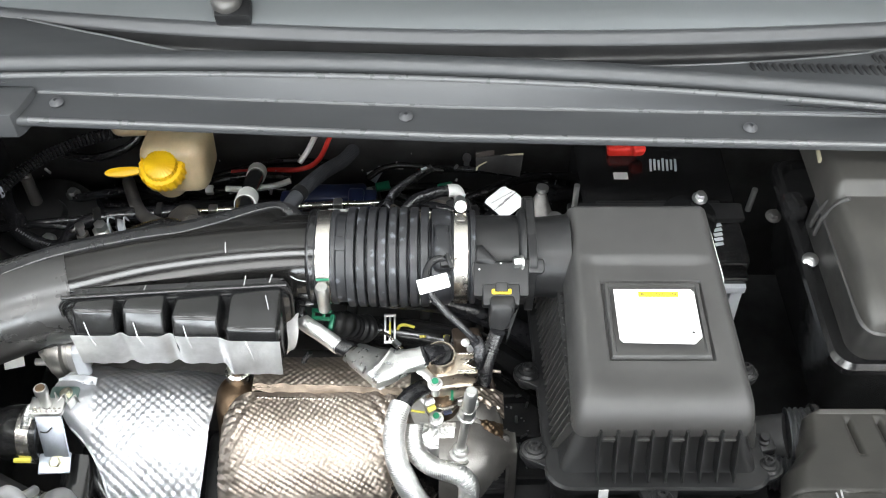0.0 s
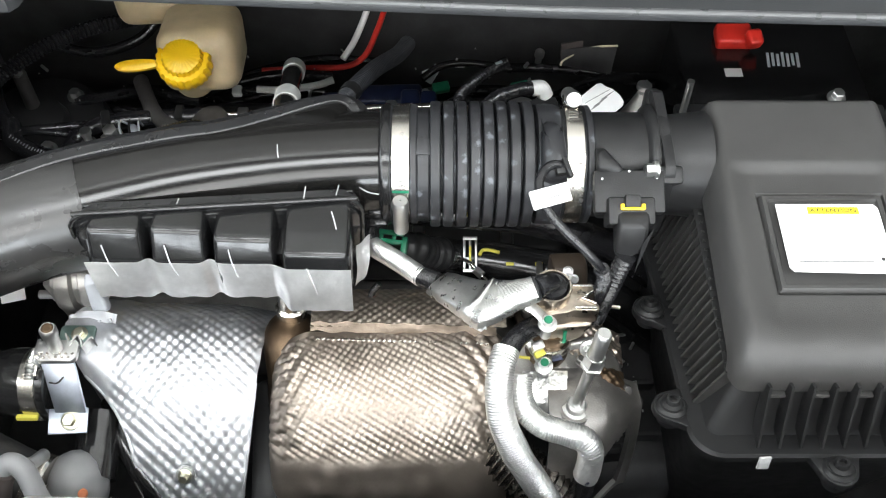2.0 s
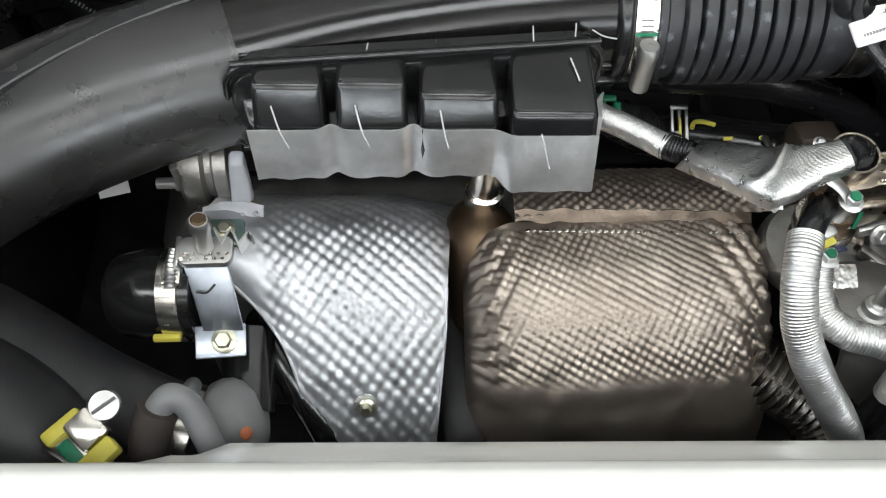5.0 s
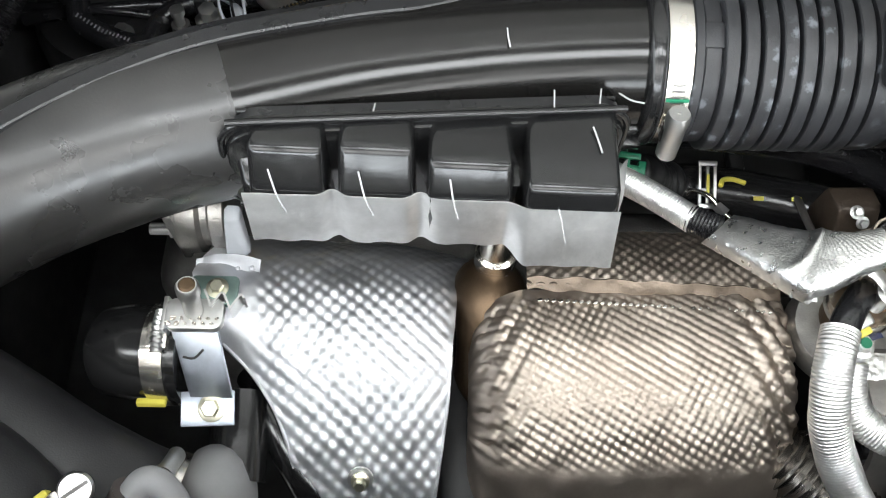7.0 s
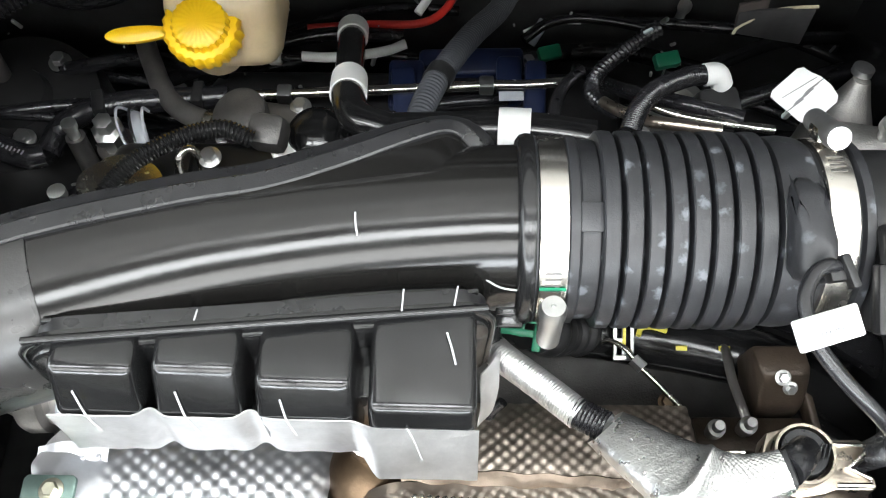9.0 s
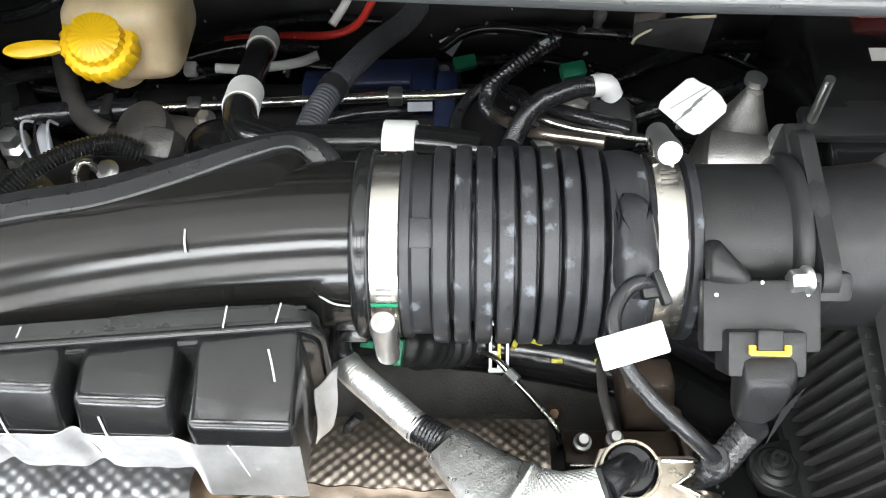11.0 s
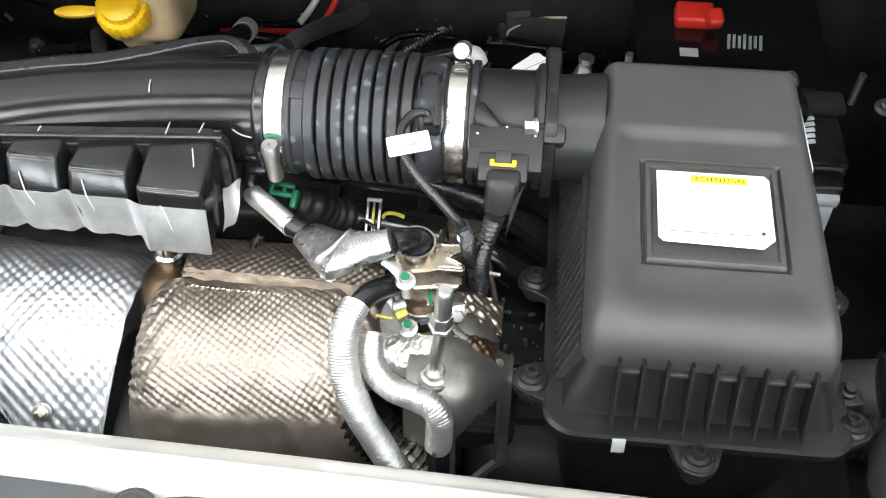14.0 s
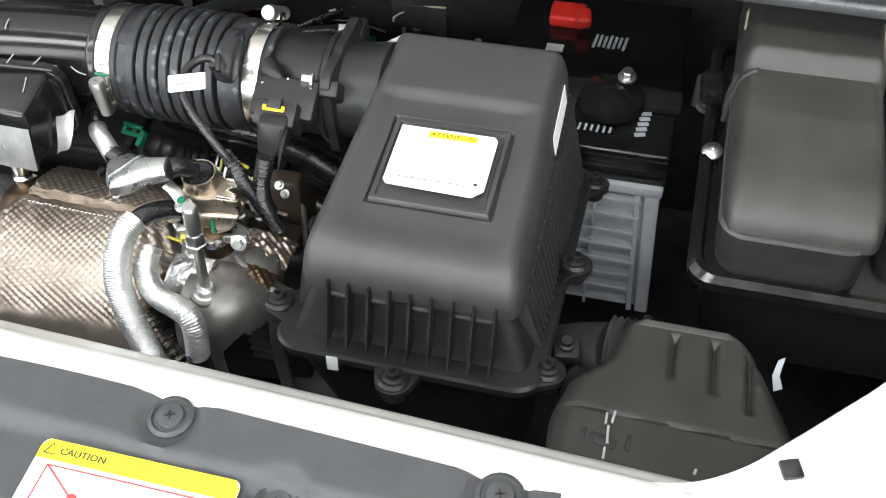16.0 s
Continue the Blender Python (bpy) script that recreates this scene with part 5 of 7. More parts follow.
oil = single("oil_pipe", tube([(-0.350, 0.455, 0.745), (-0.338, 0.436, 0.752), (-0.325, 0.410, 0.745), (-0.308, 0.385, 0.728), (-0.295, 0.365, 0.700), (-0.29, 0.35, 0.65)], 0.0095, 20), M_GLOSS, "thin dark oil pipe behind the bright shield", "pipe")

charge = thing("charge_hose", (-0.44, 0.38, 0.70), "thick grey-black rubber charge air hose", "hose")
part("rubber", tube([(-0.62, 0.47, 0.80), (-0.56, 0.438, 0.800), (-0.49, 0.410, 0.797), (-0.440, 0.388, 0.782), (-0.405, 0.375, 0.770), (-0.386, 0.370, 0.764)], [0.046, 0.044, 0.041, 0.036, 0.032, 0.030], 40), M_GREYHOSE, charge)
part("upper_hose", tube([(-0.60, 0.405, 0.83), (-0.53, 0.385, 0.838), (-0.47, 0.362, 0.825), (-0.44, 0.335, 0.79), (-0.43, 0.32, 0.72)], [0.035, 0.036, 0.036, 0.036, 0.036], 36), M_GREYHOSE, charge)
part("clamp_band", lathe([(0.028, -0.005), (0.0318, -0.005), (0.0320, 0.005), (0.028, 0.005)], axes((-0.386, 0.370, 0.764), (1, -0.25, -0.3)), 48), M_CLAMP, charge)
part("clamp_screw", lathe([(0, -0.012), (0.0048, -0.012), (0.0048, 0.012), (0.006, 0.013), (0.006, 0.017), (0, 0.017)], axes((-0.3770, 0.385, 0.7945), (0, -0.6, 0.7)), 16), M_STEEL, charge)

upipe = thing("bent_pipe", (-0.378, 0.35, 0.74), "grey bent pipe with dark sheath on one leg", "pipe")
part("bend", tube([(-0.352, 0.336, 0.79), (-0.357, 0.346, 0.822), (-0.364, 0.358, 0.837), (-0.373, 0.362, 0.843), (-0.381, 0.356, 0.837), (-0.387, 0.345, 0.822)], 0.0072, 22), M_PIPEGREY, upipe)
part("sheath", tube([(-0.3795, 0.3580, 0.8395), (-0.3840, 0.351, 0.831), (-0.390, 0.338, 0.808), (-0.396, 0.325, 0.777), (-0.401, 0.315, 0.74)], 0.0108, 22), M_SHEATH, upipe, "dark brown-black sheath")

marked = thing("marked_clamp", (-0.41, 0.34, 0.80), "worm clamp with slotted screw and yellow paint", "hose clamp")
part("screw", lathe([(0, 0), (0.0080, 0), (0.0084, 0.003), (0.0072, 0.0055), (0.0012, 0.0056), (0.0010, 0.004), (0, 0.004)], axes((-0.4035, 0.356, 0.8480), (0.2, -0.3, 1)), 24), M_STEEL, marked, "slotted screw head")
part("screw_slot", box((0.013, 0.0016, 0.0006), axes((-0.4024, 0.3542, 0.8537), (0.2, -0.3, 1), (1, 0.8, 0))), M_DARKCAST, marked)
part("housing", box((0.018, 0.016, 0.013), axes((-0.4115, 0.3455, 0.8445), (0.1, -0.3, 1), (1, -1, 0)), 0.003), M_CLAMP, marked)
part("paint_patch", box((0.022, 0.008, 0.010), axes((-0.4235, 0.347, 0.843), (0, -0.2, 1), (1, 0.9, 0)), 0.002), M_YPAINT, marked, "yellow paint")
part("paint_patch", box((0.020, 0.010, 0.010), axes((-0.4045, 0.3325, 0.841), (0, -0.2, 1), (1, 1.0, 0)), 0.002), M_YPAINT, marked, "yellow paint")
part("green_patch", box((0.014, 0.007, 0.006), axes((-0.4175, 0.334, 0.843), (0, -0.2, 1), (1, -1.0, 0)), 0.001), M_GREEN, marked, "green paint")
part("band", tube([(-0.435, 0.345, 0.838), (-0.421, 0.338, 0.842), (-0.402, 0.325, 0.840), (-0.39, 0.316, 0.83)], 0.007, 12, flat=0.4), M_CLAMP, marked)

actuator = thing("turbo_actuator", (-0.355, 0.52, 0.76), "small cast actuator with bolts under the duct", "actuator")
part("flange", box((0.0060, 0.040, 0.062), pose(-0.3975, 0.5450, 0.7900, 8, 0, 4), 0.002), M_CAST, actuator, "upright cast flange")
part("drum", lathe([(0, 0), (0.0270, 0), (0.0285, 0.003), (0.0285, 0.013), (0.0240, 0.015), (0.0240, 0.019), (0.0275, 0.021), (0.0275, 0.029), (0.0250, 0.031), (0, 0.031)], axes((-0.3950, 0.5460, 0.7920), (1, 0.03, 0.02)), 40), M_CAST, actuator, "grooved cast drum")
part("web_plate", hull([(-0.3640, 0.5110, 0.7930), (-0.3500, 0.5120, 0.7930), (-0.3490, 0.5100, 0.8360), (-0.3580, 0.5090, 0.8360), (-0.3640, 0.5200, 0.7930), (-0.3500, 0.5200, 0.7930), (-0.3490, 0.5180, 0.8400), (-0.3580, 0.5180, 0.8400)], 0.0015), M_LATT, actuator, "pale web plate")
part("shaft", lathe([(0, -0.016), (0.0038, -0.016), (0.0038, -0.004), (0.0055, -0.003), (0.0055, 0.003), (0.0042, 0.004), (0.0042, 0.010), (0.0060, 0.011), (0.0060, 0.016), (0, 0.017)], axes((-0.3990, 0.5340, 0.7850), (1, -0.05, 0.1)), 16), M_STEEL, actuator)
hex_bolt((-0.4000, 0.5560, 0.8080), (-1, -0.1, 0), 0.0042, 0.012, M_DARKCAST, actuator, "bolt", 1.2)
single("paper_tag", box((0.021, 0.015, 0.0006), axes((-0.4570, 0.559, 0.748), (0.1, -0.6, 1), (1, 0.25, 0)), 0), M_PAPER, "small white paper tag on a wire", "tag", smooth=0)

# ---- foil conduit, connector boot and vacuum unit ----
conduit = thing("foil_conduit", (-0.115, 0.53, 0.81), "ribbed silver heat-proof cable conduit", "conduit")
part("sleeve", tube([(-0.139, 0.553, 0.828), (-0.133, 0.545, 0.833), (-0.118, 0.531, 0.838), (-0.0985, 0.513, 0.842)], 0.0079, 24, 8, rib=(0.0015, 0.00045)), M_SLEEVE, conduit)
part("end_seal", tube([(-0.1005, 0.5150, 0.8415), (-0.0860, 0.5060, 0.8450)], 0.0080, 20, 3, rib=(0.002, 0.0008)), M_HOSE, conduit, "black ribbed end seal")
part("wire_tail", tube([(-0.139, 0.553, 0.828), (-0.142, 0.560, 0.836), (-0.140, 0.567, 0.85)], 0.006, 12), M_HOSE, conduit)
part("loose_loop", tube([(-0.134, 0.535, 0.80), (-0.141, 0.53, 0.79), (-0.139, 0.52, 0.775), (-0.130, 0.52, 0.775), (-0.126, 0.53, 0.785)], 0.003, 10), M_HOSE, conduit)

boot = thing("foil_boot", (-0.05, 0.48, 0.82), "crumpled silver foil boot over a cable plug", "cover")


# sections of the boot: middle, half its width as a vector, half its height
BOOT = [((-0.0870, 0.5065, 0.8445), (0.0080, 0.0075, 0.0000), 0.0092),
        ((-0.0820, 0.5010, 0.8490), (0.0092, 0.0085, 0.0000), 0.0100),
        ((-0.0700, 0.4875, 0.8590), (0.0105, 0.0105, 0.0000), 0.0106),
        ((-0.0600, 0.4765, 0.8670), (0.0100, 0.0140, 0.0000), 0.0106),
        ((-0.0525, 0.4690, 0.8730), (0.0062, 0.0195, 0.0000), 0.0102),
        ((-0.0440, 0.4685, 0.8775), (0.0015, 0.0158, 0.0000), 0.0096),
        ((-0.0310, 0.4712, 0.8815), (-0.0018, 0.0104, 0.0000), 0.0078),
        ((-0.0175, 0.4745, 0.8845), (-0.0025, 0.0090, 0.0000), 0.0068)]


def boot_fn(u, v):
    f = u * (len(BOOT) - 1)
    k = min(int(f), len(BOOT) - 2)
    g = f - k
    c = Vector(BOOT[k][0]).lerp(Vector(BOOT[k + 1][0]), g)
    side = Vector(BOOT[k][1]).lerp(Vector(BOOT[k + 1][1]), g)
    h = BOOT[k][2] + (BOOT[k + 1][2] - BOOT[k][2]) * g
    up = Vector((-0.12, -0.42, 0.90)).normalized()
    up = (up - side * (up.dot(side) / side.length_squared)).normalized() * h
    t = 2 * math.pi * v
    ct, st = math.cos(t), math.sin(t)
    p = c + side * math.copysign(abs(ct) ** 0.72, ct) + up * math.copysign(abs(st) ** 0.62, st)
    # one folded ridge across the upper side, and soft dents
    ridge = math.exp(-((u - 0.50 - 0.09 * ct) / 0.035) ** 2) * max(0, st)
    dent = 0.7 * (abs(noise.noise(p * 42)) - 0.2) + 0.5 * abs(noise.noise(p * 120 + Vector((5, 2, 1))))
    weave = math.cos(u * 230) * math.cos(t * 26) * smoothstep(0.50, 0.62, u)
    return p + up.normalized() * (0.0022 * ridge) - (side.normalized() * ct + up.normalized() * st) * (0.0011 * dent + 0.00024 * weave)


def boot_mesh():
    return sheet(boot_fn, 220, 128)


part("foil", boot_mesh(), M_BOOT, boot, "", 60)
part("torn_flap", sheet(lambda u, v: Vector((-0.0640 + 0.012 * u, 0.4560 - 0.0050 * u - 0.0020 * v + 0.0012 * math.sin(9 * u), 0.8690 - 0.0040 * v * (0.6 + 0.4 * math.sin(11 * u)) + 0.002 * u)), 14, 6, 0.0005), M_FOIL, boot, "ragged foil edge")
part("end_band", box((0.0040, 0.0165, 0.0125), axes((-0.0165, 0.4748, 0.8848), (-0.25, -0.10, 0.95), (0.95, 0.20, 0.24)), 0.003), M_BLACK, boot, "black collar at the boot's end")
part("plug", tube([(-0.0170, 0.4750, 0.8840), (-0.0120, 0.4795, 0.8820), (-0.0040, 0.4870, 0.8730)], [0.0080, 0.0078, 0.0072], 18), M_HOSE, boot, "black plug body")

pump = thing("vacuum_unit", (-0.003, 0.48, 0.78), "bright steel sensor housing on a clamped brown elbow", "housing")
CUP = (-0.0030, 0.4885, 0.8430)
part("cup", lathe([(0.0, 0.0), (0.0132, 0.0), (0.0140, 0.003), (0.0140, 0.0255), (0.0137, 0.0268), (0.0124, 0.0268), (0.0120, 0.012), (0.0, 0.012)], axes(CUP, (0.02, -0.05, 1)), 36), M_BRONZE, pump)
part("plug_head", lathe([(0, 0), (0.0117, 0), (0.0117, 0.0125), (0.0105, 0.0145), (0, 0.0150)], axes((CUP[0], CUP[1], CUP[2] + 0.0120), (0.02, -0.05, 1)), 24), M_HOSE, boot, "black plug head seated in the cup")
for k in range(6):
    part("plug_rib", box((0.0012, 0.0085 - 0.0008 * abs(k - 3), 0.0022), pose(CUP[0] + 0.0005 + 0.0021 * k, CUP[1] - 0.0022 + 0.0004 * k, CUP[2] + 0.0270, 0, 0, -22), 0.0004, 1), M_GLOSS, boot, "", 0)
part("flange_plate", prism([(-0.0165, 0.4745), (-0.004, 0.4705), (0.0080, 0.4725), (0.0135, 0.4745), (0.0300, 0.4745), (0.0322, 0.4765), (0.0320, 0.4800), (0.0215, 0.4845), (0.0318, 0.4905), (0.0312, 0.4965), (0.0280, 0.4985), (0.0110, 0.4980), (-0.0020, 0.5045), (-0.0140, 0.5010), (-0.0180, 0.4900)], 0.8400, 0.8560, None, 0.0012), M_BRONZE, pump, "cast flange with a notched edge")
part("raised_edge", tube([(0.0140, 0.4955, 0.8568), (0.0290, 0.4952, 0.8570), (0.0300, 0.4915, 0.8570), (0.0200, 0.4845, 0.8570), (0.0300, 0.4795, 0.8570), (0.0298, 0.4765, 0.8570), (0.0140, 0.4765, 0.8570)], 0.0013, 8, 1, False), M_CLAMP, pump, "bright worn edge")
part("under_block", hull([(-0.012, 0.4680, 0.840), (0.030, 0.4720, 0.840), (0.030, 0.4950, 0.840), (-0.012, 0.4980, 0.840), (-0.008, 0.4660, 0.826), (0.020, 0.4680, 0.824), (0.024, 0.4900, 0.826), (-0.008, 0.4920, 0.824), (0.004, 0.4665, 0.8185)], 0.0025), M_BRONZE, pump, "browned block under the flange")
part("green_stripe", box((0.0026, 0.0008, 0.014), pose(0.0085, 0.4672, 0.8300, -8, 0, 4)), M_GREEN, pump, "green paint stripe", 0)
part("elbow", lathe([(0, 0), (0.0165, 0), (0.0170, 0.03), (0.0150, 0.040), (0.0150, 0.052), (0, 0.052)], axes((-0.001, 0.4765, 0.775), (0, 0.08, 1)), 32), M_RUST, pump, "browned steel elbow")
part("clamp_band", lathe([(0.0168, -0.0048), (0.0184, -0.0048), (0.0187, -0.004), (0.0187, 0.004), (0.0184, 0.0048), (0.0168, 0.0048)], axes((-0.001, 0.4790, 0.8105), (0, 0.14, 1)), 40), M_CLAMP, pump, "bright band clamp")
part("band_mark", box((0.0080, 0.0006, 0.0052), axes((0.0045, 0.4612, 0.8090), (0.28, -0.95, 0.1), (0.95, 0.28, 0))), M_BLUE, pump, "blue pen mark", 0)
for bx, by, bz in ((-0.0072, 0.4622, 0.8570), (-0.0064, 0.4525, 0.8120)):
    part("bolt_stem", lathe([(0, -0.018), (0.0042, -0.018), (0.0042, 0.0), (0, 0.0)], axes((bx, by, bz), (0, -0.1, 1)), 14), M_STEEL, pump)
    hex_bolt((bx, by, bz), (0, -0.1, 1), 0.0047, 0.0075, M_STEEL, pump)
    part("paint_mark", lathe([(0, 0), (0.0034, 0), (0.003, 0.0010), (0, 0.0010)], axes((bx, by - 0.0008, bz + 0.0072), (0, -0.1, 1)), 10), M_GREEN, pump, "green paint dab")
part("strap", tube([(-0.0225, 0.4715, 0.8690), (-0.0165, 0.4690, 0.8660), (-0.0105, 0.4650, 0.8610), (-0.0072, 0.4622, 0.8565)], 0.0048, 10, 6, flat=0.32), M_STEEL, pump, "bent steel strap")
part("spring_bracket", box((0.0100, 0.0070, 0.0130), pose(-0.0130, 0.4585, 0.8300, 15, 0, 25), 0.0016), M_STEEL, pump)
part("bracket_ear", tube([(-0.0195, 0.4610, 0.8350), (-0.0165, 0.4580, 0.8325), (-0.0120, 0.4550, 0.8220), (-0.0080, 0.4535, 0.8140)], 0.0032, 10, 6, flat=0.5), M_STEEL, pump)
part("paint_mark", box((0.0085, 0.0050, 0.0045), pose(-0.0105, 0.4545, 0.8270, 15, 0, 30), 0.0012), M_YPAINT, pump, "yellow paint dab")
part("paint_streak", tube([(-0.0300, 0.4575, 0.8190), (-0.0235, 0.4565, 0.8185), (-0.0170, 0.4560, 0.8180)], 0.0012, 8), M_YPAINT, pump, "yellow paint streak")
part("clamp_ear", box((0.0200, 0.0048, 0.0085), pose(0.0235, 0.4705, 0.8150, 0, 0, 12), 0.0015), M_STEEL, pump)
hex_bolt((0.0275, 0.4665, 0.8155), (0.2, -0.8, 0.5), 0.0045, 0.007, M_STEEL, pump)
part("stay_rod", tube([(0.0150, 0.5060, 0.8200), (0.0350, 0.5040, 0.8180), (0.0560, 0.5020, 0.8160)], 0.0015, 8), M_BRONZE, pump, "thin bronze rod")
part("rod_clip", box((0.0040, 0.0060, 0.0120), pose(0.0260, 0.5030, 0.8210, 0, 0, 10), 0.001), M_STEEL, pump)

mount = thing("engine_mount", (0.02, 0.44, 0.60), "cast aluminium engine mount with upright stud", "engine mount")


def mount_shell():
    """The cast shell: a top that rolls over into a high front wall, with one opening in the wall."""
    prof = catmull([(0, 0.4560, 0.7960), (0, 0.4400, 0.8010), (0, 0.4250, 0.8025), (0, 0.4120, 0.8000), (0, 0.4020, 0.7930), (0, 0.3960, 0.7810), (0, 0.3920, 0.7600), (0, 0.3890, 0.7300), (0, 0.3870, 0.6800)], 5)
    def fn(u, v):
        x = -0.004 + 0.074 * u
        f = v * (len(prof) - 1)
        k = min(int(f), len(prof) - 2)
        p = prof[k].lerp(prof[k + 1], f - k)
        fall = smoothstep(0.026, 0.070, x)
        y = p.y + 0.030 * fall * smoothstep(0.445, 0.395, p.y)
        z = p.z - 0.022 * fall ** 1.5 * smoothstep(0.70, 0.79, p.z)
        return Vector((x, y, z + 0.0006 * noise.noise(Vector((x * 90, y * 90, 0)))))
    b = sheet(fn, 90, 90)
    b.normal_update()
    gone = []
    for f in b.faces:
        c = f.calc_center_median()
        if 0.031 < c.x < 0.060 and 0.690 < c.z < 0.779 - 40 * (c.x - 0.048) ** 2 and abs(f.normal.y) > 0.6:
            gone.append(f)
    bmesh.ops.delete(b, geom=gone, context="FACES")
    bmesh.ops.solidify(b, geom=list(b.faces), thickness=0.004)
    return b


part("shell", mount_shell(), M_MOUNT, mount, "dull cast shell with one opening", 50)
part("lobe", hull([(0.022, 0.448, 0.802), (0.050, 0.446, 0.792), (0.060, 0.462, 0.786), (0.052, 0.484, 0.790), (0.030, 0.480, 0.802), (0.022, 0.448, 0.775), (0.050, 0.446, 0.775), (0.060, 0.462, 0.770), (0.052, 0.484, 0.770), (0.030, 0.480, 0.775)], 0.004), M_MOUNT, mount, "smooth cast lobe")
part("cross_rib", hull([(0.020, 0.4640, 0.8035), (0.024, 0.4680, 0.8035), (0.046, 0.4480, 0.7985), (0.042, 0.4440, 0.7985), (0.020, 0.4640, 0.795), (0.024, 0.4680, 0.795), (0.046, 0.4480, 0.790), (0.042, 0.4440, 0.790)], 0.001), M_MOUNT, mount)
part("boss", lathe([(0, -0.012), (0.0135, -0.012), (0.0135, 0.0), (0.0122, 0.0016), (0, 0.0016)], axes((0.0155, 0.4210, 0.8030), (0.07, 0.055, 1)), 28), M_MOUNT, mount)
part("tab", sheet(lambda u, v: Vector((-0.025 + 0.034 * u + 0.003 * v, 0.422 + 0.029 * v, 0.8075 - 0.012 * (1 - v) ** 3 + 0.0020 * max(0, noise.noise(Vector((u * 5, v * 4, 3)))) + 0.0006 * noise.noise(Vector((u * 17, v * 15, 6))))), 50, 40, 0.003), M_STEEL, mount, "bright tab with weld lumps")
part("well_ring", lathe([(0.0185, 0.0), (0.0300, -0.002), (0.0340, -0.008), (0.0340, -0.014), (0.0185, -0.014)], axes((-0.001, 0.4740, 0.7930), (0, -0.05, 1)), 40), M_CAST, mount, "bright dished ring round the elbow")
part("inner_web", box((0.090, 0.010, 0.12), pose(0.030, 0.440, 0.715, 0, 0, 5), 0.004), M_BAY, mount)
for k in range(5):
    part("inner_rib", box((0.034, 0.010, 0.0025), pose(0.048, 0.432, 0.706 + 0.011 * k, 0, 8, 5), 0.0008, 1), M_BAY, mount)
STUD = ((0.0155, 0.4210, 0.804), (0.092, 0.078, 1))
stud = part("stud", lathe([(0, 0), (0.0041, 0), (0.0041, 0.062), (0, 0.062)], axes(*STUD), 18), M_STEEL, mount, "upright zinc-plated stud")
part("nut", lathe([(0, 0.058), (0.0086, 0.058), (0.0086, 0.0603), (0.0076, 0.061), (0.0076, 0.069), (0.0068, 0.071), (0, 0.071)], axes(*STUD), 6), M_STEEL, stud)
part("cap", lathe([(0, 0.070), (0.0058, 0.070), (0.0058, 0.094), (0.0054, 0.0965), (0.0044, 0.0980), (0, 0.0980)], axes(*STUD), 22), M_STEEL, stud)
part("base_nut", lathe([(0, 0), (0.0098, 0), (0.0098, 0.0014), (0.0074, 0.0020), (0.0074, 0.0070), (0.006, 0.0085), (0, 0.0085)], axes(*STUD), 24), M_STEEL, stud)
part("small_shield", sheet(lambda u, v: Vector((0.016 + 0.044 * u, 0.470 + 0.032 * v, 0.800 - 14.0 * (0.044 * u - 0.014) ** 2 - 0.010 * v * v - 0.006 * (1 - v) ** 2 + dimple(0.044 * u + 0.01 * v, 0.032 * v, 0.0085, 0.0011) + 0.004 * noise.noise(Vector((u * 4, v * 4, 8))))), 70, 50, 0.0008), M_BROWN, mount, "small dimpled shield")
part("knuckle_shield", sheet(lambda u, v: Vector((0.034 + 0.024 * u, 0.443 + 0.016 * v, 0.7995 + 0.004 * math.sin(math.pi * u) * math.sin(math.pi * v) - 0.010 * u * u + dimple(0.024 * u, 0.016 * v, 0.0075, 0.0009))), 40, 30, 0.0008), M_RUST, mount, "dark dimpled scrap of shield")
part("knuckle", lathe([(0, -0.008), (0.0050, -0.008), (0.0050, -0.002), (0.0036, 0.001), (0, 0.0016)], axes((0.0600, 0.4440, 0.788), (0.3, -0.6, 0.8)), 16), M_DARKCAST, mount)

foil_hose = thing("foil_hose", (-0.02, 0.40, 0.70), "silver foil-sleeved coolant hose with black end", "hose", "foil-sleeved hoses")
part("rubber", tube([(-0.010, 0.474, 0.838), (-0.022, 0.461, 0.850), (-0.032, 0.448, 0.8570), (-0.0395, 0.434, 0.857)], 0.0078, 18), M_HOSE, foil_hose, "black rubber end")
part("sleeve", tube([(-0.0375, 0.440, 0.858), (-0.0415, 0.428, 0.856), (-0.0435, 0.413, 0.846), (-0.0405, 0.398, 0.830), (-0.030, 0.383, 0.810), (-0.016, 0.370, 0.790), (-0.004, 0.359, 0.772), (0.004, 0.350, 0.745), (0.006, 0.345, 0.71)], [0.0098, 0.0104, 0.0104, 0.0104, 0.0104], 26, 8, rib=(0.0018, 0.0004), wobble=0.07), M_SLEEVE, foil_hose)
foil_hose_b = thing("foil_hose", (0.0, 0.40, 0.70), "silver foil-sleeved hose bent down over a black tail", "hose", "foil-sleeved hoses")
part("sleeve", tube([(-0.0270, 0.432, 0.838), (-0.0275, 0.421, 0.832), (-0.0225, 0.409, 0.824), (-0.010, 0.3995, 0.820), (0.006, 0.3940, 0.820), (0.0175, 0.3895, 0.819), (0.0230, 0.3845, 0.811), (0.0232, 0.380, 0.797), (0.0222, 0.377, 0.784)], 0.0094, 26, 8, rib=(0.0018, 0.0004), wobble=0.06), M_SLEEVE, foil_hose_b)
part("tail", tube([(0.0222, 0.3775, 0.787), (0.022, 0.376, 0.765), (0.021, 0.374, 0.72), (0.02, 0.37, 0.66)], 0.0085, 18), M_HOSE, foil_hose_b, "black rubber tail")
part("pen_mark", box((0.002, 0.001, 0.012), pose(0.0212, 0.3678, 0.791, 15, 0, 0)), M_BLUE, foil_hose_b, "blue pen stroke")
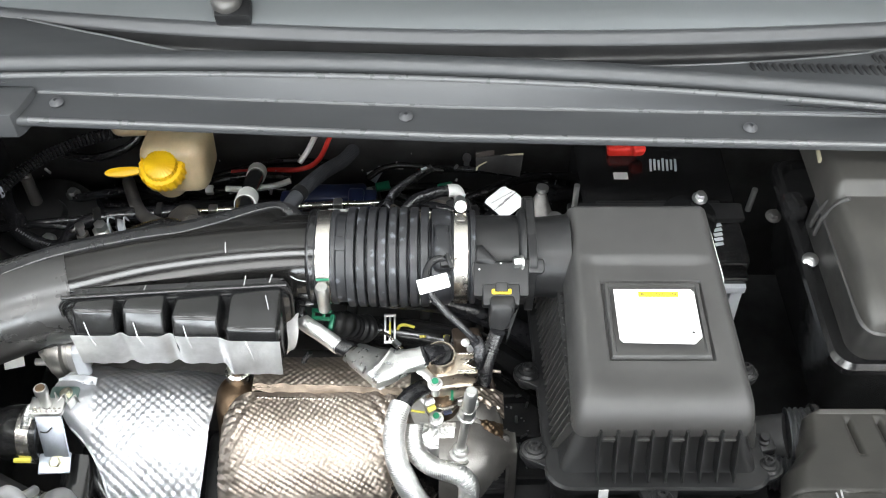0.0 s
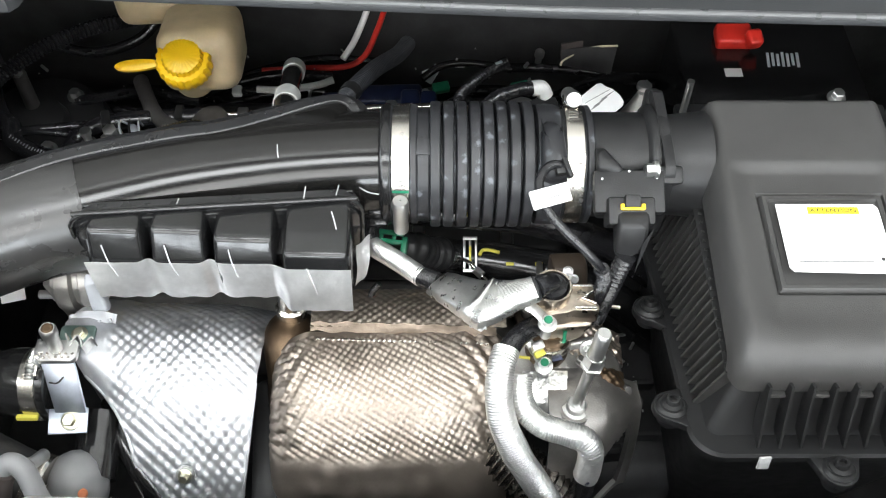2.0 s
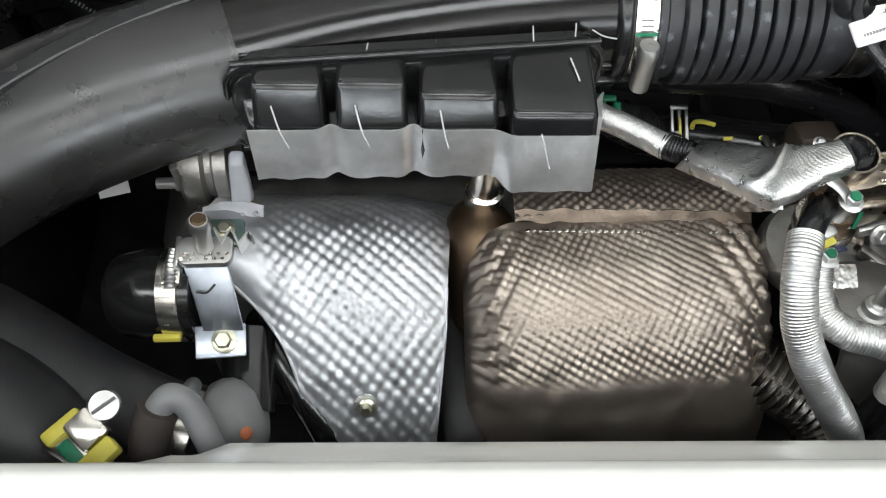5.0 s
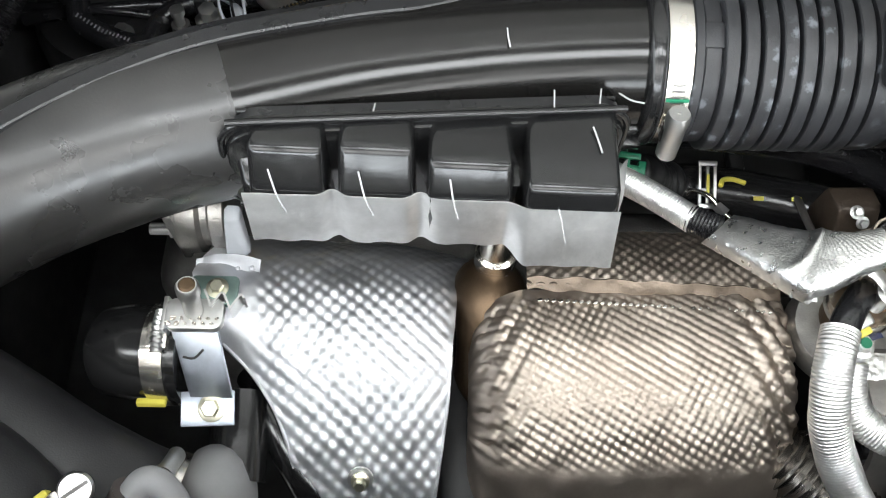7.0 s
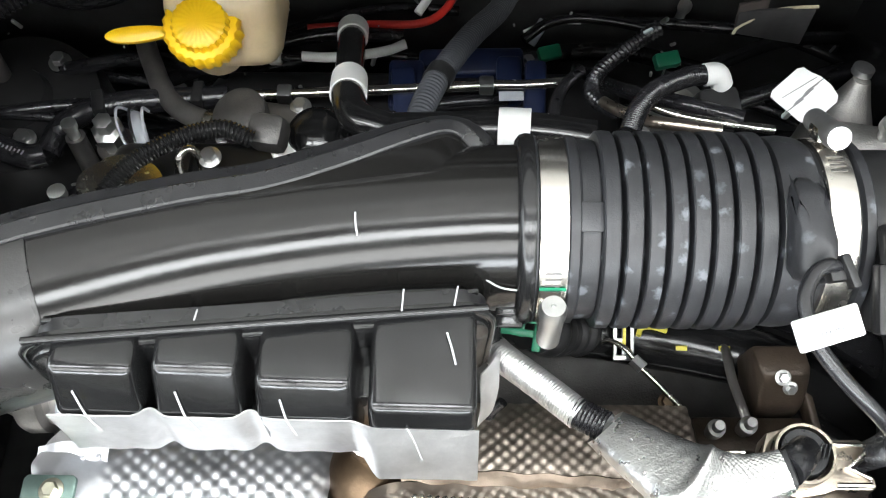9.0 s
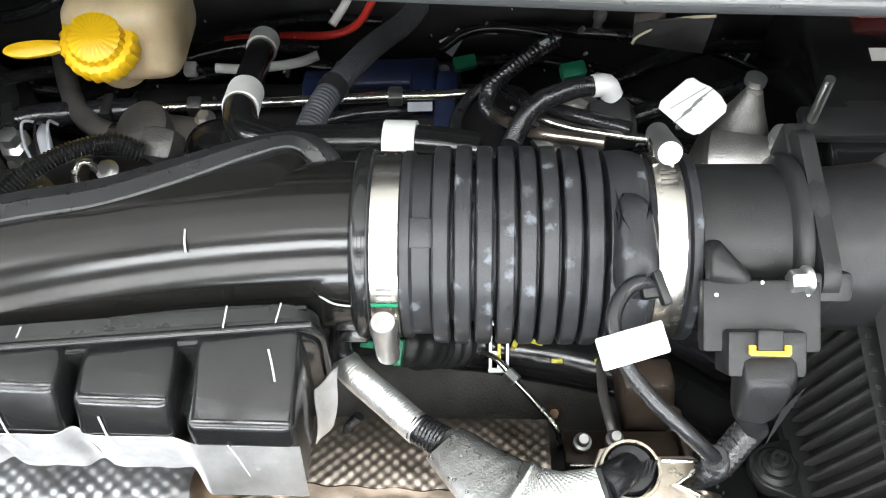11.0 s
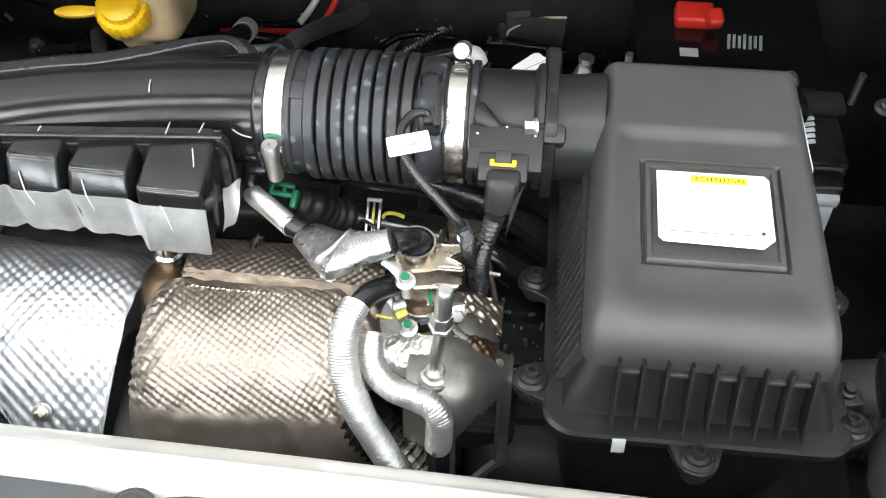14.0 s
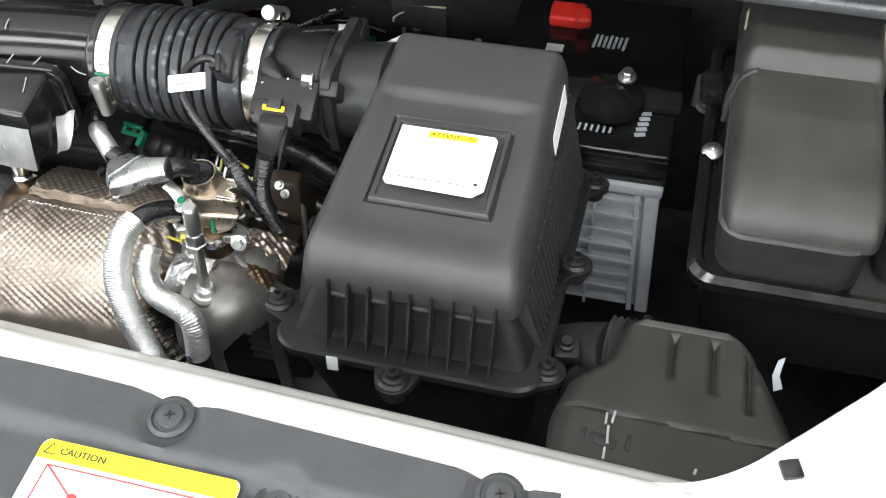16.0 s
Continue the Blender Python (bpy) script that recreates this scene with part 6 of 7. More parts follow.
single("flexible_pipe", tube([(-0.055, 0.42, 0.76), (-0.03, 0.40, 0.755), (-0.005, 0.385, 0.745), (0.01, 0.375, 0.72), (0.015, 0.37, 0.66)], 0.021, 28, 8, rib=(0.0050, 0.0028)), M_RINGED, "ribbed dark steel flexible exhaust pipe", "pipe")

# ---- hoses under the bellows ----
coolant = thing("coolant_hose", (-0.05, 0.60, 0.70), "black coolant hose with spring clip and yellow marks", "hose")
part("rubber", tube([(-0.085, 0.603, 0.742), (-0.065, 0.606, 0.735), (-0.03, 0.604, 0.730), (0.0, 0.598, 0.730), (0.035, 0.588, 0.732), (0.075, 0.575, 0.71), (0.13, 0.56, 0.66)], [0.016, 0.0195, 0.0190, 0.0185, 0.0185, 0.0185], 28), M_GLOSS, coolant)
part("joint", tube([(-0.120, 0.585, 0.785), (-0.106, 0.588, 0.775), (-0.094, 0.596, 0.757), (-0.082, 0.603, 0.745)], [0.012, 0.0155, 0.014, 0.017], 24, rib=(0.009, 0.0018)), M_BLACK, coolant)
SPRING = axes((-0.0575, 0.5965, 0.7545), (0.05, -0.55, 1), (1, 0, 0))
spring = None
for k in (-1, 0, 1):
    spring = box((0.0022, 0.030, 0.0022), SPRING @ pose(0.0052 * k, 0, 0), 0.0006, bm=spring)
for k in (-1, 1):
    box((0.0130, 0.0034, 0.0024), SPRING @ pose(0, 0.0145 * k, 0.0002), 0.0006, bm=spring)
box((0.0075, 0.0030, 0.0020), SPRING @ pose(-0.0026, -0.004, 0.0002), 0.0006, bm=spring)
part("spring_clip", spring, M_STEEL, coolant, "open zinc spring clip")
part("paint_mark", box((0.0020, 0.016, 0.0010), SPRING @ pose(0, -0.001, 0.0014), 0.0003), M_YPAINT, coolant, "yellow paint stroke")
part("paint_mark", tube([(-0.0490, 0.5950, 0.7555), (-0.0465, 0.6000, 0.7555), (-0.0400, 0.6010, 0.7550), (-0.0310, 0.5995, 0.7530)], 0.0017, 8), M_YPAINT, coolant, "yellow paint stroke")
for mx in (-0.022, 0.004):
    part("paint_mark", box((0.0070, 0.003, 0.001), axes((mx, 0.590, 0.7490), (0, -0.45, 1), (1, 0, 0)), 0.0004), M_YPAINT, coolant)
green = thing("green_clip", (-0.12, 0.575, 0.79), "green plastic quick-lock clip on the hose", "clip")
gc = box((0.021, 0.0042, 0.004), pose(-0.125, 0.5815, 0.8070, 25, 0, -8), 0.0008)
box((0.021, 0.0042, 0.004), pose(-0.124, 0.5745, 0.8035, 25, 0, -8), 0.0008, bm=gc)
box((0.0034, 0.0110, 0.003), pose(-0.1335, 0.5785, 0.8055, 25, 0, -8), 0.0008, bm=gc)
box((0.0034, 0.0110, 0.003), pose(-0.1230, 0.5770, 0.8050, 25, 0, -8), 0.0008, bm=gc)
box((0.0050, 0.0150, 0.0080), pose(-0.1145, 0.5720, 0.8010, 25, 0, -8), 0.001, bm=gc)
part("clip", gc, M_GREEN, green)
lower = thing("bypass_pipe", (-0.02, 0.62, 0.78), "black pipe under the bellows with yellow paint", "pipe")
part("pipe", tube([(-0.11, 0.618, 0.79), (-0.06, 0.612, 0.793), (0.0, 0.606, 0.79), (0.06, 0.60, 0.765), (0.13, 0.59, 0.71)], 0.013, 22), M_HOSE, lower)
part("paint_mark", box((0.012, 0.005, 0.0012), axes((-0.064, 0.6045, 0.8040), (0, -0.5, 1), (1, -0.2, 0)), 0.0004), M_YPAINT, lower)
thin = thing("thin_steel_pipe", (-0.04, 0.57, 0.72), "thin bright steel pipe with union nut", "pipe")
part("pipe", tube([(-0.076, 0.590, 0.735), (-0.068, 0.594, 0.750), (-0.058, 0.587, 0.755), (-0.049, 0.577, 0.752), (-0.036, 0.563, 0.75), (-0.024, 0.548, 0.748), (-0.021, 0.54, 0.735)], 0.0018, 10), M_CLAMP, thin)
part("union_nut", lathe([(0, -0.004), (0.004, -0.004), (0.004, 0.004), (0, 0.004)], axes((-0.050, 0.578, 0.7525), (0.7, -0.7, -0.1)), 6), M_STEEL, thin)
gasket = thing("manifold_flange", (0.0, 0.54, 0.72), "dark brown cast flange with studs and nuts", "flange")
part("plate", hull([(-0.020, 0.5240, 0.7540), (0.046, 0.5240, 0.7540), (0.046, 0.5480, 0.7460), (-0.020, 0.5480, 0.7460), (-0.018, 0.5240, 0.7300), (0.044, 0.5240, 0.7300), (0.044, 0.5480, 0.7300), (-0.018, 0.5480, 0.7300)], 0.002), M_BROWNCAST, gasket, "browned flange plate")
part("worn_edge", tube([(-0.0175, 0.5236, 0.7545), (-0.006, 0.5236, 0.7548), (0.0060, 0.5236, 0.7545)], 0.0011, 8), M_CLAMP, gasket, "bright worn edge")
for sx, sy in ((-0.0107, 0.5350), (0.0076, 0.5370)):
    part("stud", lathe([(0, -0.014), (0.0042, -0.014), (0.0042, -0.004), (0.0052, -0.003), (0.0052, 0.004), (0.0034, 0.005), (0.0034, 0.010), (0.0028, 0.011), (0, 0.011)], axes((sx, sy, 0.7600), (0, -0.1, 1)), 14), M_STEEL, gasket)
part("casting", hull([(0.0080, 0.5760, 0.7860), (0.0380, 0.5770, 0.7860), (0.0400, 0.5590, 0.7880), (0.0120, 0.5570, 0.7880), (0.0160, 0.5480, 0.7560), (0.0420, 0.5500, 0.7600), (0.0120, 0.5900, 0.7300), (0.0460, 0.5900, 0.7300), (0.0180, 0.5500, 0.7260), (0.0460, 0.5520, 0.7260)], 0.0025), M_BROWNCAST, gasket, "angular browned casting")
part("gusset", hull([(0.0400, 0.5560, 0.7700), (0.0460, 0.5540, 0.7660), (0.0560, 0.5240, 0.7480), (0.0500, 0.5240, 0.7480), (0.0420, 0.5560, 0.7500), (0.0520, 0.5260, 0.7340)], 0.001), M_BROWNCAST, gasket, "thin sloping gusset")
hex_bolt((0.0231, 0.5565, 0.7865), (0, -0.5, 1), 0.0030, 0.004, M_STEEL, gasket)
hex_bolt((0.0285, 0.5530, 0.7800), (0, -0.8, 0.7), 0.0028, 0.004, M_STEEL, gasket)
part("stay", tube([(0.0060, 0.6050, 0.7400), (0.0040, 0.5850, 0.7520), (0.0030, 0.5650, 0.7600), (0.0050, 0.5480, 0.7640), (0.0076, 0.5380, 0.7620)], 0.0030, 10, 6, flat=0.5), M_MOUNT, gasket, "flat grey stay")
hex_bolt((-0.0198, 0.5788, 0.6860), (0, -0.3, 1), 0.0040, 0.005, M_RUST, gasket)

# ---- battery ----
battery = thing("battery", (0.26, 0.80, 0.52), "black car battery with red terminal cover", "battery")
part("case", box((0.184, 0.232, 0.185), pose(0.2640, 0.812, 0.645), 0.004, 2), M_GLOSS, battery)
part("top_cover", box((0.186, 0.234, 0.020), pose(0.2640, 0.812, 0.739), 0.004, 3), M_GLOSS, battery)
part("front_step", box((0.120, 0.020, 0.018), pose(0.296, 0.694, 0.724), 0.002, 2), M_GLOSS, battery)
part("vent_groove", box((0.15, 0.006, 0.003), pose(0.262, 0.786, 0.7505), 0.001), M_BLACK, battery)
rt = box((0.038, 0.026, 0.016), pose(0.228, 0.880, 0.757, 10, 0, 0), 0.004, 3)
box((0.016, 0.018, 0.016), pose(0.246, 0.868, 0.764, 20, 0, 10), 0.004, 3, bm=rt)
part("terminal_cover", rt, M_RED, battery, "red terminal cover")
for k in range(6):
    part("brand_bar", box((0.0105, 0.0050, 0.0004), axes((0.3245 + 0.0007 * k, 0.7215 + 0.0074 * k, 0.7494), (0, 0, 1), (1, 0.25, 0))), M_LATT, battery, "", 0)
for k in range(7):
    part("print_bar", box((0.0030, 0.022 - 0.002 * (k % 3), 0.0003), pose(0.262 + 0.0052 * k, 0.852 + 0.001 * (k % 2), 0.7494, 0, 0, -6)), M_LATT, battery, "", 0)
for k in range(6):
    part("print_bar", box((0.0022, 0.010 - 0.001 * (k % 3), 0.0003), pose(0.266 + 0.0060 * k, 0.722, 0.7494, 0, 0, -6)), M_LATT, battery, "", 0)
part("white_label", box((0.018, 0.012, 0.0003), pose(0.222, 0.833, 0.7494)), M_PAPER, battery, "", 0)
hold = thing("battery_clamp", (0.26, 0.768, 0.75), "black battery hold-down bar with bright bolt", "clamp")
part("bar", box((0.21, 0.026, 0.010), pose(0.254, 0.764, 0.7565, 0, 0, 0), 0.003), M_BLACK, hold)
part("hump", lathe([(0, 0), (0.034, 0), (0.031, 0.007), (0.018, 0.013), (0.010, 0.018), (0, 0.019)], axes((0.292, 0.756, 0.757), (0, 0, 1)), 28), M_GLOSS, hold)
hex_bolt((0.3035, 0.768, 0.7775), (0, -0.1, 1), 0.0060, 0.010, M_STEEL, hold)
part("long_stud", lathe([(0, 0), (0.0035, 0), (0.0035, 0.045), (0, 0.045)], axes((0.156, 0.764, 0.757), (0, 0.05, 1)), 14), M_STEEL, hold)
part("side_stud", lathe([(0, 0), (0.0035, 0), (0.0035, 0.035), (0, 0.035)], axes((0.372, 0.782, 0.742), (0.02, 0.05, 1)), 14), M_STEEL, hold)
lattice = thing("battery_tray_wall", (0.31, 0.688, 0.50), "pale grey ribbed plastic wall before the battery", "tray")
part("frame_side", box((0.014, 0.010, 0.20), pose(0.3505, 0.684, 0.620, 0, -3, 0), 0.002), M_LATT, lattice)
part("frame_side", box((0.006, 0.008, 0.20), pose(0.3370, 0.683, 0.620, 0, -3, 0), 0.001), M_LATT, lattice)
part("back_plate", box((0.110, 0.004, 0.20), pose(0.298, 0.690, 0.620), 0.001), M_LATT, lattice)
part("top_bar", box((0.112, 0.012, 0.012), pose(0.299, 0.684, 0.7155), 0.002), M_LATT, lattice)
for k in range(8):
    part("rib", box((0.092, 0.011, 0.0045), pose(0.291, 0.6835, 0.698 - 0.0235 * k, -12, 0, 0), 0.001), M_LATT, lattice)
part("upright", box((0.0035, 0.009, 0.19), pose(0.292, 0.684, 0.615), 0.001), M_LATT, lattice)

# ---- fuse box ----
fuse = thing("fuse_box", (0.50, 0.62, 0.70), "large black plastic fuse box with stepped lid", "fuse box")


def shell(x0, x1, y0, y1, zlow, ztop, rs_, rf, dx=0.0):
    def fn(u, v):
        x, y = x0 + (x1 - x0) * u, y0 + (y1 - y0) * v
        qx = max(0, 1 - min(x - x0, x1 - x) / rs_)
        qy = max(0, 1 - (y - y0) / rf, 1 - (y1 - y) / 0.012)
        q = (qx ** 3 + qy ** 3) ** (1 / 3)
        if q > 1:
            k = 1 - 1 / q
            x += rs_ * qx * k * (1 if u < 0.5 else -1)
            y += (rf if v < 0.5 else -0.012) * qy * k
            q = 1
        return Vector((x + dx * v, y, zlow + (ztop(x, y) - zlow) * math.sqrt(max(0, 1 - q ** 2.4))))
    return sheet(fn, 60, 80)


part("lid", shell(0.393, 0.506, 0.511, 0.775, 0.868, lambda x, y: 0.900 + 0.014 * smoothstep(0.655, 0.668, y) - 0.10 * max(0, 0.61 - y), 0.014, 0.045), M_HOOD, fuse, "satin black raised lid")
part("lower_lid", shell(0.510, 0.66, 0.530, 0.72, 0.815, lambda x, y: 0.842, 0.02, 0.03), M_BLACK, fuse)
part("tray", ring_loft([(0.402, 0.525, 0.66, 0.76, 0.02, 0.70), (0.388, 0.508, 0.68, 0.775, 0.02, 0.808), (0.378, 0.499, 0.69, 0.785, 0.02, 0.814), (0.377, 0.498, 0.691, 0.786, 0.02, 0.824), (0.381, 0.503, 0.688, 0.782, 0.02, 0.828), (0.386, 0.508, 0.683, 0.778, 0.02, 0.8265), (0.389, 0.511, 0.68, 0.775, 0.02, 0.820)]), M_GLOSS, fuse, "black tray with raised rim")
part("seal_rim", ring_loft([(0.397, 0.513, 0.503, 0.708, 0.022, 0.818), (0.395, 0.511, 0.501, 0.706, 0.022, 0.834), (0.3935, 0.509, 0.499, 0.703, 0.02, 0.866), (0.392, 0.5075, 0.500, 0.704, 0.02, 0.868), (0.3935, 0.509, 0.499, 0.703, 0.02, 0.8705), (0.42, 0.54, 0.47, 0.68, 0.02, 0.871)]), M_LID, fuse)
part("screw", lathe([(0, 0), (0.0085, 0), (0.0085, 0.002), (0.006, 0.004), (0.0012, 0.0042), (0.001, 0.003), (0, 0.003)], axes((0.3865, 0.634, 0.826), (-0.1, -0.2, 1)), 20), M_STEEL, fuse, "bright flanged screw")
for hy in (0.6525, 0.6640):
    part("handle_bar", tube([(0.3915, hy + 0.004, 0.842), (0.3925, hy + 0.003, 0.868), (0.3990, hy, 0.893), (0.4075, hy - 0.002, 0.9035)], 0.0026, 10), M_LID, fuse, "raised rib on the lid's side")
part("hinge_lug", box((0.022, 0.03, 0.02), pose(0.381, 0.700, 0.838, 0, 0, 5), 0.005), M_GLOSS, fuse)
hex_bolt((0.380, 0.732, 0.786), (0, -0.2, 1), 0.006, 0.008, M_DARKCAST, fuse)

# ---- cold air scoop in the corner ----
scoop = thing("air_scoop", (0.38, 0.38, 0.70), "black plastic cold air scoop with pressed grooves", "air scoop")
SC_L = [(0.458, 0.352), (0.452, 0.339), (0.440, 0.3365), (0.415, 0.330), (0.392, 0.309), (0.364, 0.302), (0.335, 0.304), (0.27, 0.305)]
SC_R = [(0.458, 0.412), (0.452, 0.427), (0.440, 0.4345), (0.418, 0.4420), (0.395, 0.452), (0.365, 0.462), (0.335, 0.474), (0.27, 0.50)]


def scoop_fn(u, v):
    y = 0.458 - 0.175 * v
    x0, x1 = along(SC_L, y), along(SC_R, y)
    x = x0 + (x1 - x0) * u
    q = max(0, 1 - min(u, 1 - u) / 0.10)
    z = 0.8175 + 0.24 * (0.455 - y) - 0.028 * (1 - math.sqrt(max(0, 1 - q * q)))
    z += 0.004 * smoothstep(0.035, 0.0, v) - 0.010 * smoothstep(0.015, 0.0, v)
    for cx, y0, y1 in ((0.376, 0.405, 0.447), (0.404, 0.398, 0.447), (0.428, 0.385, 0.44)):
        d = abs(x - cx - (0.447 - y) * (cx - 0.40) * 0.4)
        z -= 0.0065 * math.exp(-(d / 0.0042) ** 4) * smoothstep(y0 - 0.004, y0 + 0.004, y) * smoothstep(y1 + 0.004, y1 - 0.004, y)
    z -= 0.003 * smoothstep(0.367, 0.3655, y + 0.03 * (x - 0.33)) * smoothstep(0.30, 0.31, x)
    return Vector((x, y, z))


part("hood", sheet(scoop_fn, 130, 150, 0.003), M_HOOD, scoop, "", 50)
part("duct_body", ring_loft([(0.33, 0.29, 0.45, 0.45, 0.02, 0.70), (0.325, 0.285, 0.455, 0.452, 0.02, 0.775), (0.335, 0.30, 0.44, 0.445, 0.02, 0.79)]), M_BLACK, scoop)
for lx, ly, lz in ((0.324, 0.343, 0.8442), (0.353, 0.343, 0.8442)):
    part("latch_slot", box((0.0032, 0.014, 0.0016), pose(lx, ly, lz, -13, 0, -3), 0.0005), M_INK, scoop, "dark slot beside the latch")
LATCH = pose(0.338, 0.34, 0.845 - 0.0012, -13, 0, -8)
part("latch", box((0.0200, 0.0120, 0.0030), LATCH, 0.0008), M_INK, scoop, "small snap latch")
part("latch_tongue", box((0.0150, 0.0075, 0.0040), LATCH @ pose(0, -0.0008, 0.0008), 0.0012), M_HOOD, scoop)
part("drop_mark", box((0.0060, 0.0022, 0.0004), pose(0.378, 0.38, 0.836 + 0.0012, -13, 0, -30), 0.0001), M_INK, scoop, "dark drop mark")
for a, b in [((0.337, 0.363, 0.8422), (0.337, 0.354, 0.8442)), ((0.342, 0.366, 0.8412), (0.341, 0.356, 0.8432)), ((0.339, 0.353, 0.8442), (0.34, 0.338, 0.8482)), ((0.339, 0.335, 0.8482), (0.339, 0.326, 0.8502)), ((0.448, 0.364, 0.8412), (0.446, 0.354, 0.8442)), ((0.396, 0.332, 0.8492), (0.395, 0.328, 0.8502))]:
    part("chalk_mark", tube([a, b], 0.0009, 6, 2), M_CHALK, scoop, "white paint stroke")
snout = thing("corrugated_snout", (0.33, 0.44, 0.74), "short corrugated black hose between box and scoop", "hose")
part("bellows", tube([(0.356, 0.4480, 0.786), (0.344, 0.4490, 0.785), (0.331, 0.4500, 0.783)], 0.029, 32, 8, rib=(0.0050, 0.003), flat=0.85), M_COWL, snout)
part("mouth_rim", lathe([(0.026, -0.003), (0.0315, -0.003), (0.0325, 0.0), (0.0315, 0.003), (0.026, 0.003)], axes((0.355, 0.4480, 0.786), (1, -0.1, 0.08)), 36), M_BEND, snout)
part("pipe", tube([(0.334, 0.4500, 0.780), (0.31, 0.455, 0.765), (0.285, 0.46, 0.745)], 0.024, 28), M_BAY, snout)
single("corrugated_drain", tube([(0.350, 0.398, 0.790), (0.330, 0.404, 0.788), (0.305, 0.412, 0.785)], 0.017, 24, 8, rib=(0.005, 0.0022)), M_RUBBER, "thin corrugated black hose beside the scoop", "hose")
stay = thing("box_stay", (0.305, 0.425, 0.70), "black stay plate with screw beside the filter box", "bracket")
part("plate", box((0.020, 0.020, 0.012), pose(0.300, 0.434, 0.797, 0, 0, 10), 0.003), M_BLACK, stay)
part("leg", box((0.008, 0.012, 0.10), pose(0.300, 0.434, 0.745, 0, 0, 10), 0.002), M_BLACK, stay)
part("screw", lathe([(0, 0), (0.006, 0), (0.006, 0.003), (0.004, 0.004), (0.004, 0.008), (0, 0.008)], axes((0.300, 0.4345, 0.803), (0, 0, 1)), 16), M_BLACK, stay)
torn = single("torn_white_tag", prism([(0, 0), (0.010, 0.004), (0.006, 0.018), (0.012, 0.040), (0.004, 0.036), (-0.002, 0.018)], 0, 0.0008, axes((0.449, 0.430, 0.80), (-0.2, -0.6, 1), (1, 0, 0.2)) @ Matrix.Scale(0.62, 4)), M_LATT, "torn white paper tag on the dark wing wall", "tag", smooth=0)

# ---- back of the bay: reservoir, rail, cables ----
tank = thing("fluid_reservoir", (-0.34, 0.86, 0.62), "milky fluid reservoir with yellow tabbed cap", "reservoir")
part("tank_body", box((0.082, 0.086, 0.070), pose(-0.3330, 0.862, 0.757, -14, 0, 3), 0.018, 4), M_TANK, tank)
part("shoulder", box((0.12, 0.06, 0.05), pose(-0.372, 0.930, 0.772, 0, 0, 4), 0.016, 4), M_TANK, tank)
CAP = Vector((-0.343, 0.822, 0.775))
CW = (0.02, -0.42, 0.9)
part("neck", lathe([(0, -0.05), (0.022, -0.05), (0.022, 0.0), (0, 0.0)], axes(CAP, CW), 28), M_TANK, tank)
cap = part("cap", lathe([(0, -0.010), (0.0285, -0.010), (0.0290, -0.006), (0.0285, 0.004), (0.0262, 0.0065), (0.0215, 0.0070), (0.0205, 0.0085), (0.0195, 0.0125), (0.0160, 0.0145), (0, 0.0150)], axes(CAP, CW), 96, lobes=24, depth=0.06), M_YELLOW, tank, "bright yellow ribbed cap")
part("tab", prism([(0.025 * math.cos(a / 12 * math.pi), (0.0060 - 0.0012 * math.cos(a / 12 * math.pi)) * math.sin(a / 12 * math.pi)) for a in range(24)], -0.0025, 0.0025, axes(CAP + Vector((-0.044, -0.006, -0.001)), (0.05, -0.5, 0.9), (1, 0.12, 0)), 0.0015), M_YELLOW, cap, "yellow finger tab")
part("tank_label", box((0.024, 0.012, 0.0008), axes((-0.350, 0.860, 0.770), (0, -0.4, 1))), M_INK, tank, "", 0)

rail = thing("fuel_rail", (-0.2, 0.86, 0.62), "thin bright steel rail pipe across the engine", "pipe")
part("pipe", tube([(-0.346, 0.836, 0.679), (-0.301, 0.839, 0.679), (-0.221, 0.844, 0.679), (-0.138, 0.848, 0.681), (-0.103, 0.849, 0.681), (-0.073, 0.852, 0.681)], 0.0044, 14), M_CLAMP, rail)
for rx, ry, rz in ((-0.301, 0.839, 0.679), (-0.138, 0.848, 0.681)):
    part("clip", box((0.012, 0.013, 0.0115), pose(rx, ry, rz), 0.002), M_STEEL, rail)
vac = thing("vacuum_hose", (-0.44, 0.85, 0.62), "black vacuum hose with clip sagging beside reservoir", "hose")
part("rubber", tube([(-0.346, 0.836, 0.679), (-0.369, 0.833, 0.68), (-0.399, 0.829, 0.682), (-0.424, 0.825, 0.684), (-0.444, 0.818, 0.686), (-0.46, 0.813, 0.684), (-0.474, 0.803, 0.68), (-0.48, 0.791, 0.677), (-0.483, 0.781, 0.675)], 0.0098, 18), M_HOSE, vac)
part("clip", box((0.010, 0.022, 0.022), pose(-0.444, 0.818, 0.686, 0, 0, 15), 0.002), M_BLACK, vac, "black retaining clip")
part("clip", box((0.009, 0.0215, 0.021), pose(-0.369, 0.833, 0.68, 0, 0, 0), 0.002), M_BLACK, vac, "black retaining clip")
breather = thing("breather_hose", (-0.24, 0.80, 0.70), "black breather hose with white collars", "hose")
part("rubber", tube([(-0.2475, 0.905, 0.690), (-0.2465, 0.880, 0.703), (-0.2420, 0.830, 0.732), (-0.2380, 0.790, 0.755), (-0.2365, 0.768, 0.766), (-0.228, 0.745, 0.772), (-0.205, 0.735, 0.772)], [0.0105, 0.0108, 0.011, 0.011, 0.0115, 0.012, 0.0115], 24), M_GLOSS, breather)
part("collar", tube([(-0.2385, 0.795, 0.752), (-0.2365, 0.770, 0.765)], 0.0132, 24, 3), M_WHITEPL, breather, "white plastic collar")
part("collar", tube([(-0.2470, 0.893, 0.697), (-0.2460, 0.876, 0.705)], 0.0125, 24, 3), M_WHITEPL, breather, "white plastic collar")
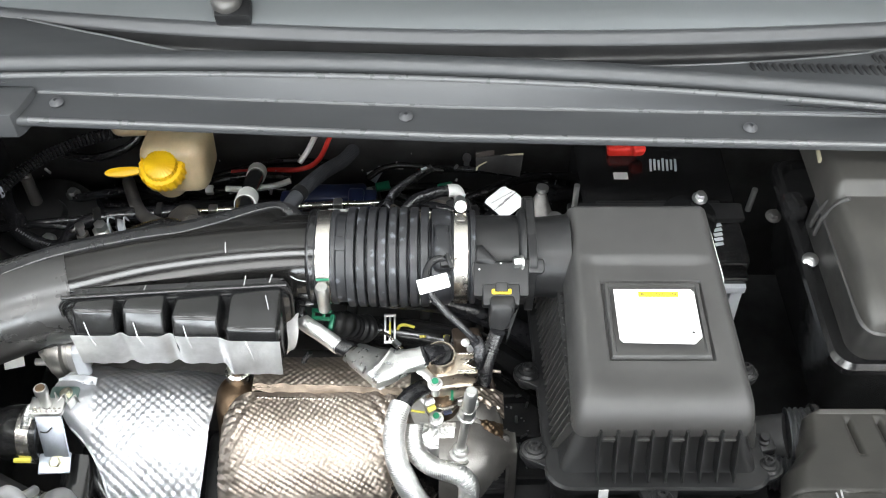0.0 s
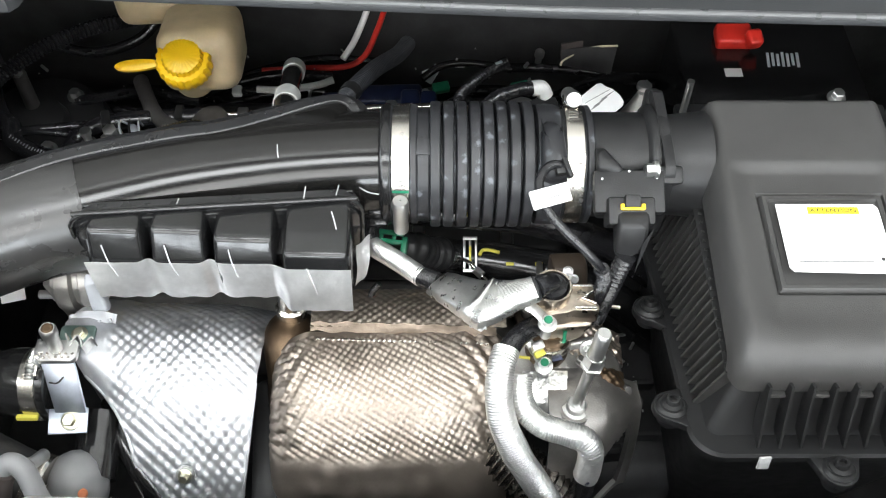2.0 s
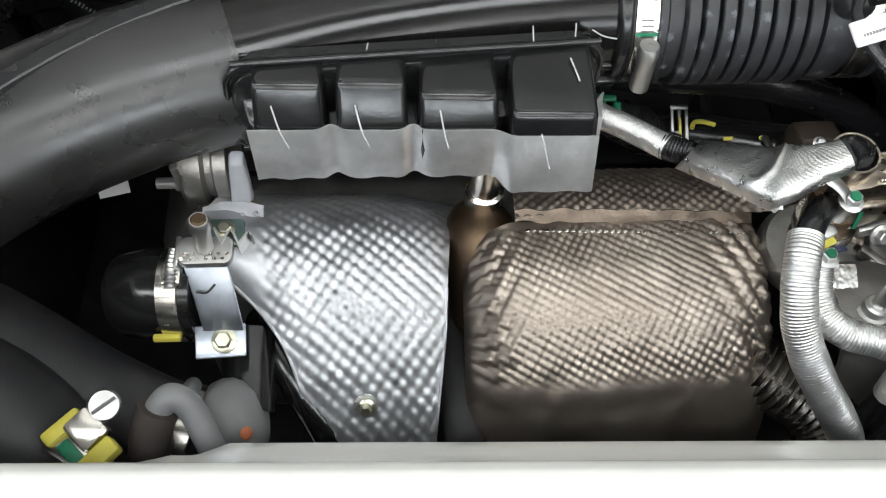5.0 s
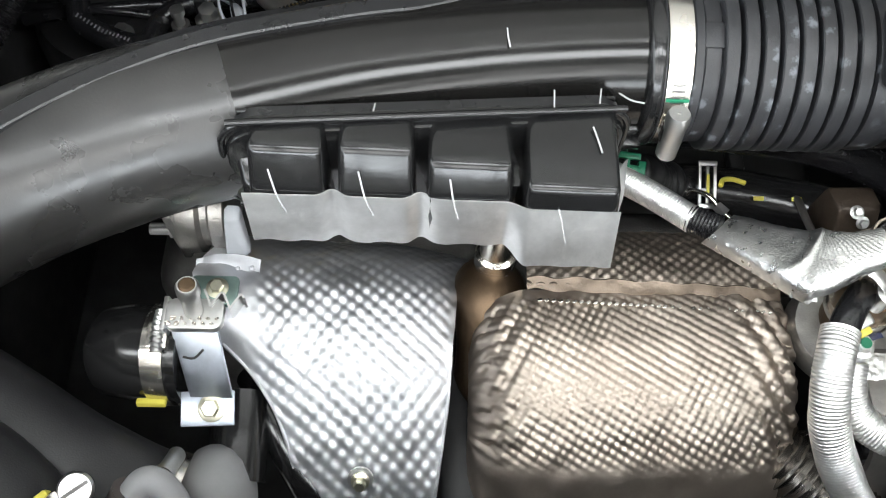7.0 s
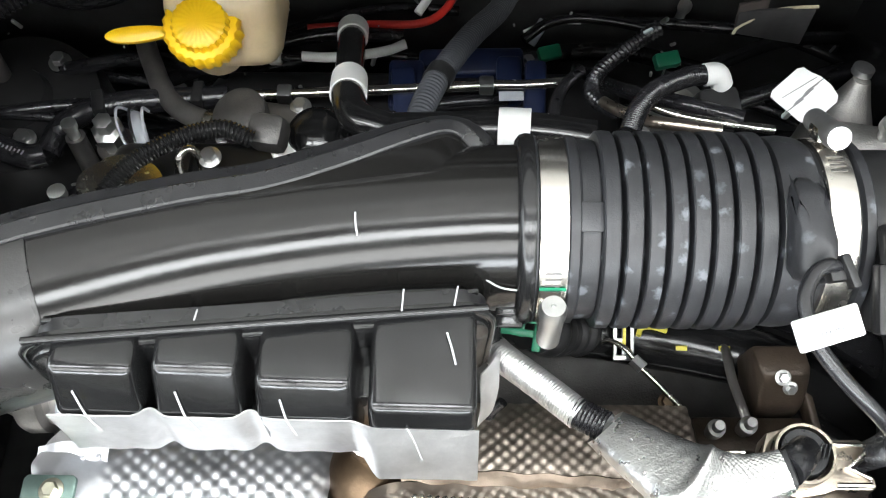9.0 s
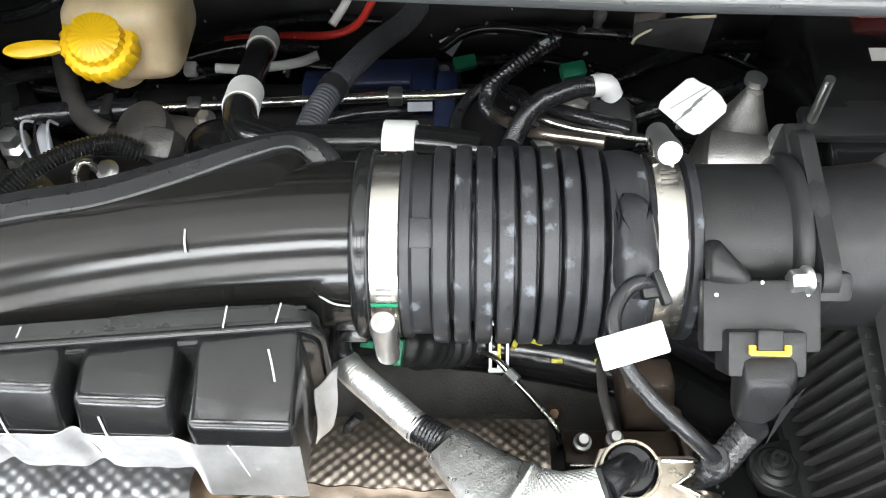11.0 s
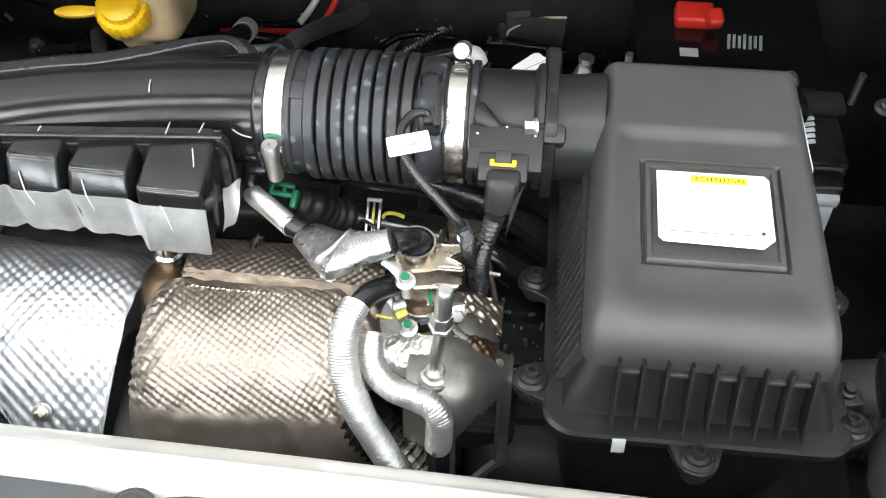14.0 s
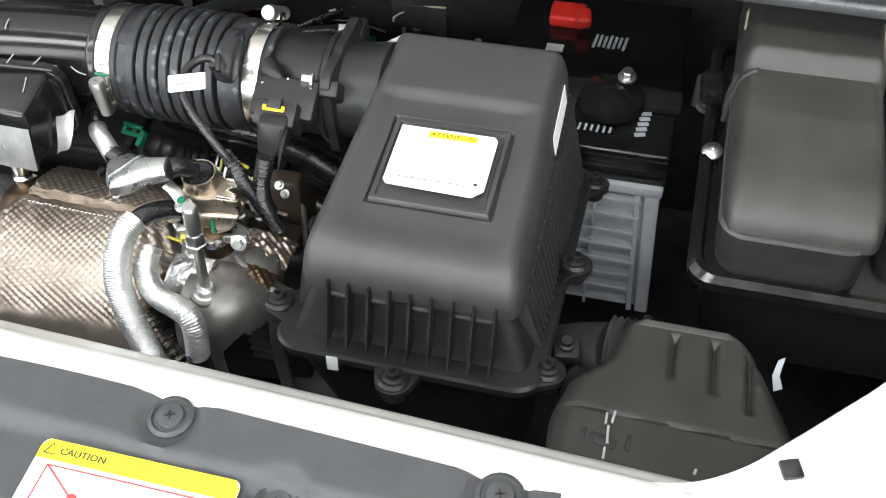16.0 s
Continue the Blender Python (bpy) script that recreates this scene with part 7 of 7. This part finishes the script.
grey = thing("grey_hose", (-0.16, 0.81, 0.72), "grey ribbed hose rising from the duct", "hose")
part("rubber", tube([(-0.188, 0.735, 0.768), (-0.185, 0.755, 0.769), (-0.173, 0.790, 0.764), (-0.152, 0.842, 0.745), (-0.131, 0.890, 0.720), (-0.12, 0.92, 0.71)], 0.0092, 22, 8, rib=(0.003, 0.0005)), surface("blue_grey_hose", (0.050, 0.053, 0.060), 0.5, vary=0.15), grey)
part("clip", tube([(-0.176, 0.783, 0.765), (-0.172, 0.793, 0.763)], 0.0104, 22, 3), M_BLACK, grey, "black retaining clip")
for k, (name, r, mat_, pts) in enumerate((
        ("red_cable", 0.0036, M_RED, [(-0.292, 0.925, 0.662), (-0.24, 0.928, 0.664), (-0.195, 0.926, 0.668), (-0.172, 0.938, 0.674), (-0.158, 0.962, 0.690), (-0.15, 0.985, 0.70)]),
        ("white_cable", 0.0038, M_WHITEPL, [(-0.196, 0.924, 0.682), (-0.185, 0.940, 0.690), (-0.175, 0.962, 0.700), (-0.168, 0.98, 0.71)]),
        ("white_cable", 0.0042, M_WHITEPL, [(-0.292, 0.885, 0.672), (-0.265, 0.884, 0.672), (-0.225, 0.885, 0.678), (-0.205, 0.892, 0.68)]),
        ("thin_wire", 0.0012, M_WHITEPL, [(-0.105, 0.925, 0.66), (-0.085, 0.933, 0.662), (-0.055, 0.935, 0.66)]),
        ("dark_cable", 0.0055, M_HOSE, [(-0.062, 0.880, 0.665), (-0.045, 0.835, 0.70), (-0.035, 0.790, 0.745), (-0.010, 0.762, 0.770), (0.03, 0.745, 0.775)]),
        ("dark_cable", 0.0060, M_HOSE, [(-0.53, 0.93, 0.70), (-0.48, 0.925, 0.69), (-0.43, 0.935, 0.70), (-0.40, 0.955, 0.72)]),
        ("steel_pipe", 0.0032, M_CLAMP, [(-0.04, 0.760, 0.775), (-0.015, 0.748, 0.775), (0.015, 0.742, 0.774), (0.05, 0.738, 0.772)]))):
    single(name, tube(pts, r, 12), mat_, {"red_cable": "red insulated cable at the back of the bay", "white_cable": "white insulated cable behind the engine", "thin_wire": "thin white wire behind the engine", "dark_cable": "black sheathed cable at the back of the bay", "steel_pipe": "thin bright pipe beside the bellows"}[name], "pipe" if "pipe" in name else "cable")
corr = thing("corrugated_hose", (-0.35, 0.70, 0.73), "black corrugated hose arched behind the duct", "hose")
part("rubber", tube([(-0.300, 0.735, 0.760), (-0.320, 0.738, 0.768), (-0.350, 0.727, 0.770), (-0.378, 0.706, 0.768), (-0.395, 0.682, 0.760), (-0.405, 0.66, 0.74)], 0.0068, 20, 8, rib=(0.0028, 0.0010)), M_GLOSS, corr)
part("fitting", box((0.026, 0.024, 0.026), pose(-0.292, 0.748, 0.750, 20, 0, -10), 0.006, 2), M_DARKCAST, corr, "black elbow fitting")
part("fitting", lathe([(0, 0), (0.022, 0), (0.022, 0.016), (0.018, 0.022), (0, 0.022)], axes((-0.398, 0.668, 0.745), (-0.3, -0.3, 1)), 24), M_BLACK, corr)
for bx, by, bz in ((-0.409, 0.671, 0.776), (-0.452, 0.780, 0.70), (-0.545, 0.87, 0.71)):
    s = thing("stud_bolt", (bx, by, bz - 0.05), "small bright stud bolt on a dark boss", "bolt", "bright studs")
    part("boss", lathe([(0, -0.05), (0.008, -0.05), (0.0075, 0.0), (0, 0.0)], axes((bx, by, bz), (0, 0.05, 1)), 20), M_DARKCAST, s)
    part("shank", lathe([(0, 0), (0.0042, 0), (0.0042, 0.010), (0.0058, 0.0105), (0.0058, 0.016), (0, 0.017)], axes((bx, by, bz), (0, 0.05, 1)), 16), M_STEEL, s)
sleeve = thing("sleeved_pipe", (-0.14, 0.735, 0.75), "black pipe with white plastic sleeve", "pipe")
part("pipe", tube([(-0.205, 0.736, 0.770), (-0.16, 0.736, 0.772), (-0.11, 0.734, 0.774), (-0.07, 0.728, 0.774)], 0.0125, 22), M_GLOSS, sleeve)
part("sleeve", tube([(-0.133, 0.7355, 0.773), (-0.112, 0.734, 0.774)], 0.0152, 24, 3), M_WHITEPL, sleeve, "white plastic sleeve")
braid = thing("braided_hose", (-0.02, 0.77, 0.75), "dark braided hose with white plastic cap", "hose")
part("braid", tube([(-0.050, 0.722, 0.788), (-0.042, 0.742, 0.788), (-0.0300, 0.758, 0.787), (-0.0200, 0.7660, 0.7845), (-0.0040, 0.7740, 0.783), (0.0090, 0.7775, 0.781)], 0.0070, 20, 8, rib=(0.0018, 0.0006)), M_HOSE, braid)
part("cap", tube([(0.0060, 0.7770, 0.781), (0.0150, 0.7785, 0.780), (0.0205, 0.7765, 0.771)], [0.0078, 0.0080, 0.0074], 20, 4), M_WHITEPL, braid, "white plastic cap")
part("socket", box((0.030, 0.024, 0.030), pose(0.018, 0.768, 0.756, 20, 0, 10), 0.006), M_BLACK, braid)
dia = thing("paper_label_tag", (0.069, 0.755, 0.76), "white diamond-set paper tag with small print", "tag")
DM = axes((0.0726, 0.7632, 0.7765), (0.03, -0.20, 1), (1, 0, 0))
part("card", prism([(-0.0232, -0.0015), (-0.0215, 0.0035), (-0.0030, 0.0205), (0.0015, 0.0215), (0.0060, 0.0180), (0.0125, 0.0150), (0.0190, 0.0085), (0.0225, 0.0010), (0.0215, -0.0040), (0.0040, -0.0195), (-0.0010, -0.0208), (-0.0060, -0.0185)], 0, 0.0008, DM), M_PAPER, dia, "", 0)
for k in range(7):
    part("print_line", box((0.0170 - 0.0040 * (k % 3), 0.0007, 0.0002), DM @ pose(0.0075 - 0.0025 * k, 0.0080 - 0.0026 * k, 0.0010, 0, 0, 38)), M_PIPEGREY, dia, "", 0)
part("fold", box((0.030, 0.0005, 0.0004), DM @ pose(-0.0030, 0.0060, 0.0010, 0, 0, 33)), M_PIPEGREY, dia, "dark crease", 0)
part("strap", box((0.004, 0.004, 0.03), pose(0.0690, 0.7640, 0.760, 20, 0, 0), 0.001), M_WHITEPL, dia)
lifting = thing("lifting_bracket", (0.12, 0.775, 0.70), "bright cast bracket with two studs", "bracket")
part("horn", lathe([(0, 0), (0.028, 0), (0.024, 0.03), (0.012, 0.055), (0.006, 0.07), (0, 0.07)], axes((0.112, 0.768, 0.70), (0.1, 0.25, 1)), 24), M_CAST, lifting)
part("stud", lathe([(0, 0), (0.004, 0), (0.004, 0.032), (0.0075, 0.033), (0.0075, 0.038), (0, 0.039)], axes((0.1165, 0.785, 0.735), (0.1, 0.2, 1)), 16), M_STEEL, lifting)
part("foot", box((0.06, 0.03, 0.02), pose(0.115, 0.745, 0.745, 15, 0, -10), 0.006), M_CAST, lifting)
part("stud", lathe([(0, 0), (0.005, 0), (0.005, 0.012), (0.009, 0.013), (0.009, 0.019), (0, 0.020)], axes((0.130, 0.746, 0.752), (0.1, -0.1, 1)), 16), M_STEEL, lifting)
fold = thing("folded_bracket", (0.07, 0.85, 0.70), "dark folded steel bracket with worn bright edge", "bracket")
part("plate", hull([(0.0415, 0.8440, 0.7700), (0.0425, 0.8420, 0.7500), (0.0500, 0.8440, 0.7480), (0.0980, 0.8500, 0.7300), (0.1000, 0.8520, 0.7690), (0.0620, 0.8500, 0.7640), (0.0415, 0.8470, 0.7700), (0.0500, 0.8480, 0.7480), (0.0980, 0.8540, 0.7300)], 0.0006), M_BAY, fold)
part("worn_edge", tube([(0.0420, 0.8425, 0.7500), (0.0440, 0.8430, 0.7560), (0.0520, 0.8450, 0.7610), (0.0620, 0.8490, 0.7650), (0.0800, 0.8505, 0.7685), (0.1000, 0.8512, 0.7692)], 0.0012, 8), M_BEIGE, fold, "pale worn edge")
part("tan_flap", hull([(0.0405, 0.8450, 0.7760), (0.0410, 0.8430, 0.7530), (0.0520, 0.8450, 0.7620), (0.0640, 0.8500, 0.7660), (0.0640, 0.8520, 0.7760), (0.0405, 0.8480, 0.7760)], 0.0005), M_SHEATH, fold, "dull brown flap")
for k, (x, y, z, sx, sy, sz) in enumerate(((-0.205, 0.875, 0.635, 0.030, 0.045, 0.05), (-0.118, 0.880, 0.635, 0.022, 0.045, 0.05))):
    inj = single("blue_connector", box((sx, sy, sz), pose(x, y, z, 15, 0, 0), 0.005, 3), M_BLUE, "dark blue plastic injector plug behind the rail", "plug", "injector plugs")
for gx, gy, gz in ((-0.083, 0.905, 0.655), (0.003, 0.855, 0.705)):
    single("green_plug", box((0.020, 0.012, 0.010), pose(gx, gy, gz, 20, 0, 15), 0.002), M_GREEN, "small green plastic plug among the cables", "plug", "green plugs")
single("pale_tag", box((0.010, 0.024, 0.003), pose(-0.092, 0.935, 0.648, 35, 0, -40), 0.001), M_LATT, "pale folded tag on a wire", "tag")
random.seed(4)
for k in range(26):
    x, y, z = random.uniform(-0.55, 0.14), random.uniform(0.80, 0.96), random.uniform(0.58, 0.66)
    a = random.uniform(-0.5, 0.5)
    q = Vector((math.cos(a), math.sin(a), random.uniform(-0.2, 0.2)))
    c = Vector((x, y, z))
    single("loom_branch", tube([c - q * 0.10, c - q * 0.03 + Vector((0, 0, 0.015)), c + q * 0.04 + Vector((0, 0.01, 0.01)), c + q * 0.11], random.uniform(0.004, 0.009), 10, 6), M_HOSE, "black taped wiring loom branch deep in the bay", "cable", "wiring loom")

# ---- more of the engine's top, seen in the gap between duct and cowl ----
head = thing("coolant_housing", (-0.30, 0.785, 0.62), "dark cast coolant housing with round outlet behind duct", "housing")
part("body", box((0.062, 0.052, 0.075), pose(-0.303, 0.790, 0.668, 6, 0, -8), 0.010, 3), M_MOUNT, head)
part("outlet", lathe([(0, -0.03), (0.019, -0.03), (0.019, 0.0), (0.0215, 0.001), (0.0215, 0.009), (0.017, 0.012), (0, 0.012)], axes((-0.323, 0.792, 0.708), (-0.25, -0.2, 1)), 28), M_DARKCAST, head)
part("rib", box((0.050, 0.004, 0.012), pose(-0.300, 0.776, 0.709, 0, 0, -8), 0.0015), M_MOUNT, head)
for hx, hy in ((-0.283, 0.776), (-0.281, 0.805)):
    hex_bolt((hx, hy, 0.7055), (0, -0.1, 1), 0.0055, 0.008, M_STEEL, head)
valve = thing("round_valve", (-0.262, 0.762, 0.68), "black round valve with pale flange and label", "valve")
part("dome", lathe([(0, -0.03), (0.024, -0.03), (0.0245, -0.004), (0.022, 0.006), (0.014, 0.013), (0, 0.016)], axes((-0.262, 0.765, 0.722), (0.1, -0.2, 1)), 32), M_GLOSS, valve)
part("pale_flange", box((0.022, 0.014, 0.007), pose(-0.284, 0.752, 0.724, 0, 0, 25), 0.002), M_WHITEPL, valve, "pale plastic flange")
part("spout", tube([(-0.262, 0.765, 0.715), (-0.235, 0.768, 0.712), (-0.215, 0.765, 0.70)], 0.010, 18), M_HOSE, valve)
grey_pipe = thing("curved_coolant_pipe", (-0.39, 0.83, 0.62), "dull grey curved metal pipe behind the reservoir", "pipe")
part("pipe", tube([(-0.425, 0.895, 0.675), (-0.413, 0.868, 0.680), (-0.398, 0.838, 0.684), (-0.378, 0.813, 0.690), (-0.345, 0.793, 0.699), (-0.322, 0.790, 0.70)], 0.0085, 20), M_MOUNT, grey_pipe)
part("union", tube([(-0.352, 0.796, 0.697), (-0.340, 0.792, 0.700)], 0.0105, 20, 3), M_CLAMP, grey_pipe, "bright union ring")
tower = thing("sensor_tower", (-0.429, 0.787, 0.62), "small steel sensor with hexagon and cable", "sensor")
part("body", lathe([(0, -0.06), (0.010, -0.06), (0.010, -0.012), (0.013, -0.012), (0.013, -0.003), (0.008, 0.0), (0.0075, 0.010), (0, 0.012)], axes((-0.429, 0.787, 0.702), (0, -0.1, 1)), 6), M_STEEL, tower)
part("collar", lathe([(0, -0.034), (0.016, -0.034), (0.016, -0.026), (0, -0.026)], axes((-0.429, 0.787, 0.702), (0, -0.1, 1)), 20), M_MOUNT, tower)
wrap = thing("taped_loom_end", (-0.40, 0.785, 0.66), "pale taped loom end with thin wires", "cable")
part("tape", tube([(-0.412, 0.805, 0.694), (-0.405, 0.788, 0.702), (-0.397, 0.770, 0.700)], [0.004, 0.006, 0.005], 14), M_LATT, wrap)
for k in range(3):
    part("wire", tube([(-0.416 + 0.006 * k, 0.812, 0.69), (-0.422 + 0.01 * k, 0.80, 0.708), (-0.414 + 0.009 * k, 0.776, 0.705), (-0.40 + 0.006 * k, 0.758, 0.69)], 0.0012, 8), (M_LATT, M_HOSE, M_LATT)[k], wrap)
hookpipe = thing("small_hook_pipe", (-0.355, 0.738, 0.69), "small bright hooked pipe behind the duct", "pipe")
part("hook", tube([(-0.352, 0.722, 0.715), (-0.357, 0.733, 0.732), (-0.352, 0.742, 0.738), (-0.345, 0.742, 0.730), (-0.343, 0.735, 0.70)], 0.0032, 12), M_CLAMP, hookpipe)
hex_bolt((-0.337, 0.742, 0.728), (0, -0.2, 1), 0.0055, 0.008, M_STEEL, hookpipe)
ring_cl = thing("spring_clamp", (-0.392, 0.720, 0.73), "bright spring clamp round the hose end", "hose clamp")
for k in range(3):
    part("coil", lathe([(0.0205, -0.0016), (0.0225, -0.0016), (0.0225, 0.0016), (0.0205, 0.0016)], axes((-0.392 + 0.005 * k, 0.699 + 0.004 * k, 0.752), (0.35, 0.25, 0.9)), 28), M_CLAMP, ring_cl)

loop = thing("loom_loop", (-0.03, 0.83, 0.68), "black corrugated loom looped beside the bellows", "cable")
part("conduit", tube([(-0.0150, 0.8400, 0.757), (-0.0240, 0.8340, 0.7560), (-0.0420, 0.8200, 0.7540), (-0.0570, 0.8060, 0.7520), (-0.0640, 0.7950, 0.7505), (-0.0655, 0.7820, 0.7530), (-0.0610, 0.7715, 0.7563), (-0.050, 0.7600, 0.762)], 0.0060, 14, 8, rib=(0.0036, 0.0012)), M_HOSE, loop)
part("tape_end", box((0.0080, 0.0030, 0.0014), pose(-0.0235, 0.8330, 0.7625, 0, 0, 32), 0.0005), M_LATT, loop, "pale tape on the loom")
part("metal_tail", tube([(-0.0600, 0.7700, 0.7600), (-0.0500, 0.7560, 0.7680), (-0.0350, 0.7400, 0.7790), (-0.0180, 0.7320, 0.7850), (0.0100, 0.7250, 0.7880)], 0.0042, 14), M_BRONZE, loop, "thin browned metal pipe")
part("branch", tube([(-0.062, 0.86, 0.685), (-0.078, 0.835, 0.695), (-0.088, 0.80, 0.71), (-0.085, 0.775, 0.722)], 0.0052, 12, 8, rib=(0.0032, 0.0013)), M_HOSE, loop)
throttle = thing("throttle_body", (0.005, 0.79, 0.66), "dull cast throttle body with screws", "throttle")
part("barrel", lathe([(0, -0.03), (0.024, -0.03), (0.024, 0.010), (0.028, 0.012), (0.028, 0.020), (0.021, 0.022), (0.020, 0.012), (0, 0.010)], axes((-0.002, 0.790, 0.708), (-0.2, -0.15, 1)), 32), M_CAST, throttle)
part("motor", tube([(0.01, 0.80, 0.70), (0.045, 0.806, 0.70)], 0.018, 22, 3), M_BLACK, throttle)
for k in range(3):
    a = 2.1 * k + 0.4
    hex_bolt((-0.002 + 0.024 * math.cos(a), 0.787 + 0.024 * math.sin(a), 0.727), (-0.2, -0.15, 1), 0.0038, 0.006, M_STEEL, throttle)
hose2 = thing("steel_tipped_hose", (-0.06, 0.92, 0.62), "thin black hose with a bright worn edge", "hose")
part("hose", tube([(-0.105, 0.918, 0.657), (-0.085, 0.932, 0.662), (-0.060, 0.937, 0.664), (-0.030, 0.934, 0.664), (0.0, 0.93, 0.66)], 0.0045, 12), M_GLOSS, hose2)
knob = thing("vent_valve", (0.033, 0.945, 0.60), "small bright vent valve on the firewall", "valve")
part("stem", lathe([(0, -0.02), (0.004, -0.02), (0.004, 0.006), (0.006, 0.007), (0.006, 0.013), (0.003, 0.017), (0, 0.017)], axes((0.033, 0.945, 0.664), (0, -0.3, 1)), 14), M_STEEL, knob)
for k, (x, y, z, r) in enumerate(((-0.317, 0.892, 0.662, 0.006), (-0.365, 0.905, 0.668, 0.005))):
    wc = thing("white_plug", (x, y, z - 0.03), "small white plug on a black cable", "plug", "white plugs")
    part("shell", box((0.011, 0.012, 0.010), pose(x, y, z, 20, 0, 10 * k), 0.002), M_WHITEPL, wc)
    part("cable", tube([(x + 0.005, y, z), (x + 0.03, y - 0.002, z + 0.002), (x + 0.05, y, z)], 0.0032, 10), M_HOSE, wc)
injector = thing("injector_rail_cover", (-0.16, 0.895, 0.60), "dark blue plastic injector cover with pale label", "cover")
part("cover", box((0.090, 0.026, 0.034), pose(-0.150, 0.900, 0.640, 18, 0, 2), 0.005, 3), M_BLUE, injector)
part("foot", box((0.020, 0.050, 0.018), pose(-0.205, 0.845, 0.668, 10, 0, 5), 0.004), M_BLUE, injector)
part("foot", box((0.018, 0.060, 0.016), pose(-0.098, 0.850, 0.666, 10, 0, -3), 0.004), M_BLUE, injector)
part("label", box((0.020, 0.008, 0.0006), pose(-0.118, 0.839, 0.679, 15, 0, 2)), M_LATT, injector, "pale label", 0)
low_rail = thing("lower_rail", (-0.13, 0.785, 0.66), "bright steel lower pipe behind the duct", "pipe")
part("pipe", tube([(-0.18, 0.782, 0.716), (-0.13, 0.781, 0.719), (-0.09, 0.779, 0.72), (-0.07, 0.775, 0.722)], 0.0038, 12), M_CLAMP, low_rail)
random.seed(11)
for k in range(22):
    x, y, z = random.uniform(-0.56, -0.10), random.uniform(0.70, 0.90), random.uniform(0.60, 0.655)
    kind_ = k % 3
    c = thing("engine_fitting", (x, y, z - 0.04), "small dark engine fitting with a screw head", "fitting", "engine fittings")
    part("body", box((random.uniform(0.015, 0.04), random.uniform(0.015, 0.035), 0.05), pose(x, y, z - 0.02, random.uniform(-15, 15), random.uniform(-15, 15), random.uniform(0, 90)), 0.005, 2), (M_BLACK, M_DARKCAST, M_MOUNT)[kind_], c)
    hex_bolt((x, y, z + 0.004), (random.uniform(-0.3, 0.3), -0.2, 1), 0.0045, 0.007, M_STEEL, c)

# small steel bits scattered at random, added as glints deep in the bay
random.seed(23)
glints = None
for k in range(150):
    if k % 3:
        c = Vector((random.uniform(-0.56, 0.16), random.uniform(0.72, 0.95), random.uniform(0.63, 0.69)))
    else:
        c = Vector((random.uniform(0.055, 0.095), random.uniform(0.46, 0.62), random.uniform(0.66, 0.70)))
    r = random.uniform(0.0009, 0.0022)
    way = Vector((random.uniform(-0.5, 0.5), random.uniform(-0.8, 0.1), 1))
    if k % 2:
        glints = lathe([(0, -0.01), (r, -0.01), (r, 0.0), (r * 0.7, r * 0.5), (0, r * 0.6)], axes(c, way), 8, bm=glints)
    else:
        glints = box((r * 1.5, r * 0.9, r * 0.9), axes(c, way, (random.uniform(-1, 1), 1, 0)), r * 0.3, 1, bm=glints)
single("glint_bits", glints, M_STEEL, "scattered small steel bits added for glints in the dark bay", "fasteners", kind="stuff")
shelf = thing("gearbox_casing", (0.08, 0.53, 0.45), "dark cast gearbox casing below the filter box", "gearbox")
part("case", box((0.09, 0.24, 0.22), pose(0.075, 0.54, 0.555, 0, 4, 3), 0.02, 3), M_BAY, shelf)
for k in range(4):
    part("rib", box((0.07, 0.006, 0.02), pose(0.075, 0.46 + 0.05 * k, 0.668, 0, 4, 3), 0.002), M_BAY, shelf)

strut = thing("strut_tower", (-0.52, 0.86, 0.45), "black strut tower dome with ring of nuts", "strut tower")
part("dome", lathe([(0, -0.15), (0.078, -0.15), (0.075, -0.02), (0.068, 0.0), (0.030, 0.006), (0.026, 0.016), (0.014, 0.018), (0, 0.018)], axes((-0.535, 0.855, 0.645), (0.05, -0.1, 1)), 40), M_BLACK, strut)
for k in range(3):
    a = 0.9 + 2.1 * k
    hex_bolt((-0.535 + 0.048 * math.cos(a), 0.855 + 0.048 * math.sin(a), 0.652), (0.05, -0.1, 1), 0.0065, 0.010, M_STEEL, strut, "nut")
sheathed = thing("printed_hose", (-0.46, 0.80, 0.60), "black rubber hose with faint white printing", "hose")
PRINTED = [(-0.483, 0.781, 0.675), (-0.498, 0.778, 0.675), (-0.52, 0.785, 0.677), (-0.543, 0.799, 0.68), (-0.548, 0.816, 0.684), (-0.559, 0.826, 0.684), (-0.571, 0.845, 0.684), (-0.584, 0.871, 0.684)]
part("rubber", tube(PRINTED, 0.0102, 18), M_HOSE, sheathed)
for k in range(16):
    c = Vector(PRINTED[1]).lerp(Vector(PRINTED[2]), k / 7) if k < 8 else Vector(PRINTED[2]).lerp(Vector(PRINTED[3]), (k - 8) / 7)
    part("print_stroke", box((0.0012, 0.0040 - 0.0009 * (k % 3), 0.0004), axes(c + Vector((0.0006, -0.0030, 0.0101)), (0.1, -0.3, 1), (1, -0.5, 0))), M_PIPEGREY, sheathed, "", 0)
side = thing("wing_loom", (-0.58, 0.75, 0.60), "black ribbed wiring loom along the wing", "cable")
part("conduit", tube([(-0.60, 0.68, 0.72), (-0.575, 0.74, 0.735), (-0.56, 0.80, 0.74), (-0.52, 0.86, 0.745), (-0.47, 0.90, 0.745), (-0.42, 0.925, 0.74)], 0.0085, 16, 8, rib=(0.005, 0.0018)), M_HOSE, side)
part("clip", box((0.014, 0.018, 0.016), pose(-0.555, 0.815, 0.742, 0, 0, 30), 0.003), M_LATT, side, "pale loom clip")
